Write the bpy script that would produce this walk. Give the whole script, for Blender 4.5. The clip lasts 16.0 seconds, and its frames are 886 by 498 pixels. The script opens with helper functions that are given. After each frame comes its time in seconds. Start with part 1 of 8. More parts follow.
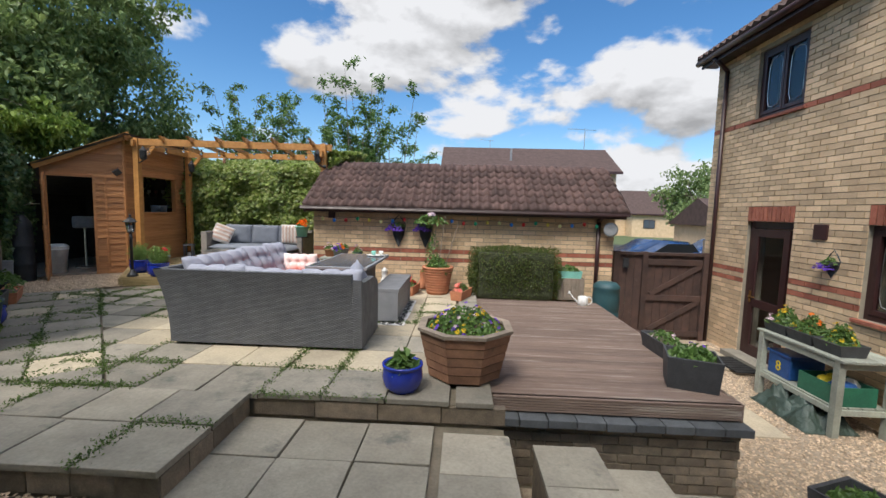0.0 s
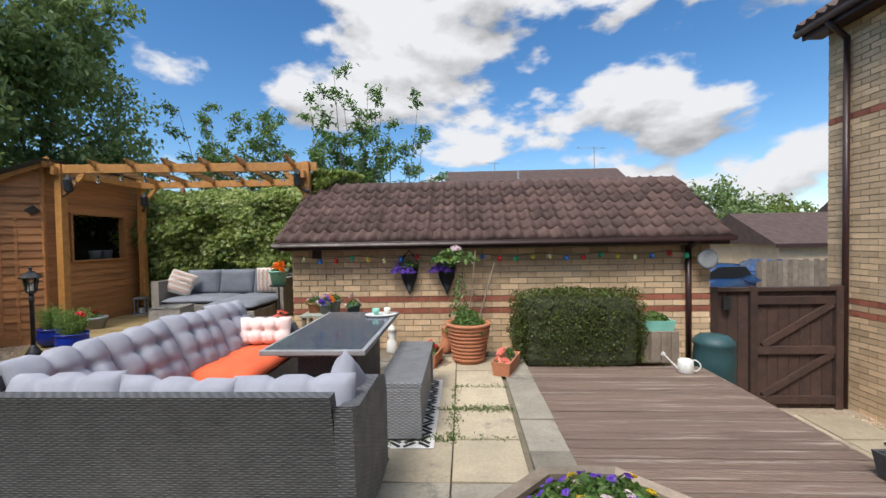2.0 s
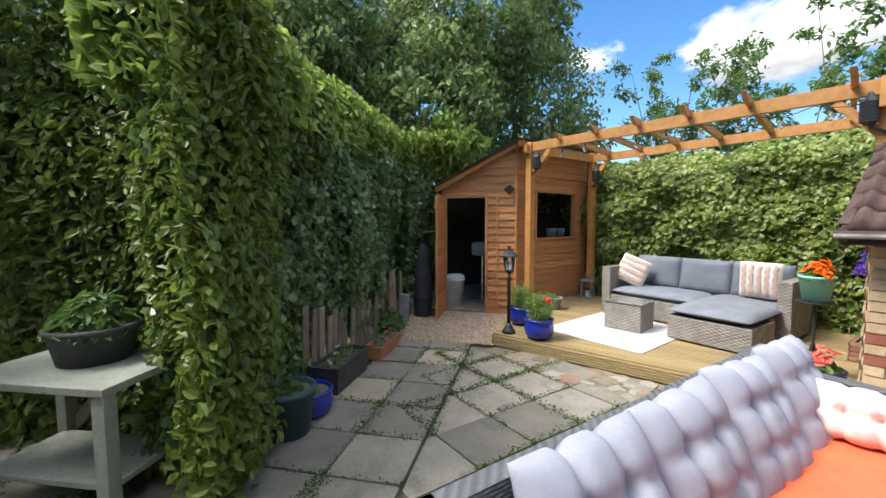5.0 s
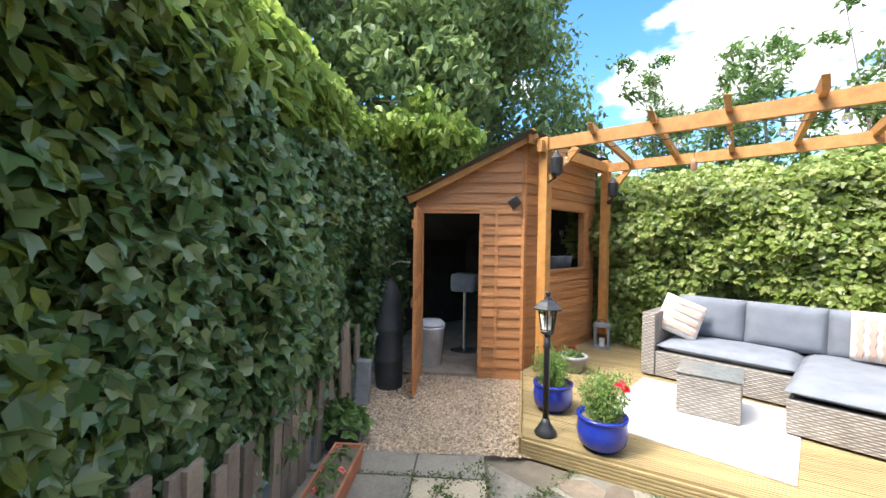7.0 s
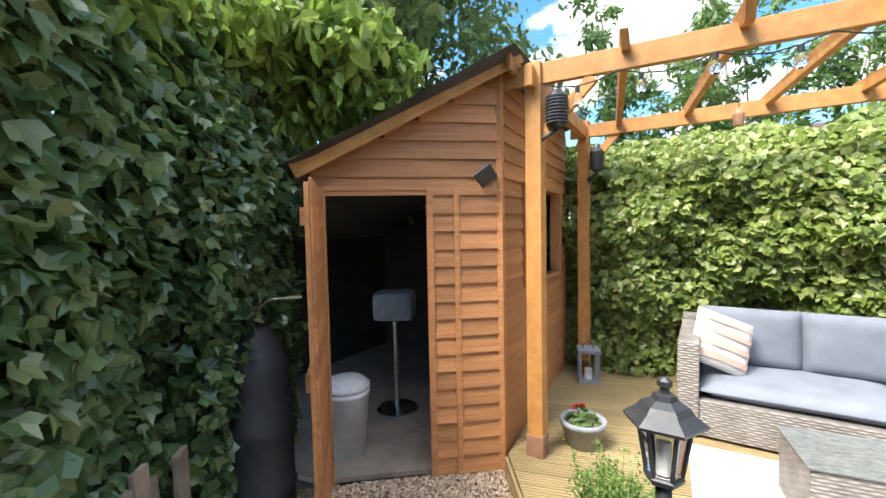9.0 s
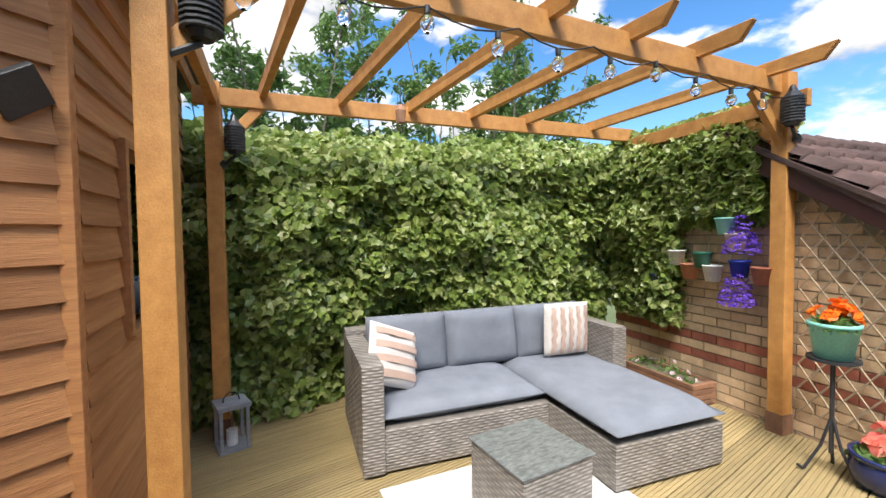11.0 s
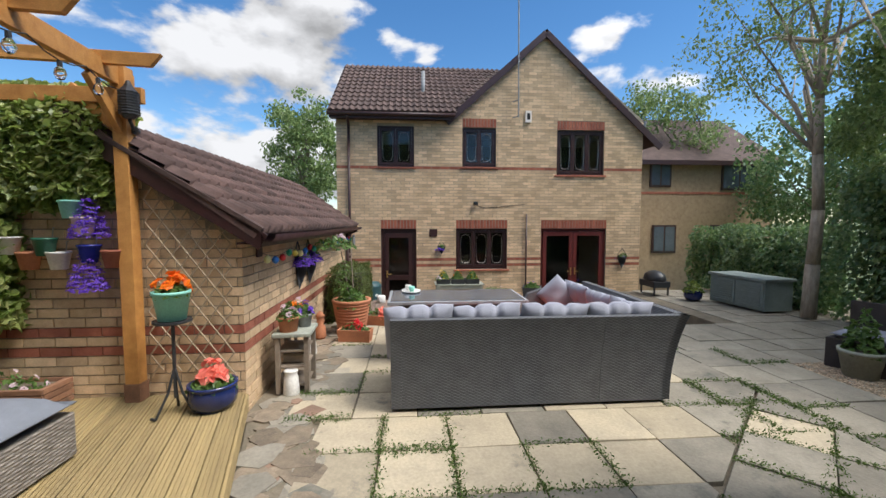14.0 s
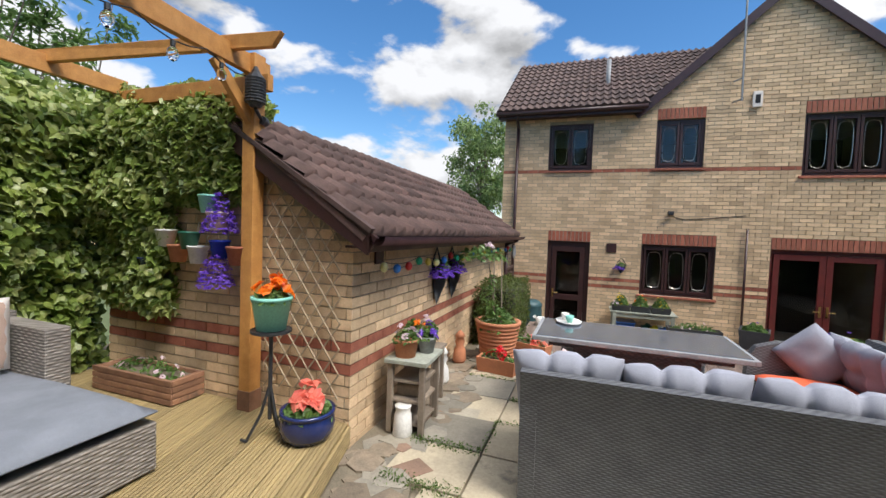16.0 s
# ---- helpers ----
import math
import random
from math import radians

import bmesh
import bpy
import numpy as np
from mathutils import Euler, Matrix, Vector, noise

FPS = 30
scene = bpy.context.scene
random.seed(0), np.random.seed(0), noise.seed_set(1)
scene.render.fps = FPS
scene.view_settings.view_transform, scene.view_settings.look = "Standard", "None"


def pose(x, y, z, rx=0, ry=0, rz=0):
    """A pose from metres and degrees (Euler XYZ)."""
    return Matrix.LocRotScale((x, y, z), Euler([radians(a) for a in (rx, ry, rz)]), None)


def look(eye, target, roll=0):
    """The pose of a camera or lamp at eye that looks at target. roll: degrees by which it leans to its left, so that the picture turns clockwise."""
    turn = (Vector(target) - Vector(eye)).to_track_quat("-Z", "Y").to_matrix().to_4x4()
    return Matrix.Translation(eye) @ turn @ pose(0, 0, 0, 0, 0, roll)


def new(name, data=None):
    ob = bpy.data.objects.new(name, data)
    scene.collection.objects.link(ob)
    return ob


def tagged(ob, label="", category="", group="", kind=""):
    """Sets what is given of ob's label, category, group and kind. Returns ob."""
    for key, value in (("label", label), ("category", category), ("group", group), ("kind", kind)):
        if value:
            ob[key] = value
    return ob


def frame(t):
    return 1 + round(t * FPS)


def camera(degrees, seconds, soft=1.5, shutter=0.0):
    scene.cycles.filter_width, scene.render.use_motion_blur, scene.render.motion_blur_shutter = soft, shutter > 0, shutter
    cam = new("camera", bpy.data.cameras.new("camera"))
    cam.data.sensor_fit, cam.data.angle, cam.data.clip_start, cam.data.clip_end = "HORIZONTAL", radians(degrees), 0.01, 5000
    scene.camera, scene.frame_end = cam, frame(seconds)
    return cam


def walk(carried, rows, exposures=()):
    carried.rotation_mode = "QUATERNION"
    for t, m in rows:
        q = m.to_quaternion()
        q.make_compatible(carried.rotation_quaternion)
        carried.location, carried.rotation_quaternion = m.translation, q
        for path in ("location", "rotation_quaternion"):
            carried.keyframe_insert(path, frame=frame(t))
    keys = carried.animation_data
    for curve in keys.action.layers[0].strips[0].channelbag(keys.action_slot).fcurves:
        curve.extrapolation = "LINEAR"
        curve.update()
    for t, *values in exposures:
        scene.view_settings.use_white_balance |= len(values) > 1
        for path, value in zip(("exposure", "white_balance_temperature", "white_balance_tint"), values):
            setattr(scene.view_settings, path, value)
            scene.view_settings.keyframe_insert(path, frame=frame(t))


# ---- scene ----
cam = camera(94.8, 16.0)
PATH = [
    (0, (0.777, 0.944, 1.362), (0.688, 2.933, 1.177), 1.5),
    (0.5, (0.639, 1.391, 1.356), (0.476, 3.377, 1.187), -0.3),
    (1, (0.544, 1.951, 1.381), (0.442, 3.945, 1.266), -0.7),
    (1.5, (0.416, 2.475, 1.43), (0.363, 4.473, 1.362), -1.0),
    (2, (0.346, 2.92, 1.417), (0.251, 4.917, 1.368), -1.0),
    (2.5, (0.255, 3.279, 1.412), (-0.016, 5.26, 1.363), -0.8),
    (3, (0.11, 3.582, 1.381), (-0.449, 5.501, 1.318), -0.7),
    (3.5, (-0.108, 3.821, 1.373), (-1.024, 5.596, 1.284), -0.3),
    (4, (-0.37, 4.057, 1.415), (-1.643, 5.594, 1.286), 0.2),
    (4.5, (-0.73, 4.101, 1.453), (-2.304, 5.325, 1.302), 0.1),
    (4.7, (-0.927, 4.1, 1.467), (-2.574, 5.225, 1.32), -0.2),
    (6.8, (-2.983, 4.794, 1.53), (-4.461, 6.14, 1.46), 0.7),
    (7, (-3.118, 4.903, 1.543), (-4.57, 6.278, 1.488), 0.8),
    (7.5, (-3.509, 5.2, 1.514), (-4.899, 6.637, 1.498), 0.3),
    (8, (-3.879, 5.513, 1.493), (-5.211, 7.006, 1.479), -0.3),
    (8.2, (-4.04, 5.654, 1.548), (-5.342, 7.171, 1.514), -0.4),
    (10.3, (-5.072, 6.799, 1.628), (-5.214, 8.79, 1.51), -1.3),
    (10.5, (-5.079, 6.892, 1.595), (-4.994, 8.888, 1.501), -1.1),
    (11, (-5.085, 7.057, 1.545), (-4.409, 8.938, 1.472), -0.7),
    (11.5, (-5.146, 7.093, 1.504), (-3.926, 8.675, 1.418), -0.4),
    (12, (-5.211, 7.056, 1.484), (-3.607, 8.245, 1.37), -0.2),
    (12.5, (-5.208, 6.982, 1.485), (-3.372, 7.764, 1.357), -0.1),
    (13, (-5.169, 6.934, 1.488), (-3.217, 7.348, 1.356), -0.0),
    (13.5, (-5.154, 6.883, 1.491), (-3.161, 6.983, 1.36), 0.0),
    (14, (-5.146, 6.829, 1.484), (-3.157, 6.667, 1.355), -0.0),
    (14.5, (-5.114, 6.752, 1.482), (-3.161, 6.343, 1.352), 0.2),
    (15, (-4.943, 6.602, 1.481), (-3.007, 6.113, 1.359), 1.7),
    (15.5, (-4.624, 6.567, 1.451), (-2.628, 6.54, 1.32), 2.6),
    (16, (-4.178, 6.683, 1.444), (-2.297, 7.356, 1.358), 2.1),
]
EXPOSURES = [(0.0, 0.42), (3.0, 0.40), (4.5, 0.80), (6.8, 1.80), (8.2, 1.80), (10.3, 1.48), (11.5, 0.82), (13.0, 0.48), (16.0, 0.58)]
walk(cam, [(t, look(eye, target, roll)) for t, eye, target, roll in PATH], EXPOSURES)

# ---- sky, sun ----
SUN_EL, SUN_AZ = radians(56), radians(206)          # azimuth clockwise from +y
sun_dir = Vector((math.sin(SUN_AZ) * math.cos(SUN_EL), math.cos(SUN_AZ) * math.cos(SUN_EL), math.sin(SUN_EL)))
world = bpy.data.worlds.new("sky")
scene.world = world
world.use_nodes = True
wn, wl = world.node_tree.nodes, world.node_tree.links
wn.clear()


def wnode(kind, **kw):
    n = wn.new(kind)
    for k, v in kw.items():
        n.inputs[k].default_value = v
    return n


def wmath(op, a, b=None, c=None):
    n = wn.new("ShaderNodeMath")
    n.operation = op
    for i, v in enumerate((a, b, c)):
        if v is None:
            continue
        if hasattr(v, "node"):
            wl.new(v, n.inputs[i])
        else:
            n.inputs[i].default_value = v
    return n.outputs[0]


sky = wn.new("ShaderNodeTexSky")
sky.sky_type = "NISHITA"
sky.sun_disc = False
sky.sun_elevation, sky.sun_rotation = SUN_EL, SUN_AZ
sky.air_density, sky.dust_density, sky.ozone_density = 1.0, 0.3, 3.0
coord = wn.new("ShaderNodeTexCoord")
sep = wn.new("ShaderNodeSeparateXYZ")
wl.new(coord.outputs["Generated"], sep.inputs[0])
# cumulus: noise over the sky's dome, flattened towards the horizon, thick overhead
def dome_point(lift):
    c = wn.new("ShaderNodeCombineXYZ")
    wl.new(sep.outputs[0], c.inputs[0])
    wl.new(sep.outputs[1], c.inputs[1])
    wl.new(wmath("MULTIPLY_ADD", sep.outputs[2], 1.9, lift), c.inputs[2])
    return c.outputs[0]


def billow(point):
    n = wnode("ShaderNodeTexNoise", Scale=3.6, Detail=12.0, Roughness=0.52, Distortion=0.1)
    wl.new(point, n.inputs["Vector"])
    return n.outputs["Fac"]


here, above = dome_point(0.0), dome_point(0.10)
big, big_up = billow(here), billow(above)
# cloud banks: direction, half width, amount
BANKS = [((0.06, 0.91, 0.43), 0.40, 0.19), ((0.30, 0.87, 0.40), 0.28, 0.17), ((0.26, 0.93, 0.26), 0.24, 0.17), ((-0.31, 0.90, 0.29), 0.15, 0.17),
         ((0.49, 0.85, 0.18), 0.24, 0.16), ((0.54, 0.77, 0.40), 0.14, 0.15), ((-0.40, 0.89, 0.17), 0.18, 0.17), ((0.40, 0.90, 0.13), 0.2, 0.13),
         ((0.85, 0.38, 0.38), 0.36, 0.21), ((0.89, 0.40, 0.17), 0.32, 0.19), ((0.83, -0.48, 0.27), 0.13, 0.17), ((0.82, -0.41, 0.38), 0.09, 0.17),
         ((-0.10, 0.90, 0.47), 0.34, 0.19), ((0.76, 0.54, 0.36), 0.24, 0.19)]
bias = None
for direction, width, amount in BANKS:
    dist = wn.new("ShaderNodeVectorMath")
    dist.operation = "DISTANCE"
    wl.new(here, dist.inputs[0])
    d = Vector(direction).normalized()
    dist.inputs[1].default_value = (d.x, d.y, d.z * 1.9)
    ramp = wmath("SUBTRACT", 1.0, wmath("DIVIDE", dist.outputs["Value"], width * 1.25))
    lift = wmath("MULTIPLY", wmath("POWER", wmath("MAXIMUM", ramp, 0.0), 0.6), amount)
    bias = lift if bias is None else wmath("MAXIMUM", bias, lift)
# heavy cloud added overhead, out of view, to lift fill and soften shadows
high = wn.new("ShaderNodeMapRange")
high.interpolation_type = "SMOOTHSTEP"
for k, v in (("From Min", 0.50), ("From Max", 0.72), ("To Min", -0.02), ("To Max", 0.17)):
    high.inputs[k].default_value = v
wl.new(sep.outputs[2], high.inputs["Value"])
bias = wmath("MAXIMUM", bias, high.outputs[0])
dens = wmath("ADD", big, bias)
cover = wn.new("ShaderNodeMapRange")
cover.interpolation_type = "SMOOTHSTEP"
cover.inputs["From Min"].default_value, cover.inputs["From Max"].default_value = 0.60, 0.675
wl.new(dens, cover.inputs["Value"])
shade = wn.new("ShaderNodeMapRange")
for k, v in (("From Min", -0.13), ("From Max", 0.05), ("To Min", 0.46), ("To Max", 1.0)):
    shade.inputs[k].default_value = v
wl.new(wmath("SUBTRACT", big, big_up), shade.inputs["Value"])
cloud = wn.new("ShaderNodeMix")
cloud.data_type = "RGBA"
cloud.blend_type = "MULTIPLY"
cloud.inputs[0].default_value = 1.0
cloud.inputs[6].default_value = (4.3, 4.35, 4.5, 1)
wl.new(shade.outputs[0], cloud.inputs[7])
mixed = wn.new("ShaderNodeMix")
mixed.data_type = "RGBA"
wl.new(cover.outputs[0], mixed.inputs[0])
hue = wnode("ShaderNodeHueSaturation", Saturation=1.25, Value=0.82)
wl.new(sky.outputs[0], hue.inputs["Color"])
wl.new(hue.outputs[0], mixed.inputs[6])
# clouds made brighter round the sun, out of view, to add soft fill light
toward = wn.new("ShaderNodeVectorMath")
toward.operation = "DOT_PRODUCT"
wl.new(coord.outputs["Generated"], toward.inputs[0])
toward.inputs[1].default_value = sun_dir
glow = wmath("MULTIPLY_ADD", wmath("POWER", wmath("MAXIMUM", toward.outputs["Value"], 0.0), 3.0), 4.2, 1.0)
lit = wn.new("ShaderNodeVectorMath")
lit.operation = "SCALE"
wl.new(cloud.outputs[2], lit.inputs[0])
wl.new(glow, lit.inputs["Scale"])
wl.new(lit.outputs[0], mixed.inputs[7])
backg = wnode("ShaderNodeBackground", Strength=0.15)
wl.new(mixed.outputs[2], backg.inputs[0])
wout = wn.new("ShaderNodeOutputWorld")
wl.new(backg.outputs[0], wout.inputs[0])

sun_data = bpy.data.lights.new("sun", "SUN")
sun_data.energy, sun_data.angle, sun_data.color = 2.7, radians(20), (1.0, 0.95, 0.87)
sun = new("sun", sun_data)
sun.matrix_world = look(sun_dir * 50, (0, 0, 0))


# ---- materials ----
def mat(name, base, second=None, rough=0.7, scale=6.0, fine=60.0, bump=0.3, depth=0.01, metal=0.0, vary=0.0, gloss=0.5, stretch=(1, 1, 1),
        per="object", stain=None, stain_scale=1.3, stain_at=0.58):
    """Two scales of colour variation, fine bump, and colour that varies from piece to piece."""
    m = bpy.data.materials.new(name)
    m.use_nodes = True
    nt = m.node_tree
    b = nt.nodes["Principled BSDF"]
    second = second or tuple(c * 0.72 for c in base)
    tc = nt.nodes.new("ShaderNodeTexCoord")
    mp = nt.nodes.new("ShaderNodeMapping")
    mp.inputs["Scale"].default_value = stretch
    nt.links.new(tc.outputs["Object"], mp.inputs[0])
    src = mp.outputs[0]
    if per == "object":
        oi = nt.nodes.new("ShaderNodeObjectInfo")
        off = nt.nodes.new("ShaderNodeVectorMath")
        off.operation = "MULTIPLY_ADD"
        cx = nt.nodes.new("ShaderNodeCombineXYZ")
        for i in range(3):
            nt.links.new(oi.outputs["Random"], cx.inputs[i])
        nt.links.new(cx.outputs[0], off.inputs[0])
        off.inputs[1].default_value = (37.0, 53.0, 71.0)
        nt.links.new(src, off.inputs[2])
        src, rnd = off.outputs[0], oi.outputs["Random"]
    else:
        rnd = nt.nodes.new("ShaderNodeNewGeometry").outputs["Random Per Island"]

    def noise_tex(s, d, r=0.6):
        n = nt.nodes.new("ShaderNodeTexNoise")
        n.inputs["Scale"].default_value, n.inputs["Detail"].default_value, n.inputs["Roughness"].default_value = s, d, r
        nt.links.new(src, n.inputs["Vector"])
        return n.outputs["Fac"]

    def mixc(fac, a, bb, kind="MIX"):
        x = nt.nodes.new("ShaderNodeMix")
        x.data_type, x.blend_type = "RGBA", kind
        for sock, v in ((x.inputs[0], fac), (x.inputs[6], a), (x.inputs[7], bb)):
            if hasattr(v, "node"):
                nt.links.new(v, sock)
            else:
                sock.default_value = (*v, 1) if isinstance(v, tuple) else v
        return x.outputs[2]

    def span(v, lo, hi, a=0.0, bb=1.0):
        x = nt.nodes.new("ShaderNodeMapRange")
        for k, q in (("From Min", lo), ("From Max", hi), ("To Min", a), ("To Max", bb)):
            x.inputs[k].default_value = q
        nt.links.new(v, x.inputs["Value"])
        return x.outputs[0]

    n1, n2 = noise_tex(scale, 4), noise_tex(fine, 3)
    c = mixc(span(n1, 0.35, 0.68), base, second)
    c = mixc(0.35, c, mixc(span(n2, 0.3, 0.7), (0.62, 0.62, 0.62), (1.25, 1.25, 1.25)), "MULTIPLY")
    if vary:
        c = mixc(1.0, c, mixc(rnd, (1 - vary,) * 3, (1 + vary,) * 3), "MULTIPLY")
    if stain:
        c = mixc(span(noise_tex(stain_scale, 6, 0.7), stain_at, stain_at + 0.12), c, stain)
    nt.links.new(c, b.inputs["Base Color"])
    nt.links.new(span(n1, 0.2, 0.8, max(rough - 0.1, 0.02), min(rough + 0.1, 1)), b.inputs["Roughness"])
    b.inputs["Metallic"].default_value = metal
    b.inputs["Specular IOR Level"].default_value = gloss
    if bump:
        bn = nt.nodes.new("ShaderNodeBump")
        bn.inputs["Strength"].default_value, bn.inputs["Distance"].default_value = bump, depth
        add = nt.nodes.new("ShaderNodeMath")
        add.operation = "MULTIPLY_ADD"
        nt.links.new(n2, add.inputs[0])
        add.inputs[1].default_value = 0.5
        nt.links.new(n1, add.inputs[2])
        nt.links.new(add.outputs[0], bn.inputs["Height"])
        nt.links.new(bn.outputs[0], b.inputs["Normal"])
    return m


def leaf_mat(name, cols, gloss=0.45, rough=0.4):
    """Leaf colours by leaf: a ramp of greens, part of the light passing through."""
    m = bpy.data.materials.new(name)
    m.use_nodes = True
    nt = m.node_tree
    b = nt.nodes["Principled BSDF"]
    g = nt.nodes.new("ShaderNodeNewGeometry")
    r = nt.nodes.new("ShaderNodeValToRGB")
    r.color_ramp.elements[0].color, r.color_ramp.elements[-1].color = (*cols[0], 1), (*cols[-1], 1)
    for i, c in enumerate(cols[1:-1]):
        e = r.color_ramp.elements.new((i + 1) / (len(cols) - 1))
        e.color = (*c, 1)
    nt.links.new(g.outputs["Random Per Island"], r.inputs[0])
    nt.links.new(r.outputs[0], b.inputs["Base Color"])
    b.inputs["Roughness"].default_value, b.inputs["Specular IOR Level"].default_value = rough, gloss
    tr = nt.nodes.new("ShaderNodeBsdfTranslucent")
    nt.links.new(r.outputs[0], tr.inputs[0])
    mx = nt.nodes.new("ShaderNodeMixShader")
    mx.inputs[0].default_value = 0.45
    nt.links.new(b.outputs[0], mx.inputs[1])
    nt.links.new(tr.outputs[0], mx.inputs[2])
    nt.links.new(mx.outputs[0], nt.nodes["Material Output"].inputs[0])
    return m


def wicker_mat(name, base, second, cell=0.022):
    """Woven flat rattan: strands over and under in offset rows."""
    m = mat(name, base, second, rough=0.55, scale=9, fine=150, bump=0, vary=0.06)
    nt = m.node_tree
    b = nt.nodes["Principled BSDF"]
    tc = nt.nodes.new("ShaderNodeTexCoord")
    geo = nt.nodes.new("ShaderNodeNewGeometry")
    s = nt.nodes.new("ShaderNodeSeparateXYZ")
    nt.links.new(tc.outputs["Object"], s.inputs[0])

    def mth(op, a, c=None):
        n = nt.nodes.new("ShaderNodeMath")
        n.operation = op
        for i, v in enumerate((a, c)):
            if v is None:
                continue
            if hasattr(v, "node"):
                nt.links.new(v, n.inputs[i])
            else:
                n.inputs[i].default_value = v
        return n.outputs[0]
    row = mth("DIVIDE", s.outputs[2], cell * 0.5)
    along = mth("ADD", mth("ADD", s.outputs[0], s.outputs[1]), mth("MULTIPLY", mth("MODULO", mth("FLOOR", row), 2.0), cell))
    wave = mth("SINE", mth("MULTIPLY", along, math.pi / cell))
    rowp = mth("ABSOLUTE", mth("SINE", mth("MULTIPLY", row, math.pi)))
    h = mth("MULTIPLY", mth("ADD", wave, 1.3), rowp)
    bn = nt.nodes.new("ShaderNodeBump")
    bn.inputs["Strength"].default_value, bn.inputs["Distance"].default_value = 0.6, cell * 0.13
    nt.links.new(h, bn.inputs["Height"])
    nt.links.new(bn.outputs[0], b.inputs["Normal"])
    # crease shade painted in: colour darkens in the weave's hollows, lightens on strand crowns
    old = b.inputs["Base Color"].links[0].from_socket
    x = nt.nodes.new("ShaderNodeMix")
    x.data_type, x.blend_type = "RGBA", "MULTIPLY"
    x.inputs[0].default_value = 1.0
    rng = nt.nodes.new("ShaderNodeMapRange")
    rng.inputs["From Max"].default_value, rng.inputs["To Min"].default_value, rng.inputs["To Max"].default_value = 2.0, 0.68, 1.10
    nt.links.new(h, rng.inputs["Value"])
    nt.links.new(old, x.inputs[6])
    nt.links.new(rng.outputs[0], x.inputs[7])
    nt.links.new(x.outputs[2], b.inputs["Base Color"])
    return m


BUFF = mat("buff_brick", (0.65, 0.475, 0.30), (0.54, 0.385, 0.235), rough=0.9, scale=14, fine=120, bump=0.5, vary=0.22, per="object")
FAR_BRICK = mat("brown_far_brick", (0.40, 0.29, 0.175), (0.30, 0.21, 0.13), rough=0.9, scale=9, fine=60, bump=0.4)
BUFF_I = mat("buff_brick_joined", (0.65, 0.475, 0.30), (0.54, 0.385, 0.235), rough=0.9, scale=3, fine=60, bump=0.4, vary=0.22, per="island")
REDB = mat("red_brick", (0.36, 0.125, 0.075), (0.27, 0.085, 0.055), rough=0.9, scale=14, fine=120, bump=0.5, vary=0.2)
REDB_I = mat("red_brick_joined", (0.36, 0.125, 0.075), (0.27, 0.085, 0.055), rough=0.9, scale=4, fine=60, bump=0.4, vary=0.2, per="island")
OLDB = mat("weathered_brick", (0.235, 0.185, 0.13), (0.15, 0.12, 0.09), rough=0.95, scale=9, fine=80, bump=0.6, vary=0.3, stain=(0.09, 0.085, 0.06))
MORTAR = mat("mortar", (0.33, 0.29, 0.22), (0.24, 0.21, 0.16), rough=0.95, scale=5, fine=90, bump=0.4)
TILE = mat("roof_tile", (0.105, 0.060, 0.050), (0.066, 0.040, 0.035), rough=0.85, scale=7, fine=70, bump=0.5, vary=0.3, stain=(0.22, 0.19, 0.15), stain_scale=11, stain_at=0.69)
TILE_I = mat("roof_tile_joined", (0.098, 0.060, 0.050), (0.068, 0.043, 0.037), rough=0.85, scale=4, fine=50, bump=0.4, vary=0.25, per="island", stain=(0.2, 0.17, 0.12), stain_scale=5, stain_at=0.66)
SLAB = mat("paving_slab", (0.43, 0.365, 0.26), (0.35, 0.30, 0.22), rough=0.9, scale=3.5, fine=45, bump=0.4, depth=0.008, vary=0.2, stain=(0.16, 0.15, 0.13), stain_scale=3, stain_at=0.6)
# weathered slabs, their colour darkened further for shade on the terrace's left
SLAB_OLD_SHADE = mat("paving_slab_old_shade", (0.255, 0.23, 0.185), (0.18, 0.165, 0.135), rough=0.92, scale=3.5, fine=45, bump=0.5, depth=0.01, vary=0.25, stain=(0.12, 0.12, 0.10), stain_scale=3, stain_at=0.57)
SLAB_MID = mat("paving_slab_grey", (0.34, 0.305, 0.24), (0.25, 0.225, 0.18), rough=0.92, scale=3.5, fine=45, bump=0.5, depth=0.01, vary=0.12, stain=(0.14, 0.135, 0.115), stain_scale=2.5, stain_at=0.6)
SOIL = mat("joint_soil", (0.20, 0.165, 0.12), (0.14, 0.12, 0.085), rough=1, scale=6, fine=60, bump=0.8)
GRAVEL = mat("gravel_bed", (0.42, 0.34, 0.25), (0.28, 0.22, 0.16), rough=0.95, scale=25, fine=90, bump=1.0, depth=0.02)
STONE = mat("gravel_stone", (0.55, 0.42, 0.29), (0.40, 0.30, 0.205), rough=0.85, scale=20, fine=90, bump=0.3, vary=0.45, per="island")
DECK_OLD = mat("weathered_deck", (0.205, 0.145, 0.115), (0.15, 0.105, 0.085), rough=0.8, scale=5, fine=40, bump=0.5, vary=0.18, stretch=(0.35, 6, 6), stain=(0.34, 0.285, 0.24), stain_scale=2.2, stain_at=0.55)
DECK_NEW = mat("honey_deck", (0.37, 0.275, 0.125), (0.27, 0.20, 0.095), rough=0.75, scale=5, fine=45, bump=0.35, vary=0.14, stretch=(0.35, 6, 6), stain=(0.24, 0.19, 0.09), stain_scale=2, stain_at=0.62)
CEDAR = mat("cedar_board", (0.54, 0.25, 0.092), (0.42, 0.175, 0.064), rough=0.65, scale=5, fine=45, bump=0.4, vary=0.2, stretch=(0.4, 8, 8), stain=(0.24, 0.10, 0.04), stain_scale=1.5, stain_at=0.66)
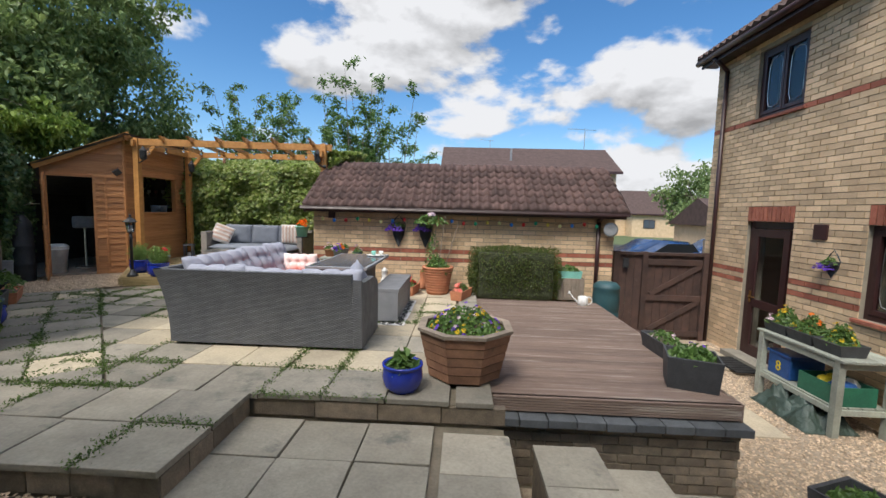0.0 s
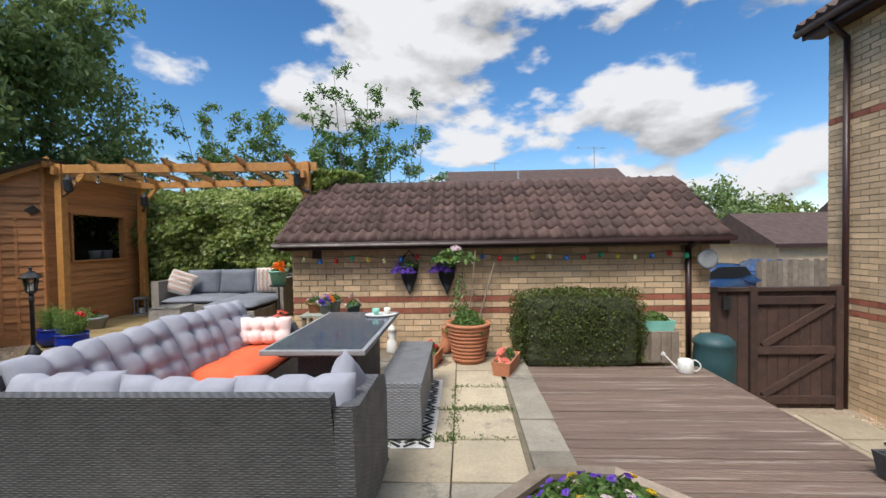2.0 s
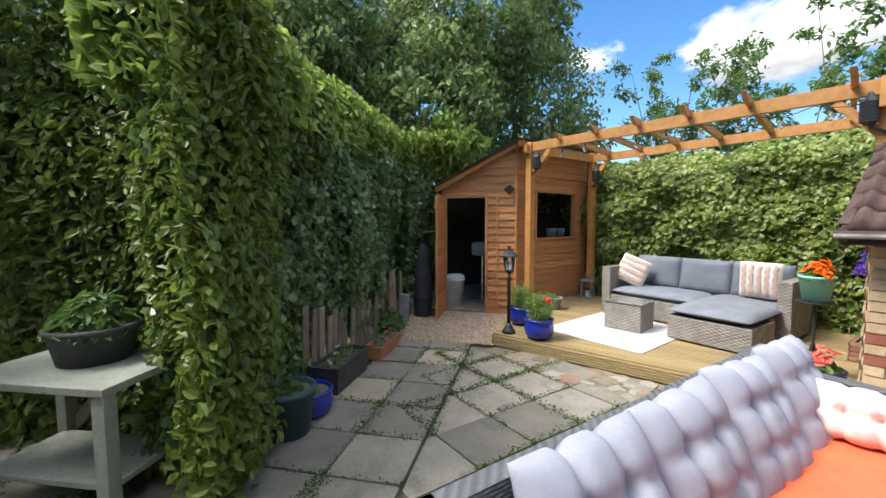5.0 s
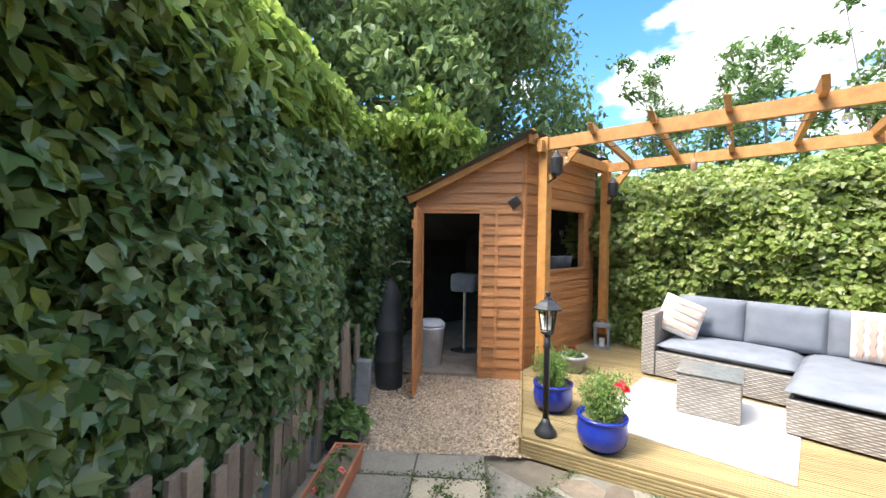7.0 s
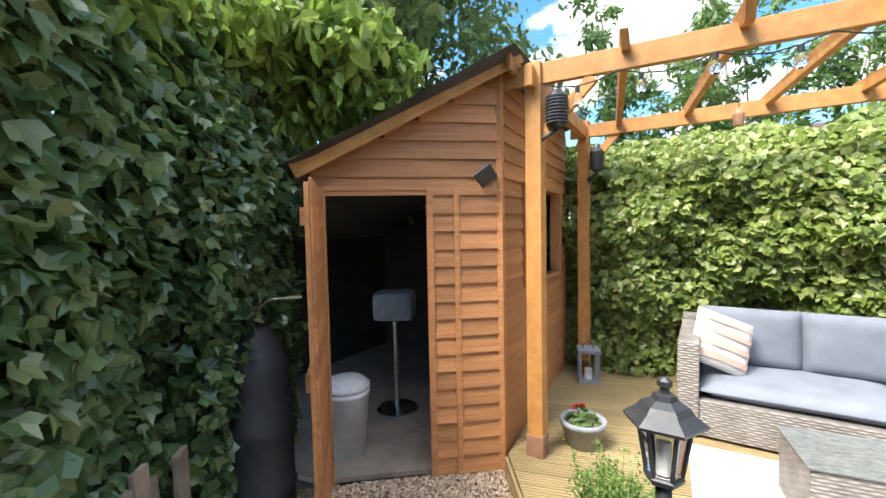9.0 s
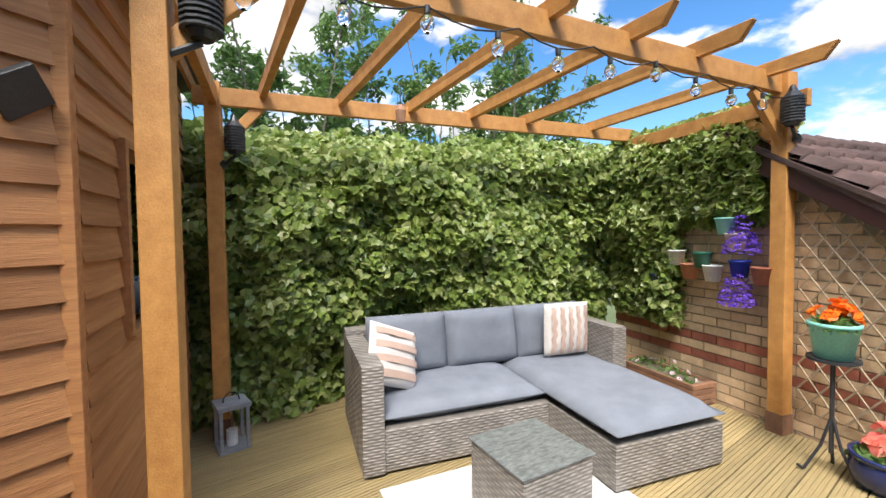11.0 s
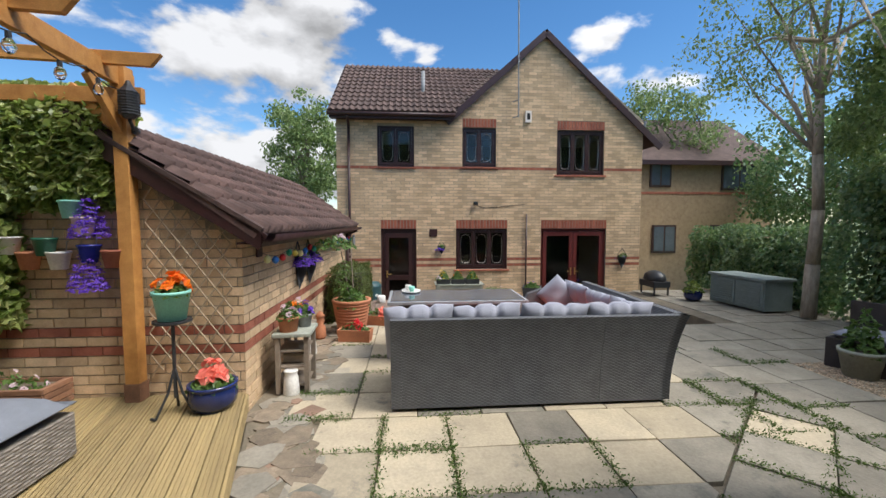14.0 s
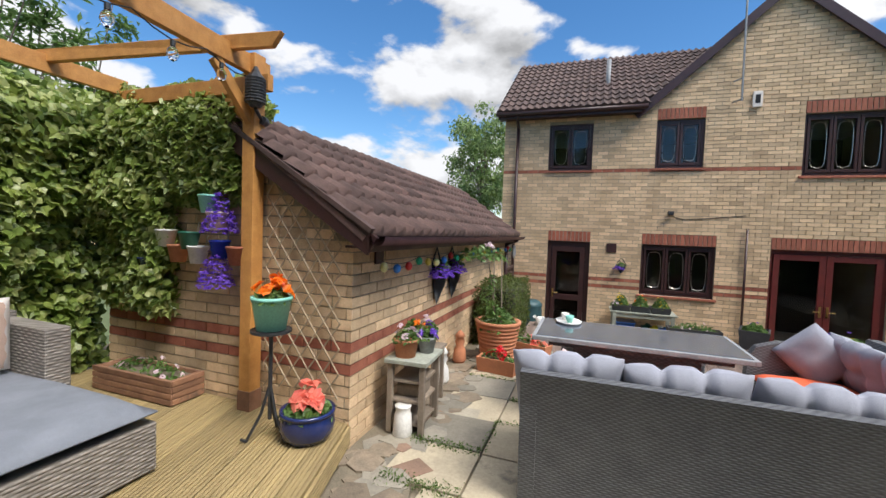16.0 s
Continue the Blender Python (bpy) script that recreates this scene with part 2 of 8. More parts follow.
PINE = mat("orange_timber", (0.56, 0.27, 0.075), (0.43, 0.19, 0.05), rough=0.6, scale=4, fine=50, bump=0.35, vary=0.12, stretch=(3, 3, 3))
GATE = mat("brown_gate_timber", (0.075, 0.040, 0.030), (0.05, 0.03, 0.025), rough=0.75, scale=5, fine=45, bump=0.4, vary=0.2, stain=(0.16, 0.115, 0.09), stain_scale=4, stain_at=0.63)
GREYWOOD = mat("grey_green_timber", (0.33, 0.35, 0.29), (0.25, 0.26, 0.22), rough=0.8, scale=5, fine=45, bump=0.4, vary=0.15)
OLDWOOD = mat("bare_old_wood", (0.27, 0.215, 0.165), (0.18, 0.145, 0.11), rough=0.85, scale=5, fine=50, bump=0.6, vary=0.25)
PLANTER_W = mat("planter_wood", (0.30, 0.155, 0.09), (0.20, 0.10, 0.06), rough=0.75, scale=5, fine=50, bump=0.5, vary=0.25, stain=(0.10, 0.065, 0.045), stain_scale=3)
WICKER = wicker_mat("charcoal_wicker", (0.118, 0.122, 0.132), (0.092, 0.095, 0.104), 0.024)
# paler copy of the charcoal wicker: sun on the bench put into its colour
WICKER_SUNLIT = wicker_mat("charcoal_wicker_sunlit", (0.25, 0.255, 0.27), (0.20, 0.205, 0.215), 0.024)
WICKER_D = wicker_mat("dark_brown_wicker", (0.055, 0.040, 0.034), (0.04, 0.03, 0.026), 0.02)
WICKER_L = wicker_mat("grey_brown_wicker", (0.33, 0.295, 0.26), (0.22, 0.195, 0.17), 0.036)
FABRIC = mat("light_grey_fabric", (0.325, 0.335, 0.395), (0.28, 0.29, 0.345), rough=0.95, scale=7, fine=300, bump=0.25, depth=0.004, vary=0.04)
ORANGE = mat("orange_fabric", (0.80, 0.135, 0.05), (0.70, 0.11, 0.04), rough=0.95, scale=6, fine=300, bump=0.2, depth=0.004, vary=0.04)
GLASS_TOP = mat("grey_glass_over_wicker", (0.20, 0.21, 0.20), (0.11, 0.115, 0.11), rough=0.14, scale=22, fine=90, bump=0.02, stretch=(1, 3, 1))
SLATE = mat("slate_fabric", (0.20, 0.215, 0.25), (0.165, 0.18, 0.21), rough=0.95, scale=6, fine=300, bump=0.25, depth=0.004, vary=0.04)
PINK = mat("pink_white_fabric", (0.80, 0.56, 0.50), (0.80, 0.68, 0.65), rough=0.95, scale=3, fine=200, bump=0.2, depth=0.004)
CREAM = mat("cream_fabric", (0.80, 0.74, 0.68), (0.70, 0.64, 0.58), rough=0.95, scale=6, fine=250, bump=0.2, depth=0.004)
BEIGE = mat("beige_pink_fabric", (0.62, 0.43, 0.34), (0.55, 0.38, 0.30), rough=0.95, scale=6, fine=250, bump=0.2, depth=0.004)
RUG = mat("white_rug", (0.60, 0.59, 0.58), (0.52, 0.51, 0.50), rough=0.95, scale=3, fine=160, bump=0.4)
BLACK = mat("black_fabric", (0.02, 0.02, 0.022), rough=0.9, scale=8, fine=200)
METAL = mat("black_metal", (0.022, 0.024, 0.028), (0.03, 0.032, 0.035), rough=0.45, scale=10, fine=100, bump=0.15)
CHROME = mat("bright_metal", (0.62, 0.60, 0.56), rough=0.3, scale=10, fine=80, bump=0.1, metal=1.0)
BRASS = mat("brass", (0.70, 0.50, 0.2), rough=0.3, scale=10, fine=80, bump=0.1, metal=1.0)
TERRA = mat("terracotta", (0.50, 0.20, 0.10), (0.40, 0.16, 0.085), rough=0.85, scale=8, fine=90, bump=0.3, stain=(0.55, 0.40, 0.30), stain_scale=6, stain_at=0.66)
BLUE = mat("blue_glaze", (0.012, 0.035, 0.36), (0.010, 0.025, 0.24), rough=0.18, scale=5, fine=40, bump=0.1, gloss=0.7)
NAVY = mat("navy_glaze", (0.012, 0.025, 0.12), (0.012, 0.02, 0.08), rough=0.2, scale=5, fine=40, bump=0.1, gloss=0.7)
MINT = mat("mint_metal", (0.26, 0.62, 0.52), (0.22, 0.55, 0.46), rough=0.5, scale=6, fine=80, bump=0.1)
DKGREY = mat("dark_grey_planter", (0.055, 0.058, 0.062), (0.04, 0.042, 0.045), rough=0.6, scale=8, fine=60, bump=0.2)
GREYP = mat("grey_pot", (0.30, 0.31, 0.32), (0.22, 0.23, 0.24), rough=0.7, scale=8, fine=60, bump=0.3)
WHITE = mat("white_enamel", (0.78, 0.77, 0.74), (0.66, 0.65, 0.62), rough=0.45, scale=6, fine=50, bump=0.15)
FRAME = mat("brown_window_frame", (0.048, 0.019, 0.018), (0.036, 0.015, 0.015), rough=0.4, scale=8, fine=60, bump=0.1)
REDFR = mat("red_brown_door_frame", (0.14, 0.025, 0.022), (0.10, 0.02, 0.018), rough=0.4, scale=8, fine=60, bump=0.1)
# near-black colour stands in for the dimness inside house and shed
SHADE_IN = mat("interior_shade_colour", (0.035, 0.03, 0.028), (0.02, 0.018, 0.016), rough=0.9, scale=4, fine=40)
ROOMW = mat("room_wall", (0.5, 0.48, 0.45), rough=0.9, scale=3, fine=40)
BIRCH = mat("pale_birch_bark", (0.46, 0.39, 0.31), (0.30, 0.25, 0.20), rough=0.9, scale=7, fine=50, bump=0.8, depth=0.02, stretch=(3, 3, 0.8), stain=(0.13, 0.11, 0.09), stain_scale=5, stain_at=0.62)
BARK = mat("bark", (0.27, 0.225, 0.18), (0.16, 0.13, 0.10), rough=0.95, scale=9, fine=50, bump=1.0, depth=0.03, stretch=(3, 3, 0.8))
# shade deep between leaves, put into the colour of the cores
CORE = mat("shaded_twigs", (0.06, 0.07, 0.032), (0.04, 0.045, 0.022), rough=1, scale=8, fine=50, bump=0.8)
GRASS = mat("ground_grass", (0.10, 0.13, 0.05), (0.07, 0.09, 0.035), rough=1, scale=0.4, fine=6, bump=0.5)
ROADM = mat("asphalt", (0.055, 0.055, 0.058), rough=0.95, scale=2, fine=60, bump=0.4)
BARREL = mat("green_blue_plastic", (0.03, 0.085, 0.095), (0.025, 0.07, 0.08), rough=0.5, scale=5, fine=40, bump=0.1)
BOXGREY = mat("grey_green_resin", (0.20, 0.245, 0.235), (0.165, 0.20, 0.195), rough=0.6, scale=5, fine=60, bump=0.2)
BINBLUE = mat("blue_plastic", (0.02, 0.09, 0.30), rough=0.45, scale=5, fine=50, bump=0.1)
BINGREEN = mat("green_plastic", (0.02, 0.15, 0.09), rough=0.45, scale=5, fine=50, bump=0.1)
SHEET = mat("dark_green_tarp", (0.05, 0.075, 0.06), (0.03, 0.05, 0.04), rough=0.45, scale=7, fine=40, bump=0.6, depth=0.04)
YELLOW = mat("yellow_paint", (0.8, 0.6, 0.03), rough=0.5, scale=5, fine=50, bump=0)
CARBLUE = mat("blue_car_paint", (0.02, 0.06, 0.16), rough=0.2, scale=3, fine=30, bump=0, gloss=0.8)
RUBBER = mat("rubber", (0.015, 0.015, 0.015), rough=0.8, scale=8, fine=60)
COPING = mat("slate_grey_block", (0.085, 0.092, 0.10), (0.06, 0.065, 0.07), rough=0.8, scale=8, fine=70, bump=0.4, vary=0.2)
SHEDGREY = mat("felt_roof", (0.10, 0.095, 0.085), rough=0.95, scale=6, fine=90)
IVY_V = leaf_mat("variegated_ivy", [(0.13, 0.19, 0.04), (0.20, 0.28, 0.06), (0.27, 0.36, 0.08), (0.35, 0.42, 0.11), (0.47, 0.50, 0.21), (0.23, 0.32, 0.07)], gloss=0.6)
IVY_D = leaf_mat("dark_ivy", [(0.081, 0.162, 0.061), (0.121, 0.230, 0.081), (0.162, 0.270, 0.088), (0.297, 0.378, 0.162), (0.101, 0.203, 0.074)], gloss=0.95, rough=0.32)
LAUREL = leaf_mat("yellow_green_leaves", [(0.085, 0.140, 0.026), (0.145, 0.210, 0.038), (0.22, 0.28, 0.052), (0.10, 0.16, 0.032)])
TREE_L = leaf_mat("tree_leaves", [(0.117, 0.182, 0.065), (0.182, 0.260, 0.091), (0.247, 0.325, 0.117), (0.312, 0.403, 0.156), (0.143, 0.221, 0.078)])
SPRAY_L = leaf_mat("bright_spray_leaves", [(0.15, 0.24, 0.05), (0.23, 0.34, 0.065), (0.32, 0.43, 0.09), (0.38, 0.48, 0.12), (0.18, 0.27, 0.06)])
ASH_L = leaf_mat("ash_leaves", [(0.10, 0.18, 0.05), (0.15, 0.25, 0.07), (0.20, 0.31, 0.10)])
BOX_L = leaf_mat("box_hedge_leaves", [(0.05, 0.075, 0.018), (0.09, 0.13, 0.028), (0.13, 0.17, 0.035), (0.10, 0.085, 0.04)])
PLANT_L = leaf_mat("plant_leaves", [(0.08, 0.15, 0.04), (0.13, 0.23, 0.058), (0.19, 0.30, 0.085)])
WEED_L = leaf_mat("weed_leaves", [(0.06, 0.11, 0.025), (0.10, 0.17, 0.04), (0.15, 0.22, 0.05)])
PURPLE = leaf_mat("purple_petals", [(0.10, 0.035, 0.42), (0.18, 0.07, 0.58), (0.26, 0.13, 0.66)])
ORANGE_F = leaf_mat("orange_petals", [(0.85, 0.17, 0.01), (0.95, 0.28, 0.02), (0.8, 0.12, 0.01)])
CORAL_F = leaf_mat("coral_petals", [(0.85, 0.16, 0.12), (0.9, 0.30, 0.22), (0.85, 0.22, 0.18)])
RED_F = leaf_mat("red_petals", [(0.55, 0.01, 0.02), (0.75, 0.02, 0.03), (0.6, 0.02, 0.04)])
YELLOW_F = leaf_mat("yellow_petals", [(0.85, 0.55, 0.02), (0.9, 0.68, 0.05), (0.85, 0.45, 0.02)])
WHITE_F = leaf_mat("white_petals", [(0.8, 0.76, 0.74), (0.82, 0.66, 0.70), (0.7, 0.5, 0.62)])


def glass_mat(name, tint=(0.9, 0.95, 0.97), rough=0.02):
    m = bpy.data.materials.new(name)
    m.use_nodes = True
    b = m.node_tree.nodes["Principled BSDF"]
    b.inputs["Base Color"].default_value = (*tint, 1)
    b.inputs["Transmission Weight"].default_value = 1.0
    b.inputs["Roughness"].default_value = rough
    b.inputs["IOR"].default_value = 1.45
    return m


PANE = glass_mat("window_glass", (0.55, 0.60, 0.62))
CLEAR = glass_mat("clear_glass")
TABLEGLASS = mat("grey_table_glass", (0.085, 0.105, 0.135), (0.075, 0.092, 0.12), rough=0.10, scale=5, fine=20, bump=0.02, gloss=0.8)


# ---- mesh helpers ----
def mesh_of(name, bm, material, smooth=False):
    me = bpy.data.meshes.new(name)
    bm.normal_update()
    bm.to_mesh(me)
    bm.free()
    for m in (material if isinstance(material, (list, tuple)) else [material]):
        me.materials.append(m)
    if smooth:
        me.polygons.foreach_set("use_smooth", [True] * len(me.polygons))
    return me


def part(name, bm, material, parent=None, label="", m=None, smooth=False):
    me = bm if isinstance(bm, bpy.types.Mesh) else mesh_of(name, bm, material, smooth)
    ob = new(name, me)
    ob.parent = parent
    if m is not None:
        ob.matrix_basis = m
    return tagged(ob, label)


def thing(name, m, label, category, group="", kind=""):
    ob = new(name)
    ob.empty_display_size = 0.1
    ob.matrix_basis = m
    return tagged(ob, label, category, group, kind)


def box(bm, x0, x1, y0, y1, z0, z1, bevel=0.0, m=None):
    mm = Matrix.Translation(((x0 + x1) / 2, (y0 + y1) / 2, (z0 + z1) / 2)) @ Matrix.Diagonal((x1 - x0, y1 - y0, z1 - z0, 1))
    r = bmesh.ops.create_cube(bm, size=1, matrix=(m @ mm) if m is not None else mm)
    if bevel:
        es = list({e for v in r["verts"] for e in v.link_edges})
        bmesh.ops.bevel(bm, geom=es, offset=bevel, segments=2, affect="EDGES", profile=0.6)
    return bm


def boxm(*a, **k):
    return box(bmesh.new(), *a, **k)


def rod(bm, a, b, r, segs=8, r2=None):
    a, b = Vector(a), Vector(b)
    d = b - a
    bmesh.ops.create_cone(bm, cap_ends=True, segments=segs, radius1=r, radius2=r if r2 is None else r2, depth=d.length,
                          matrix=Matrix.Translation((a + b) / 2) @ d.to_track_quat("Z", "Y").to_matrix().to_4x4())
    return bm


def beam(bm, a, b, w, h, bevel=0.004):
    """A sawn timber from a to b, w wide and h high."""
    a, b = Vector(a), Vector(b)
    d = b - a
    q = d.to_track_quat("X", "Z").to_matrix().to_4x4()
    return box(bm, -d.length / 2, d.length / 2, -w / 2, w / 2, -h / 2, h / 2, bevel, Matrix.Translation((a + b) / 2) @ q)


def lathe(profile, segs=28, squash=1.0):
    """A turned body from (radius, height) pairs."""
    bm = bmesh.new()
    rings = []
    for r, z in profile:
        rings.append([bm.verts.new((r * math.cos(2 * math.pi * i / segs), squash * r * math.sin(2 * math.pi * i / segs), z)) for i in range(segs)])
    for a, b in zip(rings, rings[1:]):
        for i in range(segs):
            j = (i + 1) % segs
            bm.faces.new((a[i], a[j], b[j], b[i]))
    bm.faces.new(rings[0][::-1])
    bm.faces.new(rings[-1])
    return bm


def prism(points, z0, z1):
    """A flat-topped block over an outline in plan, counter-clockwise."""
    bm = bmesh.new()
    lo = [bm.verts.new((x, y, z0)) for x, y in points]
    hi = [bm.verts.new((x, y, z1)) for x, y in points]
    bm.faces.new(lo[::-1])
    bm.faces.new(hi)
    n = len(points)
    for i in range(n):
        j = (i + 1) % n
        bm.faces.new((lo[i], lo[j], hi[j], hi[i]))
    return bm


def cushion(w, d, h, cols=0, rows=0, puff=0.55, seed=0):
    """A padded cushion in the xy plane with a soft edge, and stitched dimples if cols and rows are given."""
    n, k = max(14, cols * 9), max(12, rows * 7)
    rnd = random.Random(seed)
    bm = bmesh.new()
    sides = []
    for s in (1, -1):
        grid = []
        for j in range(k + 1):
            line = []
            for i in range(n + 1):
                u, v = i / n, j / k
                e = (max(0.0, 1 - (2 * u - 1) ** 8) * max(0.0, 1 - (2 * v - 1) ** 8)) ** 0.5
                t = e * (1 - puff + puff * (max(0.0, math.sin(math.pi * u)) * max(0.0, math.sin(math.pi * v))) ** 0.4)
                if cols and rows:
                    x, y = u * cols, v * rows
                    dx = abs(x - round(x)) if 0 < round(x) < cols else 1.0
                    dy = abs(y - round(y)) if 0 < round(y) < rows else 1.0
                    t *= 1 - 0.36 * math.exp(-(dx / 0.13) ** 2) - 0.20 * math.exp(-(dy / 0.15) ** 2) - 0.42 * math.exp(-(dx * dx + dy * dy) / 0.035)
                pin = 0.97 + 0.03 * math.sin(math.pi * v) if 0 < i < n else 1
                wob = noise.noise((u * 3 + seed, v * 3, s * 2.0)) * 0.012
                scal = 1 - (0.10 * math.exp(-((u * cols - round(u * cols)) / 0.14) ** 2) if cols and 0 < round(u * cols) < cols else 0.0)
                line.append(bm.verts.new(((u - 0.5) * w * pin, (v - 0.5) * d * scal, s * (h / 2 * t + 0.004) + wob * e)))
            grid.append(line)
        for j in range(k):
            for i in range(n):
                q = (grid[j][i], grid[j][i + 1], grid[j + 1][i + 1], grid[j + 1][i])
                bm.faces.new(q if s > 0 else q[::-1])
        sides.append(grid)
    a, b = sides
    rim = [(0, i) for i in range(n)] + [(j, n) for j in range(k)] + [(k, i) for i in range(n, 0, -1)] + [(j, 0) for j in range(k, 0, -1)]
    for (j, i), (jj, ii) in zip(rim, rim[1:] + rim[:1]):
        bm.faces.new((a[jj][ii], a[j][i], b[j][i], b[jj][ii]))
    return bm


def raw_mesh(name, verts, faces_flat, per_face, material, smooth=False):
    """A mesh from numpy arrays; every face has per_face corners."""
    me = bpy.data.meshes.new(name)
    nf = len(faces_flat) // per_face
    me.vertices.add(len(verts))
    me.vertices.foreach_set("co", np.asarray(verts, dtype=np.float32).ravel())
    me.loops.add(len(faces_flat))
    me.loops.foreach_set("vertex_index", np.asarray(faces_flat, dtype=np.int32))
    me.polygons.add(nf)
    me.polygons.foreach_set("loop_start", np.arange(0, nf * per_face, per_face, dtype=np.int32))
    me.polygons.foreach_set("loop_total", np.full(nf, per_face, dtype=np.int32))
    me.polygons.foreach_set("use_smooth", np.full(nf, smooth, dtype=bool))
    me.materials.append(material)
    me.update(calc_edges=True)
    return me


RNG = np.random.default_rng(7)
IVY = np.array([(0, 0), (0.42, 0.12), (0.5, 0.55), (0.2, 0.6), (0, 1.0), (-0.2, 0.6), (-0.5, 0.55), (-0.42, 0.12)])
OVAL = np.array([(0, 0), (0.26, 0.3), (0.22, 0.68), (0, 1.0), (-0.22, 0.68), (-0.26, 0.3)])
DART = np.array([(0, 0), (0.2, 0.45), (0, 1.0), (-0.2, 0.45)])


def leaves(name, pos, nrm, size, material, shape=OVAL, droop=0.5, spread=0.7):
    """Many single leaves: each faces roughly along nrm and hangs with its tip down by droop."""
    n = len(pos)
    pos, nrm = np.asarray(pos, float), np.asarray(nrm, float)
    nn = nrm + RNG.normal(0, spread, (n, 3))
    nn /= np.linalg.norm(nn, axis=1, keepdims=True) + 1e-9
    tip = RNG.normal(0, 1, (n, 3))
    tip[:, 2] -= droop * 2
    tip -= nn * (tip * nn).sum(1, keepdims=True)
    tip /= np.linalg.norm(tip, axis=1, keepdims=True) + 1e-9
    side = np.cross(tip, nn)
    s = (np.asarray(size) * RNG.uniform(0.6, 1.25, n))[:, None]
    k = len(shape)
    v = np.empty((n, k, 3))
    for i, (a, b) in enumerate(shape):
        v[:, i] = pos + s * (a * side + (b - 0.4) * tip + (0.28 * abs(a) - 0.25 * (b - 0.4) ** 2) * nn)
    fan = np.array([(0, i, i + 1) for i in range(1, k - 1)]).ravel()
    f = (np.arange(n)[:, None] * k + fan[None, :]).ravel()
    return raw_mesh(name, v.reshape(-1, 3), f, 3, material)


def wall_points(a, b, z0, z1, n, thick=0.18, lumps=0.25, top_round=0.0):
    """Points over an upright face from a to b (its right-hand side faces out), bulging by noise."""
    a, b = np.array(a, float), np.array(b, float)
    d = b - a
    L = np.linalg.norm(d)
    d /= L
    out = np.array((d[1], -d[0]))
    u, z = RNG.uniform(0, L, n), RNG.uniform(z0, z1, n)
    z = z0 + (z - z0) * np.array([1 + 0.10 * noise.noise((q * 1.1 + a[0], a[1], 8.0)) + 0.05 * noise.noise((q * 3.1, a[0], 2.0)) for q in u])
    bulge = np.array([noise.noise((p * 0.9 + a[0], q * 0.9, 3.3)) + 0.5 * noise.noise((p * 2.5, q * 2.5, a[1])) for p, q in zip(u, z)]) * lumps
    off = bulge + RNG.uniform(-thick, 0.0, n)
    if top_round:
        off -= top_round * np.clip((z - (z1 - 0.5)) / 0.5, 0, 1) ** 2
    p = np.stack([a[0] + d[0] * u + out[0] * off, a[1] + d[1] * u + out[1] * off, z], 1)
    nr = np.tile(np.array([out[0], out[1], 0.8]), (n, 1))
    return p, nr


def crown_points(centres, per, spread, seed):
    """Leaf places gathered in clumps round the twig ends of a crown."""
    r = np.random.default_rng(seed)
    c = np.repeat(np.asarray(centres, float), per, axis=0)
    off = r.normal(0, 1, c.shape)
    off /= np.linalg.norm(off, axis=1, keepdims=True)
    off *= (r.uniform(0.2, 1, (len(c), 1)) ** 0.5) * spread * r.uniform(0.6, 1.3, (len(c), 1))
    return c + off * np.array([1, 1, 0.75]), off + np.array([0, 0, 0.25])


def ellipsoid_ends(centre, radii, n, seed, shell=0.55):
    r = np.random.default_rng(seed)
    v = r.normal(0, 1, (n, 3))
    v /= np.linalg.norm(v, axis=1, keepdims=True)
    rad = r.uniform(shell, 1.0, (n, 1))
    bump = np.array([1 + 0.28 * noise.noise((x * 1.7 + seed, y * 1.7, z * 1.7)) for x, y, z in v])[:, None]
    return np.asarray(centre) + v * np.asarray(radii) * rad * bump


def limbs(bm, base, ends, r0, rnd, fork=0.45):
    """Tapered trunk to a fork, and limbs from it to some of the twig ends."""
    base = Vector(base)
    for e in ends:
        e = Vector(e)
        mid = base.lerp(e, fork) + Vector((rnd.uniform(-0.2, 0.2), rnd.uniform(-0.2, 0.2), 0.25))
        rod(bm, base, mid, r0, 7, r0 * 0.6)
        rod(bm, mid, e, r0 * 0.6, 6, r0 * 0.15)


def brick_shape(w, h, d):
    return mesh_of("brick", box(bmesh.new(), 0, w, 0, d, 0, h, 0.0), BUFF)


def put_boxes(name, items, material):
    """Joined small blocks: each item is eight corner rows of a box."""
    if not items:
        return None
    v = np.array(items, float).reshape(-1, 3)
    q = np.array([(0, 1, 2, 3), (7, 6, 5, 4), (0, 4, 5, 1), (1, 5, 6, 2), (2, 6, 7, 3), (3, 7, 4, 0)]).ravel()
    f = (np.arange(len(items))[:, None] * 8 + q[None, :]).ravel()
    return raw_mesh(name, v, f, 4, material)


def corners(o, u, n, w, h, d):
    """Eight corners of a block whose back lower corner is o, along u, out along n, upward h."""
    o, u, n, z = np.array(o, float), np.array(u, float), np.array(n, float), np.array((0, 0, 1.0))
    return [o, o + u * w, o + u * w + n * d, o + n * d, o + z * h, o + u * w + z * h, o + u * w + n * d + z * h, o + n * d + z * h]


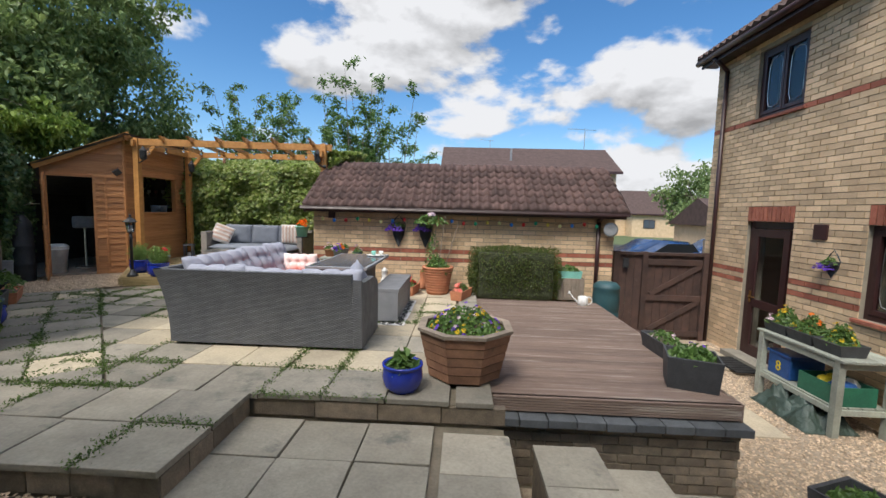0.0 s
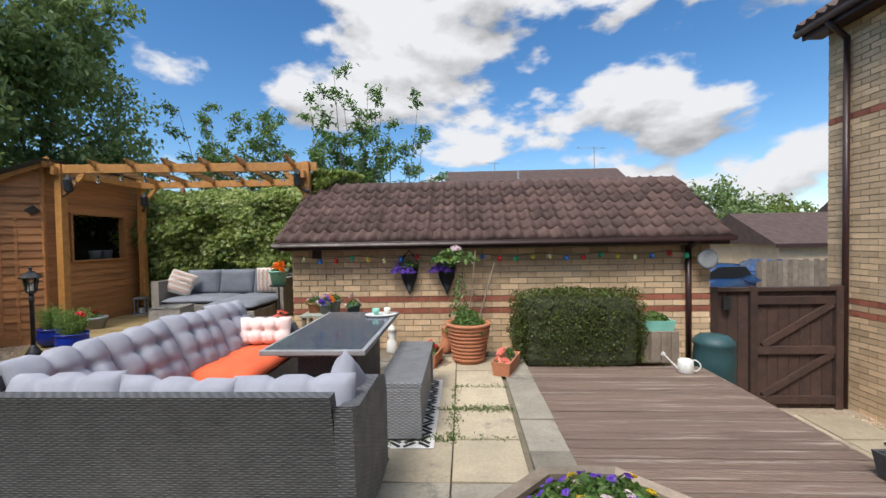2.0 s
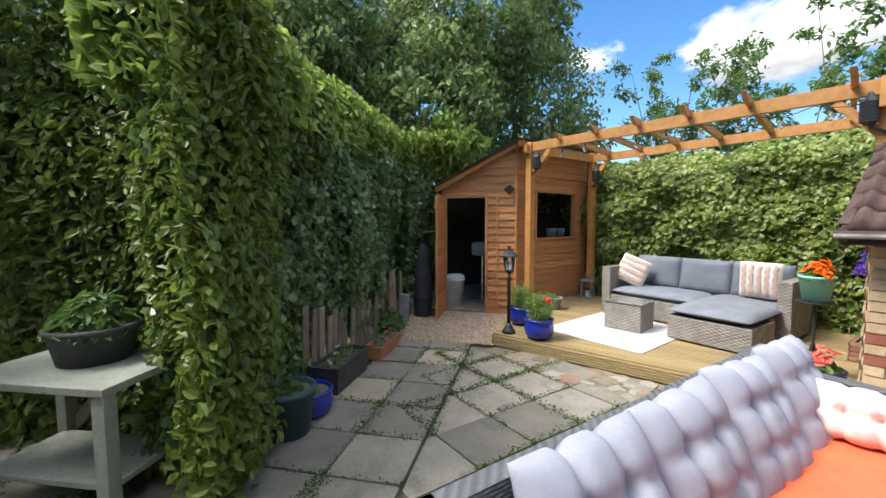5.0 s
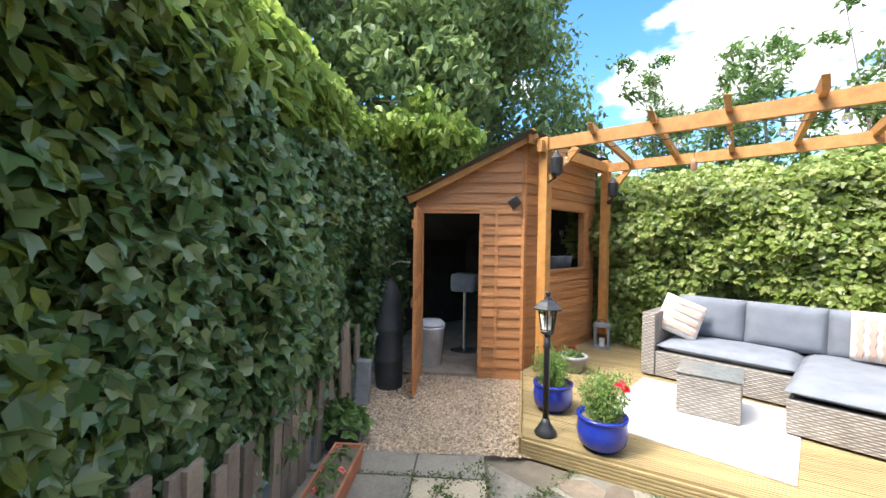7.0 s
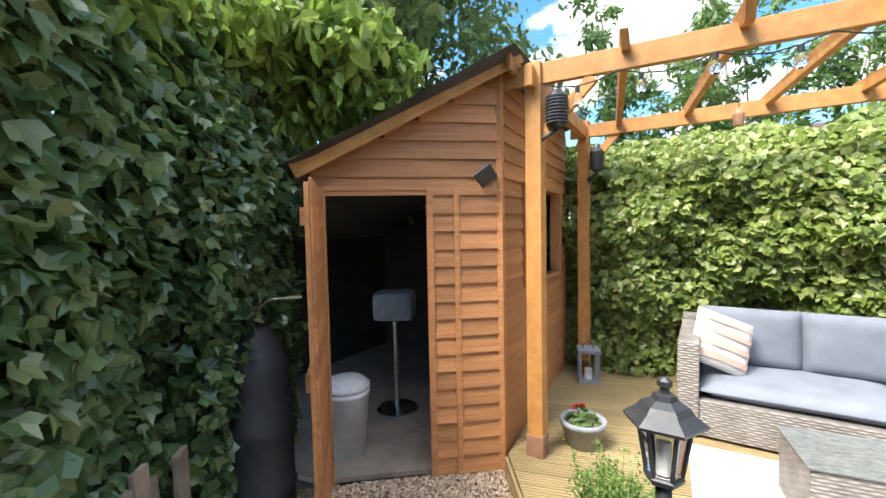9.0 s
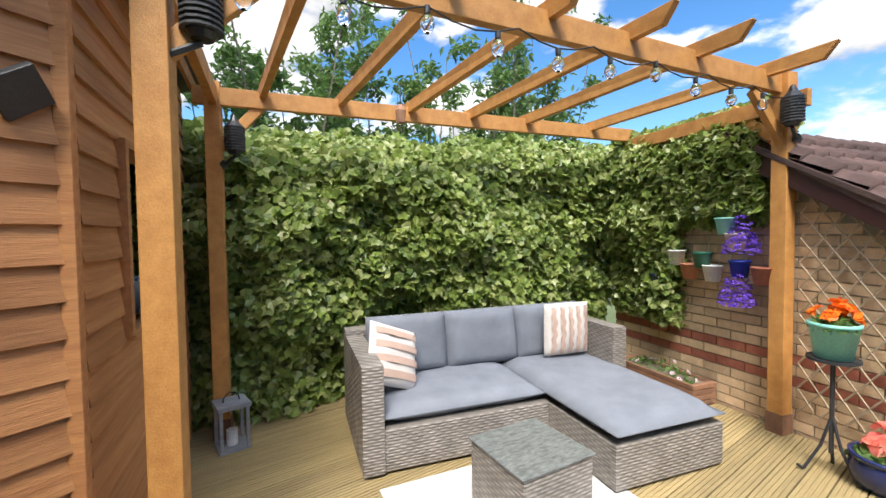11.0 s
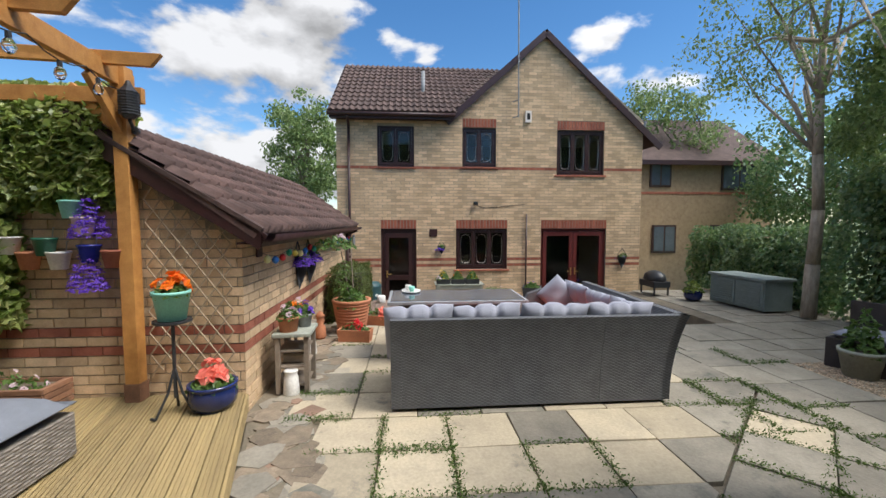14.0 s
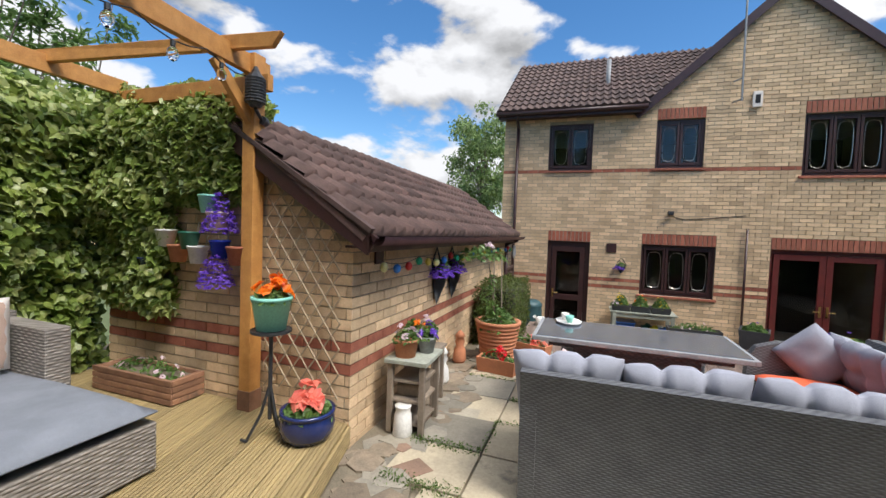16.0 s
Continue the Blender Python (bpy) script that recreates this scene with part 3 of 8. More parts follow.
def brickwork(parent, origin, u, n, width, height, holes, red, inside=None, singles=None, proud=0.012, course=0.075):
    """Stretcher-bond bricks proud of the mortar. holes: (u0, u1, z0, z1); red: courses in red; inside(u, z): wall outline;
    singles(u, z): where bricks are parts of their own."""
    buff, reds, count = [], [], 0
    u, n = Vector(u), Vector(n)
    shapes = {}
    turn = Matrix((tuple(u) + (0,), tuple(-n) + (0,), (0, 0, 1, 0), (0, 0, 0, 1))).transposed()
    for row in range(int(height / course)):
        z = row * course
        x = -0.1125 if row % 2 else 0.0
        while x < width:
            a, b = max(x, 0), min(x + 0.215, width)
            x += 0.225
            spans = [(a, b)]
            for u0, u1, z0, z1 in holes:
                if z + 0.065 > z0 + 0.01 and z < z1 - 0.01:
                    spans = [s for p, q in spans for s in ((p, min(q, u0)), (max(p, u1), q)) if s[1] - s[0] > 0.03]
            for p, q in spans:
                if inside and not inside((p + q) / 2, z + 0.05):
                    continue
                o = Vector(origin) + u * p + Vector((0, 0, z))
                red_here = row in red
                if singles and count < 300 and singles(p, z):
                    key = round(q - p, 3)
                    if (key, red_here) not in shapes:
                        me = mesh_of("brick", box(bmesh.new(), 0, q - p, -proud, 0, 0, 0.065, 0), REDB if red_here else BUFF)
                        shapes[(key, red_here)] = me
                    ob = part("brick", shapes[(key, red_here)], None, parent)
                    ob.matrix_basis = Matrix.Translation(o + n * random.uniform(-0.0015, 0.0015)) @ turn
                    count += 1
                else:
                    (reds if red_here else buff).append(corners(o, u, n, q - p, 0.065, proud + random.uniform(-0.002, 0.002)))
    for items, m, nm in ((buff, BUFF_I, "buff_bricks"), (reds, REDB_I, "red_bricks")):
        me = put_boxes(nm, items, m)
        if me:
            tagged(part(nm, me, m, parent), kind="stuff")


def holed_wall(name, p0, u, n, width, height, thick, holes, material, label, outline=None):
    """A thick wall with real openings, built from the rectangles between them. p0: lower corner of the outer face."""
    bm = bmesh.new()
    us = sorted({0, width, *[h[0] for h in holes], *[h[1] for h in holes]})
    zs = sorted({0, height, *[h[2] for h in holes], *[h[3] for h in holes]})
    turn = Matrix((tuple(u) + (0,), tuple(-Vector(n)) + (0,), (0, 0, 1, 0), (0, 0, 0, 1))).transposed()
    mm = Matrix.Translation(p0) @ turn
    for a, b in zip(us, us[1:]):
        for c, d in zip(zs, zs[1:]):
            mu, mz = (a + b) / 2, (c + d) / 2
            if any(h[0] < mu < h[1] and h[2] < mz < h[3] for h in holes):
                continue
            box(bm, a, b, 0, thick, c, d, 0, mm)
    bmesh.ops.remove_doubles(bm, verts=bm.verts, dist=0.0005)
    inner = [f for f in bm.faces]
    seen = {}
    for f in inner:
        key = tuple(round(v, 3) for v in f.calc_center_median())
        seen.setdefault(key, []).append(f)
    bmesh.ops.delete(bm, geom=[f for fs in seen.values() if len(fs) > 1 for f in fs], context="FACES_ONLY")
    return tagged(part(name, bm, material), label, "wall", kind="structure")


# ---- large structure ----
LOW, BED = -0.17, -0.84
FX = 5.26                                   # the house's garden front
GX, GY = -1.87, 8.13                        # the garage's near corner
ground = bmesh.new()
bmesh.ops.create_grid(ground, x_segments=1, y_segments=1, size=900, matrix=Matrix.Translation((0, 0, -0.98)))
tagged(part("ground", ground, GRASS), "grassy ground reaching far beyond the garden", "ground", kind="structure")
tagged(part("road", boxm(5.6, 60, 12, 34, -0.99, -0.95), ROADM), "dark asphalt parking court beyond the gate", "road", kind="structure")
tagged(part("gravel_bed", prism([(1.0, 1.6), (9, 1.6), (9, 11.5), (3.0, 11.5), (3.0, 8.3), (1.0, 8.3)], -0.97, BED), GRAVEL), "pale gravel bed along the house", "gravel", kind="structure")
tagged(part("terrace_base", prism([(-8.6, 2.87), (-0.76, 2.87), (-0.76, 3.78), (1.05, 3.78), (1.05, 12), (-8.6, 12)], -0.97, -0.035), SOIL), "soil and mortar bed under the terrace slabs", "ground", kind="structure")
tagged(part("lower_base", prism([(-8.6, -4), (4.4, -4), (4.4, 1.7), (1.12, 1.7), (1.12, 3.78), (-0.76, 3.78), (-0.76, 2.87), (-8.6, 2.87)], -0.97, LOW - 0.035), SOIL), "soil bed under the lower patio", "ground", kind="structure")

# garage
garage = thing("garage", pose(0, 0, 0), "buff brick garage with red bands and brown tiled roof", "garage")
EAVE, RIDGE_Z, RIDGE_Y, GEND = 1.42, 2.26, 9.33, 3.42
bm = bmesh.new()
box(bm, GX + 0.012, GEND - 0.012, GY + 0.012, GY + 2.4, -0.9, EAVE)
part("wall", bm, MORTAR, garage, "mortar-jointed buff brick wall")
for gx in (GX + 0.012, GEND - 0.112):
    bm = bmesh.new()
    v = [bm.verts.new((gx + dx, y, z)) for dx in (0, 0.1) for y, z in ((GY, EAVE), (GY + 2.4, EAVE), (RIDGE_Y, RIDGE_Z - 0.1))]
    bm.faces.new((v[0], v[2], v[1])), bm.faces.new((v[3], v[4], v[5]))
    for i in range(3):
        j = (i + 1) % 3
        bm.faces.new((v[i], v[j], v[3 + j], v[3 + i]))
    part("gable_wall", bm, MORTAR, garage)
front = part("front_brickwork", boxm(GX + 0.1, GX + 0.2, GY + 0.02, GY + 0.04, -0.9, -0.8), MORTAR, garage)
brickwork(front, (GX, GY + 0.012, -0.885), (1, 0, 0), (0, -1, 0), GEND - GX, EAVE + 0.88, [], {18, 20}, singles=lambda a, z: 0.95 < z < 2.2 and a < 2.6)
gab = part("gable_brickwork", boxm(GX + 0.02, GX + 0.04, GY + 0.1, GY + 0.2, -0.9, -0.8), MORTAR, garage)
brickwork(gab, (GX + 0.012, GY + 2.4, -0.885), (0, -1, 0), (-1, 0, 0), 2.4, RIDGE_Z + 0.88, [], {18, 20},
          inside=lambda a, z: z - 0.88 < EAVE - 0.02 or z - 0.88 < EAVE + 0.70 * min(2.4 - a, a) - 0.10, singles=lambda a, z: 0.95 < z and a > 0.75)
slope = math.atan2(RIDGE_Z - EAVE, RIDGE_Y - GY)


def wave_tile(w, l, t, n=10):
    """A concrete interlocking tile: two rolls across its width, thickness and a front lip."""
    bm = bmesh.new()
    rows = []
    for y, lift in ((0, 0.0), (0, t), (l, t - 0.012)):
        rows.append([bm.verts.new((w * i / n, y, lift + (0.048 * (0.5 - 0.5 * math.cos(4 * math.pi * i / n)) ** 1.5 if lift else 0))) for i in range(n + 1)])
    for a, b in zip(rows, rows[1:]):
        for i in range(n):
            bm.faces.new((a[i], a[i + 1], b[i + 1], b[i]))
    return bm


tile_mesh = mesh_of("tile", wave_tile(0.325, 0.28, 0.042, 16), TILE, True)
roof = part("roof", boxm(0, GEND - GX + 0.24, 0, 1.5, -0.04, 0.0), TILE, garage, "brown concrete tiled roof with lichen", pose(GX - 0.12, GY - 0.16, EAVE - 0.02, math.degrees(slope), 0, 0))
ncol, nrow = 17, 7
for r in range(nrow):
    for c in range(ncol):
        part("tile", tile_mesh, None, roof, m=pose(c * 0.328 + random.uniform(-0.004, 0.004), r * 0.208 - 0.03, 0.010, -6.0 + random.uniform(-0.6, 0.6), random.uniform(-0.7, 0.7), random.uniform(-0.6, 0.6)))
ridge_mesh = mesh_of("ridge_tile", lathe([(0.12, 0), (0.13, 0.004), (0.13, 0.44), (0.115, 0.44)], 12), TILE)
for c in range(12):
    part("ridge_tile", ridge_mesh, None, garage, m=pose(GX - 0.13 + c * 0.463, RIDGE_Y, RIDGE_Z - 0.07 + random.uniform(-0.006, 0.006), 0, 90, 0))
part("back_roof", boxm(0, GEND - GX + 0.24, -1.5, 0, -0.02, 0.02), TILE, garage, m=pose(GX - 0.12, GY + 2.56, EAVE, -math.degrees(slope), 0, 0))
bm = boxm(GX - 0.12, GEND + 0.12, GY - 0.19, GY - 0.17, EAVE - 0.12, EAVE + 0.02, 0.004)
part("fascia", bm, FRAME, garage)
part("soffit", boxm(GX - 0.1, GEND + 0.1, GY - 0.168, GY - 0.002, EAVE - 0.10, EAVE - 0.085), FRAME, garage)
bm = bmesh.new()
prev = None
for i in range(9):
    a = math.pi * i / 8
    cur = [bm.verts.new((x, GY - 0.25 - 0.055 * math.cos(a), EAVE - 0.02 - 0.06 * math.sin(a))) for x in (GX - 0.14, GEND + 0.14)]
    if prev:
        bm.faces.new((prev[0], prev[1], cur[1], cur[0]))
    prev = cur
bmesh.ops.solidify(bm, geom=bm.faces[:], thickness=0.004)
part("gutter", bm, FRAME, garage, "brown plastic gutter", smooth=True)
bm = bmesh.new()
rod(bm, (3.13, GY - 0.05, EAVE - 0.15), (3.13, GY - 0.05, -0.1), 0.034, 12)
rod(bm, (3.13, GY - 0.25, EAVE - 0.08), (3.13, GY - 0.05, EAVE - 0.16), 0.034, 12)
part("downpipe", bm, FRAME, garage, smooth=True)
for sx in (GX - 0.1,):
    bm = bmesh.new()
    beam(bm, (sx, GY - 0.2, EAVE - 0.085), (sx, RIDGE_Y, RIDGE_Z - 0.055), 0.03, 0.13)
    part("bargeboard", bm, FRAME, garage, "dark weathered bargeboard")
    bm = bmesh.new()
    beam(bm, (sx - 0.005, GY - 0.2, EAVE + 0.01), (sx - 0.005, RIDGE_Y, RIDGE_Z + 0.03), 0.06, 0.035)
    part("verge", bm, TILE, garage)

# house
house = thing("house", pose(0, 0, 0), "two storey buff brick house with gable and brown tiled roof", "house")
HL, HR = 8.63, 0.72                          # the front runs along y from HL down to HR
HW = HL - HR
Y = lambda y: HL - y                         # along the wall from its left corner
Z = lambda z: z - BED
openings = [("door", 7.56, 6.66, BED + 0.06, 1.33), ("kitchen", 5.65, 4.31, 0.28, 1.33), ("french", 3.42, 1.65, BED + 0.06, 1.33),
            ("bath", 7.63, 6.71, 2.88, 3.90), ("landing", 5.49, 4.62, 2.90, 3.89), ("bed", 3.03, 1.76, 2.72, 3.87)]
holes = [(Y(a), Y(b), Z(c), Z(d)) for _, a, b, c, d in openings]
EH = 4.15
wall = holed_wall("wall_house_front", (FX, HL, BED), (0, -1, 0), (-1, 0, 0), HW, EH - BED, 0.3, holes, MORTAR, "buff brick garden front of the house with red bands")
wall.parent = house
for k in ("category", "kind"):
    del wall[k]
wall.name = "wall"
AP, APZ, GL = 3.38, 6.30, 5.80               # gable apex and its left foot
bm = bmesh.new()
v = [bm.verts.new((FX + dx, y, z)) for dx in (0, 0.3) for y, z in ((GL, EH), (HR, EH), (HR, 3.9), (AP, APZ))]
for f in ((0, 3, 1), (4, 5, 7), (0, 4, 7, 3), (3, 7, 5, 1)):
    bm.faces.new([v[i] for i in f])
part("gable_wall", bm, MORTAR, house)
red_rows = {int(Z(0.37) / 0.075), int(Z(0.53) / 0.075), int(Z(2.88) / 0.075)}
lint = [(Y(a) - 0.0, Y(b) + 0.0, Z(d), Z(d) + 0.225) for nm, a, b, c, d in openings if nm != "bath"]
brickwork(house, (FX, HL, BED), (0, -1, 0), (-1, 0, 0), HW, APZ - BED, holes + lint, red_rows,
          inside=lambda a, z: z < Z(EH) - 0.05 or (a > Y(GL) and z < Z(APZ) - abs(a - Y(AP)) * 0.90 - 0.08))
soldier_mesh = mesh_of("soldier_brick", boxm(-0.0325, 0.0325, -0.012, 0.0, 0, 0.215), REDB)
for nm, a, b, c, d in openings:
    if nm == "bath":
        continue
    lin = part("lintel", boxm(FX - 0.004, FX - 0.001, b, a, d, d + 0.22), MORTAR, house, "red soldier brick lintel")
    n = int((a - b) / 0.075)
    for i in range(n):
        part("brick", soldier_mesh, None, lin, m=pose(FX - 0.004, a - 0.04 - i * (a - b - 0.08) / max(n - 1, 1), d + 0.005, 0, 0, -90))
part("side_wall", boxm(FX + 0.3, FX + 8, HL - 0.3, HL, BED, EH), BUFF_I, house)
part("side_wall", boxm(FX + 0.3, FX + 8, HR, HR + 0.3, BED, EH), BUFF_I, house)
part("floor_slab", boxm(FX + 0.05, FX + 8, HR + 0.05, HL - 0.05, BED - 0.05, BED + 0.05), ROOMW, house)
part("upper_floor", boxm(FX + 0.302, FX + 8, HR + 0.3, HL - 0.3, 1.75, 1.9), ROOMW, house)
part("back_wall", boxm(FX + 3.2, FX + 3.3, HR + 0.3, HL - 0.3, BED, EH), SHADE_IN, house)
part("loft_floor", boxm(FX + 0.302, FX + 8, HR + 0.3, HL - 0.3, EH - 0.12, EH), ROOMW, house)


def tiled_slope(name, parent, m, w, l, cut=None, step=0.31, gauge=0.30):
    """Joined interlocking tiles over a slope of width w and length l; cut(x, y) leaves tiles out."""
    base = wave_tile(step, gauge + 0.06, 0.03, 8)
    bv = np.array([v.co[:] for v in base.verts])
    bf = np.array([[v.index for v in f.verts] for f in base.faces]).ravel() if base.verts.index_update() is None else None
    base.free()
    vs, fs, k = [], [], 0
    for r in range(int(l / gauge)):
        for c in range(int(w / step)):
            if cut and not cut((c + 0.5) * step, (r + 0.5) * gauge):
                continue
            vs.append(bv * (1, 1, 1) + (c * step, r * gauge, 0.01 - 0.0) + np.array((0, 0, 1)) * ((0.36 - bv[:, 1:2]) * 0.06) + RNG.normal(0, 0.002, 3))
            fs.append(bf + k * len(bv))
            k += 1
    me = raw_mesh(name, np.concatenate(vs), np.concatenate(fs), 4, TILE_I)
    ob = part(name, me, None, parent, m=m)
    return tagged(ob, kind="stuff")


MS = 40.0
RM = Matrix.Translation((FX - 0.3, HL + 0.15, EH - 0.02)) @ pose(0, 0, 0, 0, 0, -90) @ pose(0, 0, 0, MS - 4, 0, 0)
rs = math.sin(radians(MS - 4))
above_valley = lambda a, l: HL + 0.15 - a > GL - 0.05 or EH + l * rs > APZ - 0.9 * (HL + 0.15 - a - AP) - 0.05
bm = bmesh.new()
ra = HL + 0.15 - GL + 0.05
rb = HL + 0.15 - AP
f = bm.faces.new([bm.verts.new(q) for q in ((0, 0, -0.01), (ra, 0, -0.01), (rb, 3.62, -0.01), (0, 3.62, -0.01))])
bmesh.ops.solidify(bm, geom=[f], thickness=0.04)
part("roof", bm, TILE_I, house, "brown tiled main roof", RM)
tiled_slope("roof_tiles", house, RM, HL + 0.15 - AP, 3.6, above_valley)
GS = math.degrees(math.atan(0.90))
rl = 3.6
for sgn in (1, -1):
    m = Matrix.Translation((FX - 0.12, AP, APZ + 0.02)) @ pose(0, 0, 0, 0, 0, 0 if sgn > 0 else 180)
    bm = bmesh.new()
    foot = (GL - AP + 0.1) if sgn > 0 else (AP - HR + 0.45)
    vv = [bm.verts.new(p) for p in ((FX - 0.12, AP, APZ + 0.03), (FX - 0.12, AP + sgn * foot, APZ + 0.03 - foot * 0.9), (FX + 6, AP + sgn * foot, APZ + 0.03 - foot * 0.9), (FX + 6, AP, APZ + 0.03))]
    f = bm.faces.new(vv)
    bmesh.ops.solidify(bm, geom=[f], thickness=0.06)
    part("gable_roof", bm, TILE_I, house)
    bm = bmesh.new()
    beam(bm, (FX - 0.10, AP, APZ - 0.06), (FX - 0.10, AP + sgn * foot, APZ - 0.06 - foot * 0.9), 0.04, 0.16)
    part("bargeboard", bm, FRAME, house, "dark brown bargeboard")
part("fascia", boxm(FX - 0.26, FX - 0.23, GL, HL + 0.12, EH - 0.14, EH + 0.0, 0.004), FRAME, house)
part("soffit", boxm(FX - 0.23, FX, GL, HL + 0.12, EH - 0.12, EH - 0.10), FRAME, house)
bm = bmesh.new()
rod(bm, (FX - 0.30, GL - 0.1, EH - 0.04), (FX - 0.30, HL + 0.16, EH - 0.04), 0.05, 10)
part("gutter", bm, FRAME, house, "brown gutter", smooth=True)
bm = bmesh.new()
rod(bm, (FX - 0.06, 8.32, EH - 0.3), (FX - 0.06, 8.32, BED), 0.034, 10)
rod(bm, (FX - 0.30, 8.32, EH - 0.08), (FX - 0.06, 8.32, EH - 0.3), 0.034, 10)
part("downpipe", bm, FRAME, house, smooth=True)
bm = bmesh.new()
rod(bm, (FX - 0.05, 3.82, 1.7), (FX - 0.05, 3.82, BED), 0.022, 8)
part("waste_pipe", bm, FRAME, house, smooth=True)
bm = bmesh.new()
rod(bm, (FX + 0.85, 6.45, 4.6), (FX + 0.85, 6.45, 5.55), 0.05, 10)
rod(bm, (FX + 0.85, 6.45, 4.72), (FX + 0.85, 6.45, 4.80), 0.16, 10, 0.06)
part("vent_pipe", bm, GREYP, house, "grey roof vent pipe", smooth=True)


def window(nm, y1, y0, z0, z1, lights, material=FRAME, x=FX, inset=0.05, parent=house, sill=True):
    """A casement: outer frame, mullions, sashes with leaded oval strip, panes, sill."""
    w = part("window", boxm(x + inset, x + inset + 0.07, y0, y0 + 0.055, z0, z1, 0.004), material, parent, "dark brown window frame")
    for a, b, c, d in ((y1 - 0.055, y1, z0, z1), (y0 + 0.055, y1 - 0.055, z0, z0 + 0.06), (y0 + 0.055, y1 - 0.055, z1 - 0.055, z1)):
        part("frame_bar", boxm(x + inset, x + inset + 0.07, a, b, c, d, 0.004), material, w)
    step = (y1 - y0 - 0.11) / lights
    for i in range(lights):
        a, b = y0 + 0.055 + i * step, y0 + 0.055 + (i + 1) * step
        bm = bmesh.new()
        for q in ((a + 0.006, a + 0.05, z0 + 0.065, z1 - 0.06), (b - 0.05, b - 0.006, z0 + 0.065, z1 - 0.06), (a + 0.05, b - 0.05, z0 + 0.065, z0 + 0.12), (a + 0.05, b - 0.05, z1 - 0.115, z1 - 0.06)):
            box(bm, x + inset - 0.012, x + inset + 0.05, *q, 0.003)
        part("sash", bm, material, w)
        p = part("pane", boxm(x + inset + 0.018, x + inset + 0.026, a + 0.045, b - 0.045, z0 + 0.11, z1 - 0.11), PANE, w)
        p.visible_shadow = False
        bm = bmesh.new()
        cy, hw = (a + b) / 2, (b - a) / 2 - 0.075
        for k in range(12):
            t0, t1 = 2 * math.pi * k / 12, 2 * math.pi * (k + 1) / 12
            f = lambda t: (x + inset + 0.012, cy + hw * math.copysign(abs(math.cos(t)) ** 0.5, math.cos(t)), (z0 + z1) / 2 + ((z1 - z0) / 2 - 0.15) * math.copysign(abs(math.sin(t)) ** 0.5, math.sin(t)))
            rod(bm, f(t0), f(t1), 0.005, 4)
        part("lead_strip", bm, CHROME, w)
    if sill:
        part("sill", boxm(x - 0.05, x + inset + 0.07, y0 - 0.05, y1 + 0.05, z0 - 0.045, z0 - 0.002, 0.006), REDB if parent is house else FRAME, w)
    return w


window("kitchen", 5.65, 4.31, 0.28, 1.33, 3)
window("bath", 7.63, 6.71, 2.88, 3.90, 2)
window("landing", 5.49, 4.62, 2.90, 3.89, 2)
window("bed", 3.03, 1.76, 2.72, 3.87, 3)
# back door
d = part("door", boxm(FX + 0.05, FX + 0.11, 7.47, 7.56, BED + 0.06, 1.33, 0.004), FRAME, house, "dark brown half glazed back door")
part("frame_bar", boxm(FX + 0.05, FX + 0.11, 6.66, 6.75, BED + 0.06, 1.33, 0.004), FRAME, d)
part("frame_bar", boxm(FX + 0.05, FX + 0.11, 6.75, 7.47, 1.23, 1.33, 0.004), FRAME, d)
bm = bmesh.new()
for q in ((6.76, 6.86, BED + 0.08, 1.22), (7.36, 7.46, BED + 0.08, 1.22), (6.86, 7.36, BED + 0.08, BED + 0.26), (6.86, 7.36, 0.02, 0.14), (6.86, 7.36, 1.10, 1.22)):
    box(bm, FX + 0.03, FX + 0.075, *q, 0.004)
part("leaf_frame", bm, FRAME, d)
for z0, z1 in ((BED + 0.25, 0.03), (0.13, 1.11)):
    part("pane", boxm(FX + 0.05, FX + 0.058, 6.855, 7.365, z0, z1), PANE, d).visible_shadow = False
part("step", boxm(FX - 0.22, FX + 0.05, 6.6, 7.62, BED, BED + 0.10, 0.01), SLAB_OLD_SHADE, d, "worn doorstep")
bm = bmesh.new()
rod(bm, (FX + 0.01, 7.41, 0.17), (FX + 0.01, 7.30, 0.17), 0.009, 8)
rod(bm, (FX + 0.03, 7.41, 0.17), (FX + 0.0, 7.41, 0.17), 0.011, 8)
box(bm, FX + 0.018, FX + 0.028, 7.39, 7.43, 0.08, 0.26, 0.003)
part("handle", bm, BRASS, d, "brass lever handle")
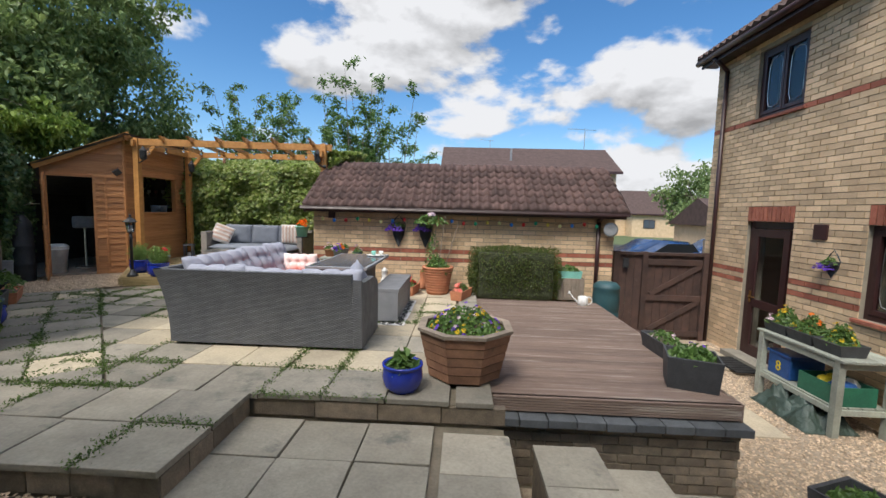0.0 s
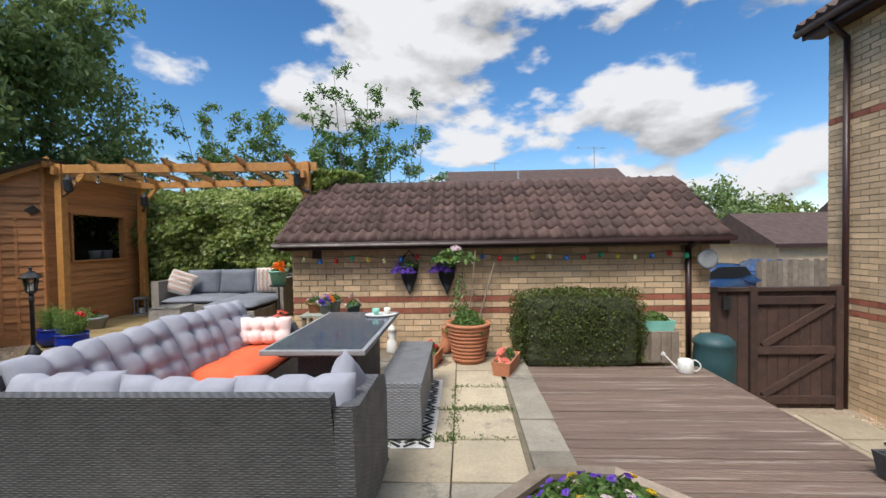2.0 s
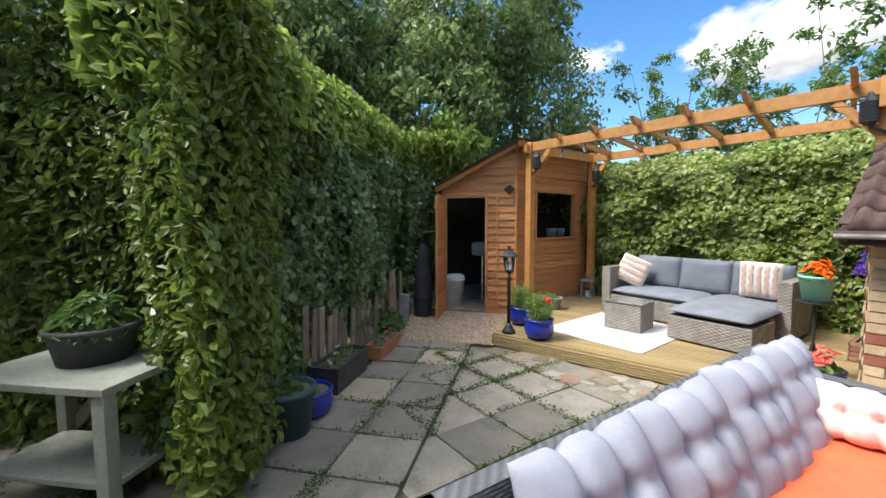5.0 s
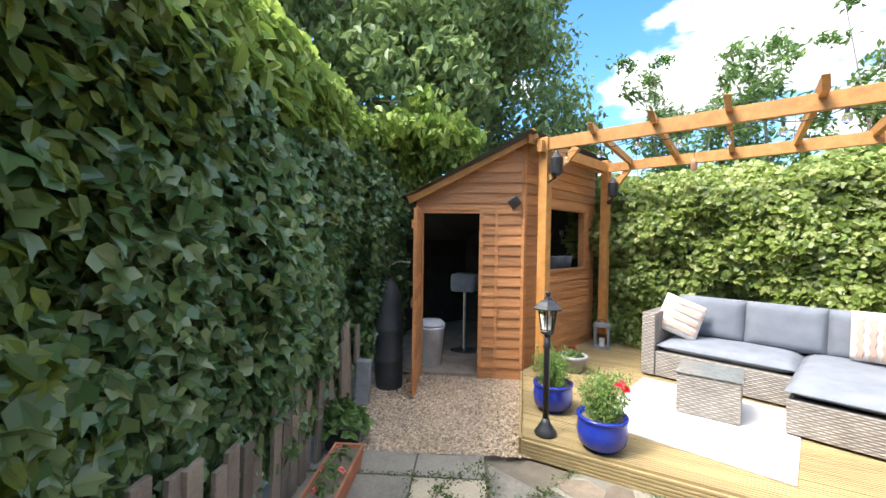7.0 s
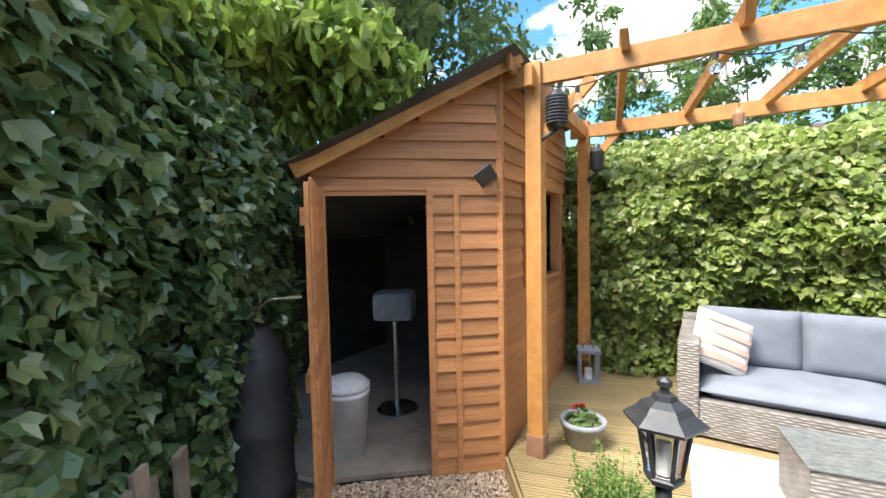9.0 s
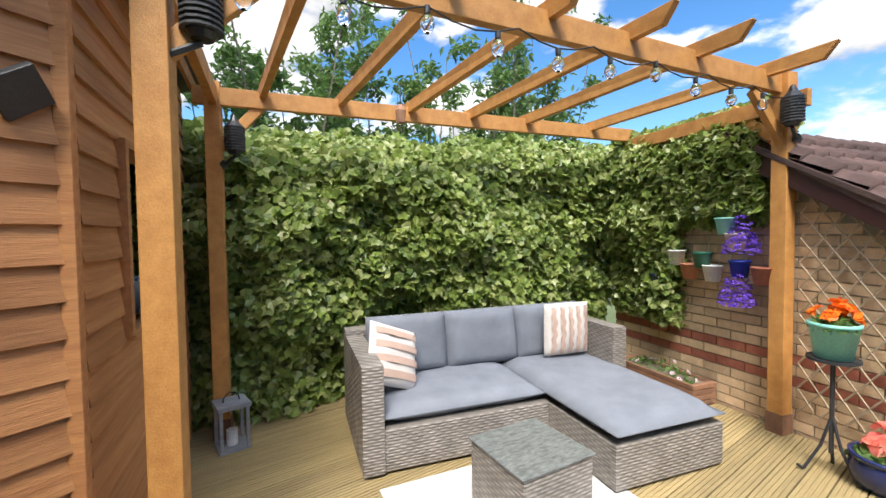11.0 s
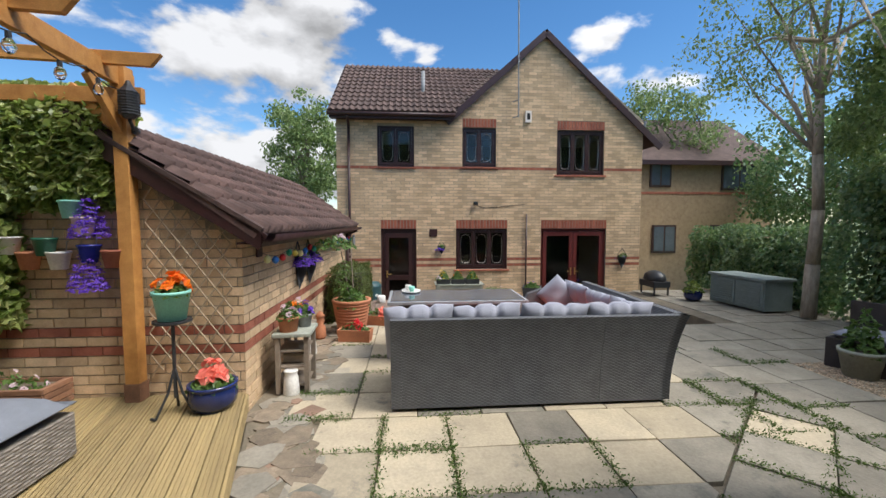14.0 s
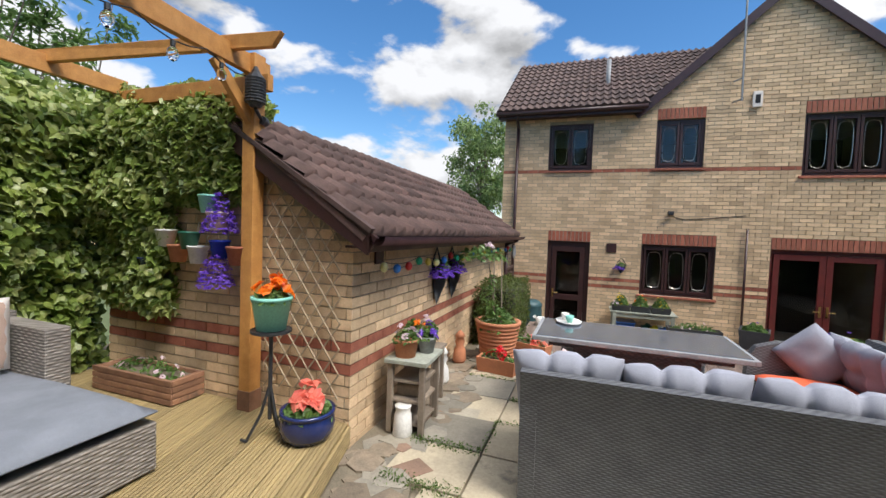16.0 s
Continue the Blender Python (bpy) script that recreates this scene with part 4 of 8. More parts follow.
# french doors
d = part("french_doors", boxm(FX + 0.05, FX + 0.12, 3.36, 3.42, BED + 0.06, 1.33, 0.004), REDFR, house, "red brown french doors")
part("frame_bar", boxm(FX + 0.05, FX + 0.12, 1.65, 1.71, BED + 0.06, 1.33, 0.004), REDFR, d)
part("frame_bar", boxm(FX + 0.05, FX + 0.12, 1.71, 3.36, 1.26, 1.33, 0.004), REDFR, d)
for a, b, s in ((1.72, 2.53, 1), (2.54, 3.35, -1)):
    bm = bmesh.new()
    for q in ((a, a + 0.1, BED + 0.08, 1.25), (b - 0.1, b, BED + 0.08, 1.25), (a + 0.1, b - 0.1, BED + 0.08, BED + 0.28), (a + 0.1, b - 0.1, 1.14, 1.25)):
        box(bm, FX + 0.03, FX + 0.08, *q, 0.004)
    leaf = part("door_leaf", bm, REDFR, d)
    part("pane", boxm(FX + 0.05, FX + 0.058, a + 0.095, b - 0.095, BED + 0.27, 1.15), PANE, leaf).visible_shadow = False
    bm = bmesh.new()
    hy = b - 0.05 if s > 0 else a + 0.05
    rod(bm, (FX + 0.0, hy, 0.2), (FX + 0.0, hy - s * 0.11, 0.2), 0.009, 8)
    box(bm, FX + 0.018, FX + 0.028, hy - 0.02, hy + 0.02, 0.1, 0.3, 0.003)
    part("handle", bm, BRASS, leaf, "brass lever handle")

# shed: an angled front under a mono-pitch roof
shed = thing("shed", pose(0, 0, 0), "open cedar clapboard garden shed with a sloping roof", "shed")
SA, SB, SC = Vector((-6.95, 7.46, 0)), Vector((-5.70, 8.56, 0)), Vector((-5.83, 10.40, 0))
fd, sd_ = (SB - SA).normalized(), (SC - SB).normalized()
fn, sn = Vector((fd.y, -fd.x, 0)), Vector((sd_.y, -sd_.x, 0))
FL, SLN = (SB - SA).length, (SC - SB).length
DU0, DU1, DZ = 0.55, 1.18, 1.84            # doorway along the front, its height
WU0, WU1, WZ0, WZ1 = 0.42, 1.47, 1.18, 1.90
TOP = lambda a: 2.60 - (FL - a) * 0.52
fm = Matrix((tuple(fd) + (0,), tuple(-fn) + (0,), (0, 0, 1, 0), (0, 0, 0, 1))).transposed()
fm.translation = SA
sm = Matrix((tuple(sd_) + (0,), tuple(-sn) + (0,), (0, 0, 1, 0), (0, 0, 0, 1))).transposed()
sm.translation = SB
bm = bmesh.new()
for q in ((0.48, DU0, 0.02, 0.05, 0, TOP(0.48) - 0.02), (DU1, FL, 0.02, 0.05, 0, 2.2), (DU0, DU1, 0.02, 0.05, DZ, 2.08)):
    box(bm, *q)
front_panel = part("front_wall", bm, CEDAR, shed, "cedar clapboard front", fm)
bm = bmesh.new()
for q in ((0, WU0, 0.02, 0.05, 0, 2.5), (WU1, SLN, 0.02, 0.05, 0, 2.5), (WU0, WU1, 0.02, 0.05, 0, WZ0), (WU0, WU1, 0.02, 0.05, WZ1, 2.5)):
    box(bm, *q)
side_panel = part("side_wall", bm, CEDAR, shed, "cedar clapboard side", sm)


def clap(parent, u0, u1, z, h, cant=7):
    bm = bmesh.new()
    vv = [bm.verts.new(p) for p in ((u0, 0.012, z + h), (u1, 0.012, z + h), (u1, 0.004, z + h), (u0, 0.004, z + h),
                                    (u0, 0.012, z), (u1, 0.012, z), (u1, -0.013, z - 0.002), (u0, -0.013, z - 0.002))]
    for f in ((0, 3, 7, 4), (3, 2, 6, 7), (7, 6, 5, 4), (2, 1, 5, 6), (0, 1, 2, 3)):
        bm.faces.new([vv[i] for i in f])
    bm.normal_update()
    part("board", bm, CEDAR, parent)


z = 0.02
row = 0
while z < 2.55:
    h = 0.112
    lim = [(0.48, FL)]
    if z < DZ - 0.03:
        lim = [(DU1 + 0.20, FL), (DU1 + 0.035, DU1 + 0.165)]
    for a, b in lim:
        lo = a if TOP(a) > z + h * 0.6 else FL - (2.60 - z - h * 0.6) / 0.52
        if lo < b - 0.05:
            clap(front_panel, max(lo, a), b, z + random.uniform(-0.004, 0.004), h + 0.012)
    lim = [(0.02, SLN)]
    if WZ0 - 0.06 < z < WZ1 - 0.03:
        lim = [(0.02, WU0 - 0.02), (WU1 + 0.02, SLN)]
    for a, b in lim:
        clap(side_panel, a, b, z + random.uniform(-0.004, 0.004), h + 0.012)
    z += h
    row += 1
bm = bmesh.new()
for q in ((DU1 - 0.005, DU1 + 0.035, 0.0, DZ), (DU1 + 0.165, DU1 + 0.2, 0.0, DZ + 0.01), (DU0 - 0.02, DU0 + 0.015, 0, DZ)):
    box(bm, q[0], q[1], -0.017, 0.03, q[2], q[3], 0.003)
box(bm, DU0, DU1, -0.017, 0.03, DZ, DZ + 0.03, 0.003)
part("door_frame", bm, CEDAR, front_panel)
bm = bmesh.new()
for q in ((WU0 - 0.03, WU0 + 0.01, WZ0 - 0.02, WZ1 + 0.03), (WU1 - 0.01, WU1 + 0.03, WZ0 - 0.02, WZ1 + 0.03), (WU0, WU1, WZ1, WZ1 + 0.03), (WU0, WU1, WZ0 - 0.03, WZ0)):
    box(bm, q[0], q[1], -0.035, 0.06, q[2], q[3], 0.003)
part("hatch_frame", bm, CEDAR, side_panel)
part("corner_post", boxm(-0.03, 0.012, -0.03, 0.01, 0, 2.56, 0.004, Matrix.Translation(SB)), CEDAR, shed)
part("floor", prism([(SA.x + 0.30, SA.y + 0.34), (SB.x - 0.05, SB.y + 0.02), (SC.x - 0.05, SC.y), (-8.3, 10.4), (-8.3, 7.6)], 0.0, 0.035), OLDWOOD, shed)
# inner walls carry the shed's inside shade in their colour
part("back_wall", boxm(-8.3, SC.x, 10.40, 10.44, 0, 2.5), SHADE_IN, shed)
part("far_wall", boxm(-8.34, -8.3, 7.5, 10.44, 0, 2.0), SHADE_IN, shed)
bm = bmesh.new()
vv = [bm.verts.new(p) for p in ((SB.x + 0.16, SB.y - 0.16, 2.66), (SC.x + 0.16, SC.y + 0.1, 2.66), (-8.5, 10.5, 1.45), (-8.5, 7.2, 1.45), tuple(fm @ Vector((0.42, -0.16, TOP(0.42) + 0.05))))]
f = bm.faces.new(vv)
bmesh.ops.solidify(bm, geom=[f], thickness=0.03)
part("roof", bm, SHEDGREY, shed, "felt covered sloping roof")
bm = bmesh.new()
beam(bm, fm @ Vector((0.40, -0.09, TOP(0.40) + 0.01)), fm @ Vector((FL + 0.09, -0.09, TOP(FL + 0.09) + 0.01)), 0.025, 0.11)
part("bargeboard", bm, PINE, shed)
bm = bmesh.new()
beam(bm, sm @ Vector((-0.12, -0.09, 2.60)), sm @ Vector((SLN, -0.09, 2.60)), 0.025, 0.12)
part("bargeboard", bm, PINE, shed)
# the shed's door, folded back against the hedge
bm = bmesh.new()
dm = fm @ pose(DU0 - 0.03, -0.03, 0.03, 0, 0, -86)
box(bm, 0, 0.66, 0, 0.02, 0, DZ - 0.05, 0, dm)
dr = part("shed_door", bm, CEDAR, shed, "open clapboard shed door")
for i in range(16):
    bmx = bmesh.new()
    box(bmx, 0.01, 0.65, 0.02, 0.034, 0.02 + i * 0.112, 0.02 + i * 0.112 + 0.11, 0.003, dm @ pose(0, 0, 0, 0, 0, 0))
    part("board", bmx, CEDAR, dr)
bm = bmesh.new()
for zz0 in (0.15, 0.85, 1.6):
    part("ledge", boxm(0.02, 0.64, -0.022, 0, zz0, zz0 + 0.08, 0.003, dm), CEDAR, dr)
bm = bmesh.new()
rod(bm, dm @ Vector((0.6, -0.03, 1.28)), dm @ Vector((0.62, -0.16, 1.28)), 0.006, 6)
rod(bm, dm @ Vector((0.62, -0.16, 1.28)), dm @ Vector((0.86, -0.2, 1.25)), 0.006, 6)
part("door_stay", bm, CHROME, dr, "bright metal door stay")

# upper deck
DECK = 0.14
upper = thing("upper_deck", pose(0, 0, 0), "honey coloured timber deck under the pergola", "deck", kind="structure")
dpoly = [(-4.80, 7.30), (-1.87, 8.14), (-1.90, 10.7), (-5.9, 10.7), (-5.66, 8.52)]
part("deck_frame", prism([(-4.78, 7.33), (-1.90, 8.16), (-1.90, 10.7), (-5.88, 10.7), (-5.63, 8.52)], -0.03, DECK - 0.03), DECK_NEW, upper)
ed = Vector((2.93, 0.84, 0)).normalized()
en = Vector((-ed.y, ed.x, 0))
o = Vector((-4.80, 7.30, 0))


def clip_poly(poly, p, n, keep):
    out = []
    for a, b in zip(poly, poly[1:] + poly[:1]):
        da, db = (Vector(a) - p).dot(n) - keep, (Vector(b) - p).dot(n) - keep
        if da >= 0:
            out.append(a)
        if da * db < 0:
            t = da / (da - db)
            out.append(tuple(Vector(a).lerp(Vector(b), t)))
    return out


o2, en2, ed2 = o.to_2d(), en.to_2d(), ed.to_2d()
i = 0
while i * 0.125 < 3.6:
    poly = clip_poly(clip_poly(dpoly, o2, en2, i * 0.125), o2, -en2, -(i * 0.125 + 0.118))
    if len(poly) > 2:
        lift = random.uniform(-0.0015, 0.0015)
        bm = prism(poly, DECK - 0.03, DECK - 0.006 + lift)
        for g in range(5):
            w = i * 0.125 + g * 0.0245
            ridge = clip_poly(clip_poly(dpoly, o2, en2, w), o2, -en2, -(w + 0.0185))
            if len(ridge) > 2:
                lo = [bm.verts.new((*q, DECK - 0.006 + lift)) for q in ridge]
                hi = [bm.verts.new((*q, DECK + lift)) for q in ridge]
                bm.faces.new(hi)
                for a in range(len(ridge)):
                    b = (a + 1) % len(ridge)
                    bm.faces.new((lo[a], lo[b], hi[b], hi[a]))
        turn = Matrix.Rotation(-math.atan2(ed.y, ed.x), 4, "Z")
        me_obj = part("board", bm, DECK_NEW, upper)
        me_obj.data.transform(turn)
        me_obj.matrix_basis = turn.inverted()
    i += 1
bm = bmesh.new()
for k in range(5):
    a, b = o - en * 0.012, o + ed * 3.05 - en * 0.012
    beam(bm, a + Vector((0, 0, 0.012 + k * 0.025)), b + Vector((0, 0, 0.012 + k * 0.025)), 0.02, 0.019, 0.003)
part("fascia_board", bm, DECK_NEW, upper, "grooved deck board on edge")
bm = bmesh.new()
dl = Vector((-5.66, 8.52, 0)) - o
for k in range(2):
    beam(bm, o + Vector((-0.012, -0.01, 0.03 + k * 0.065)), o + dl + Vector((-0.012, -0.01, 0.03 + k * 0.065)), 0.02, 0.06, 0.003)
part("fascia_board", bm, DECK_NEW, upper)

# lower deck
lower = thing("lower_deck", pose(0, 0, 0), "weathered brown grooved deck on a brick plinth", "deck", kind="structure")
LD = -0.06
part("deck_frame", boxm(1.08, 2.95, 4.10, 7.60, -0.3, LD - 0.03), DECK_OLD, lower)
for i in range(29):
    bm = bmesh.new()
    pts = []
    for g in range(6):
        y0 = g * 0.0198
        pts += [(y0, 0.0), (y0 + 0.012, 0.0), (y0 + 0.0135, -0.004), (y0 + 0.0185, -0.004)]
    pts.append((0.1185, 0.0))
    a = [bm.verts.new((0, y, zt)) for y, zt in pts]
    b = [bm.verts.new((1.92, y, zt)) for y, zt in pts]
    for k in range(len(pts) - 1):
        bm.faces.new((a[k], b[k], b[k + 1], a[k + 1]))
    part("board", bm, DECK_OLD, lower, m=pose(1.05 + random.uniform(-0.004, 0.004), 4.07 + i * 0.1215, LD + random.uniform(-0.002, 0.002), 0, 0, random.uniform(-0.05, 0.05)))
bm = bmesh.new()
for k in range(6):
    beam(bm, (1.06, 4.055, LD - 0.015 - k * 0.021), (2.97, 4.055, LD - 0.015 - k * 0.021), 0.02, 0.016, 0.002)
part("fascia_board", bm, DECK_OLD, lower, "grooved fascia board")
part("side_board", boxm(2.965, 2.985, 4.05, 7.6, -0.25, LD + 0.004, 0.003), DECK_OLD, lower)
plinth = part("plinth_wall", boxm(1.04, 2.98, 4.06, 4.2, -0.9, -0.27), MORTAR, lower)
part("plinth_side", boxm(2.88, 2.98, 4.2, 7.6, -0.9, -0.27), OLDB, lower)
blk = mesh_of("coping_block", boxm(0, 0.21, -0.12, 0.1, 0, 0.065, 0.008), COPING)
for i in range(9):
    part("coping_block", blk, None, lower, m=pose(1.05 + i * 0.218, 4.06, -0.268 + random.uniform(-0.003, 0.003), 0, 0, random.uniform(-0.8, 0.8)))
bk = {}
for r in range(7):
    zc = -0.345 - r * 0.075
    x = 1.04 - (0.11 if r % 2 else 0)
    while x < 2.98:
        a, b = max(x, 1.04), min(x + 0.215, 2.98)
        if b - a > 0.04:
            key = round(b - a, 2)
            if key not in bk:
                bk[key] = mesh_of("brick", boxm(0, b - a, -0.018, 0.0, 0, 0.065, 0.004), OLDB)
            part("brick", bk[key], None, plinth, m=pose(a, 4.06 + random.uniform(-0.004, 0.004), zc, 0, 0, random.uniform(-0.6, 0.6)))
        x += 0.225


# ---- garden things ----
def at_z(m, dz):
    return m @ Matrix.Translation((0, 0, dz))


def dome(n, r, h, z, seed):
    g = np.random.default_rng(seed)
    a, q = g.uniform(0, 2 * np.pi, n), np.sqrt(g.uniform(0, 1, n))
    p = np.stack([q * r * np.cos(a), q * r * np.sin(a), z + h * (1 - q ** 2) * g.uniform(0.3, 1.0, n)], 1)
    nr = np.stack([q * np.cos(a), q * np.sin(a), np.full(n, 0.8)], 1)
    return p, nr


def foliage(parent, r, h, z, n, size, material=None, shape=None, seed=1, name="foliage", at=(0, 0), sx=1.0, sy=1.0):
    p, nr = dome(n, r, h, z, seed)
    p[:, 0] = p[:, 0] * sx + at[0]
    p[:, 1] = p[:, 1] * sy + at[1]
    return part(name, leaves(name, p, nr, np.full(n, size), material or PLANT_L, OVAL if shape is None else shape, droop=0.0, spread=0.6), None, parent)


def blooms(parent, r, h, z, n, size, material, seed=2, at=(0, 0), sx=1.0, sy=1.0, petals=6):
    """Flower heads, each a ring of petals."""
    g = np.random.default_rng(seed)
    p, nr = dome(n, r, h, z, seed)
    p[:, 0] = p[:, 0] * sx + at[0]
    p[:, 1] = p[:, 1] * sy + at[1]
    def heads(centres, dirs):
        pos, nn = [], []
        for c, d in zip(centres, dirs):
            for k in range(petals):
                a = 2 * np.pi * k / petals
                pos.append(c + np.array((np.cos(a), np.sin(a), 0.0)) * size * 0.35)
                nn.append(d + np.array((np.cos(a), np.sin(a), 0)) * 0.3)
        return leaves("bloom", pos, nn, np.full(len(pos), size * 0.8), material, OVAL, droop=0.0, spread=0.35)

    if n > 60:
        return tagged(part("bloom", heads(p, nr), None, parent), kind="stuff")
    shapes = [heads([np.zeros(3)], [np.array((0.0, 0.0, 1.0))]) for k in range(min(n, 3))]
    for k, (c, d) in enumerate(zip(p, nr)):
        q = Vector(d).to_track_quat("Z", "Y").to_matrix().to_4x4()
        part("bloom", shapes[k % len(shapes)], None, parent, m=Matrix.Translation(c) @ q @ Matrix.Rotation(g.uniform(0, 6.28), 4, "Z"))


def pot(name, m, profile, material, label, category="plant pot", soil=True, squash=1.0):
    ob = thing(name, m, label, category)
    part("pot", lathe(profile, 32, squash), material, ob, smooth=True)
    if soil:
        r, z = max(q[0] for q in profile) * 0.86, profile[-1][1] if profile[-1][1] > 0.02 else profile[-2][1]
        z = max(q[1] for q in profile) - 0.03
        part("soil", lathe([(r * 0.98, z - 0.02), (r, z)], 20, squash), SOIL, ob)
    return ob


def bowl(r, h, lip=0.02, foot=0.7):
    return [(r * foot, 0), (r * 0.93, h * 0.25), (r, h * 0.55), (r * 0.95, h * 0.85), (r * 0.93, h - lip), (r, h - lip), (r, h), (r * 0.88, h), (r * 0.86, h * 0.8), (0.01, h * 0.78)]


def cone_pot(r0, r1, h, lip=0.035):
    return [(r0, 0), (r1 * 0.94, h - lip), (r1, h - lip), (r1, h), (r1 * 0.86, h), (r1 * 0.82, h * 0.8), (0.01, h * 0.78)]


# pergola
pergola = thing("pergola", pose(0, 0, 0), "orange stained timber pergola over the deck", "pergola")
P1, P2, P3 = (-5.50, 8.62), (-1.95, 8.90), (-5.60, 10.24)
for x, y, foot in ((*P1, 0), (*P2, 1), (*P3, 0)):
    p = part("post", boxm(x - 0.05, x + 0.05, y - 0.05, y + 0.05, DECK, 2.60, 0.006), PINE, pergola)
    part("post_shoe", boxm(x - 0.056, x + 0.056, y - 0.056, y + 0.056, DECK, DECK + 0.14, 0.004), PLANTER_W, p, "bare brown post foot")
for a, b, w, h in (((-5.72, 8.60, 2.53), (-1.80, 8.93, 2.53), 0.05, 0.125), ((-5.72, 10.22, 2.50), (-1.90, 10.28, 2.50), 0.05, 0.12),
                   ((-5.50, 8.50, 2.50), (-5.60, 10.3, 2.50), 0.05, 0.12), ((-1.96, 8.75, 2.40), (-1.96, 10.3, 2.40), 0.05, 0.11)):
    bm = bmesh.new()
    beam(bm, a, b, w, h)
    part("beam", bm, PINE, pergola)
for xb in (-5.28, -4.74, -4.20, -3.66, -3.12, -2.40):
    bm = bmesh.new()
    a, b = Vector((xb - 0.03, 10.35, 2.55)), Vector((xb + 0.30, 8.53, 2.60))
    beam(bm, a, b, 0.045, 0.085)
    for vv in bm.verts:
        if vv.co.y < 8.56 and vv.co.z < 2.58:
            vv.co.y += 0.07
    part("rafter", bm, PINE, pergola)
for p, d in ((P2, (-0.32, 0, 0)), (P2, (0, 0.35, 0)), (P1, (0.34, 0.03, 0)), (P3, (0.3, 0, 0))):
    bm = bmesh.new()
    a = Vector((*p, 2.12))
    beam(bm, a, a + Vector(d) + Vector((0, 0, 0.34)), 0.045, 0.07)
    part("brace", bm, PINE, pergola)

# festoon lights on the pergola's front beam
fest = thing("festoon_lights", pose(0, 0, 0), "clear glass festoon bulbs hanging along the pergola beam", "string lights")
bm = bmesh.new()
pts = []
for i in range(33):
    t = i / 32
    pts.append(Vector((-5.45 + 3.5 * t, 8.55 + 0.31 * t, 2.45 - 0.05 * abs(math.sin(t * math.pi * 8)))))
for a, b in zip(pts, pts[1:]):
    rod(bm, a, b, 0.004, 5)
part("cable", bm, METAL, fest)
bulb = mesh_of("bulb", lathe([(0.01, 0.0), (0.025, -0.02), (0.03, -0.045), (0.02, -0.07), (0.004, -0.08)][::-1], 12), CLEAR, True)
cap = mesh_of("cap", lathe([(0.013, 0.0), (0.013, 0.03)], 8), METAL)
for i in range(2, 32, 3):
    bb = part("bulb", bulb, None, fest, m=Matrix.Translation(pts[i] + Vector((0, 0, -0.03))))
    part("cap", cap, None, bb)


def wall_lantern(m, label):
    ob = thing("wall_lantern", m, label, "lantern", "lanterns on the pergola")
    part("body", lathe([(0.035, 0), (0.05, 0.02), (0.06, 0.16), (0.065, 0.18), (0.03, 0.22), (0.012, 0.26)], 10), METAL, ob)
    bm = bmesh.new()
    rod(bm, (0, 0, -0.01), (0.10, 0, -0.06), 0.012, 8)
    rod(bm, (0.10, 0, -0.06), (0.16, 0, -0.06), 0.03, 10)
    part("arm", bm, METAL, ob)
    bm = bmesh.new()
    for k in range(8):
        bmesh.ops.create_cone(bm, cap_ends=True, segments=12, radius1=0.066, radius2=0.066, depth=0.008, matrix=Matrix.Translation((0, 0, 0.03 + k * 0.019)))
    part("louvre", bm, DKGREY, ob)
    return ob


wall_lantern(pose(-5.36, 8.60, 2.19, 0, 0, 180), "black louvred lantern on the pergola post")
wall_lantern(pose(-5.46, 10.14, 2.1, 0, 0, 140), "black louvred lantern on the back pergola post")
wall_lantern(pose(-2.04, 8.80, 2.22, 0, 0, 20), "black louvred lantern on the post by the garage")
wd = thing("solar_light", fm @ pose(FL - 0.12, -0.05, 1.93, 30, 0, 20), "small dark square solar light on the shed", "light")
part("panel", boxm(-0.06, 0.06, -0.01, 0.012, -0.06, 0.06, 0.004, pose(0, 0, 0, 0, 45, 0)), METAL, wd)
part("bracket", boxm(-0.01, 0.01, 0.0, 0.05, -0.02, 0.01, 0.002), METAL, wd)
ch = thing("wind_chime", pose(-4.42, 9.7, 2.52), "small wooden wind chime hanging from the pergola", "chime")
bm = bmesh.new()
rod(bm, (0, 0, 0), (0, 0, -0.12), 0.003, 5)
part("cord", bm, METAL, ch)
part("body", lathe([(0.03, -0.24), (0.035, -0.16), (0.012, -0.12)], 12), PLANTER_W, ch)

# paving
slab_meshes = {}


def slab(parent, x, y, w, d, z, rz=0.0, material=None, th=0.04, jig=1.0):
    material = material or (SLAB if random.random() < 0.6 else SLAB_OLD_SHADE)
    key = (round(w, 2), round(d, 2), material.name)
    if key not in slab_meshes:
        slab_meshes[key] = mesh_of("slab", boxm(-w / 2, w / 2, -d / 2, d / 2, -th, 0, 0.006), material)
    return part("slab", slab_meshes[key], None, parent, m=pose(x, y, z + random.uniform(-0.005, 0.005) * jig, random.uniform(-0.5, 0.5) * jig, random.uniform(-0.5, 0.5) * jig, rz + random.uniform(-0.7, 0.7) * jig))


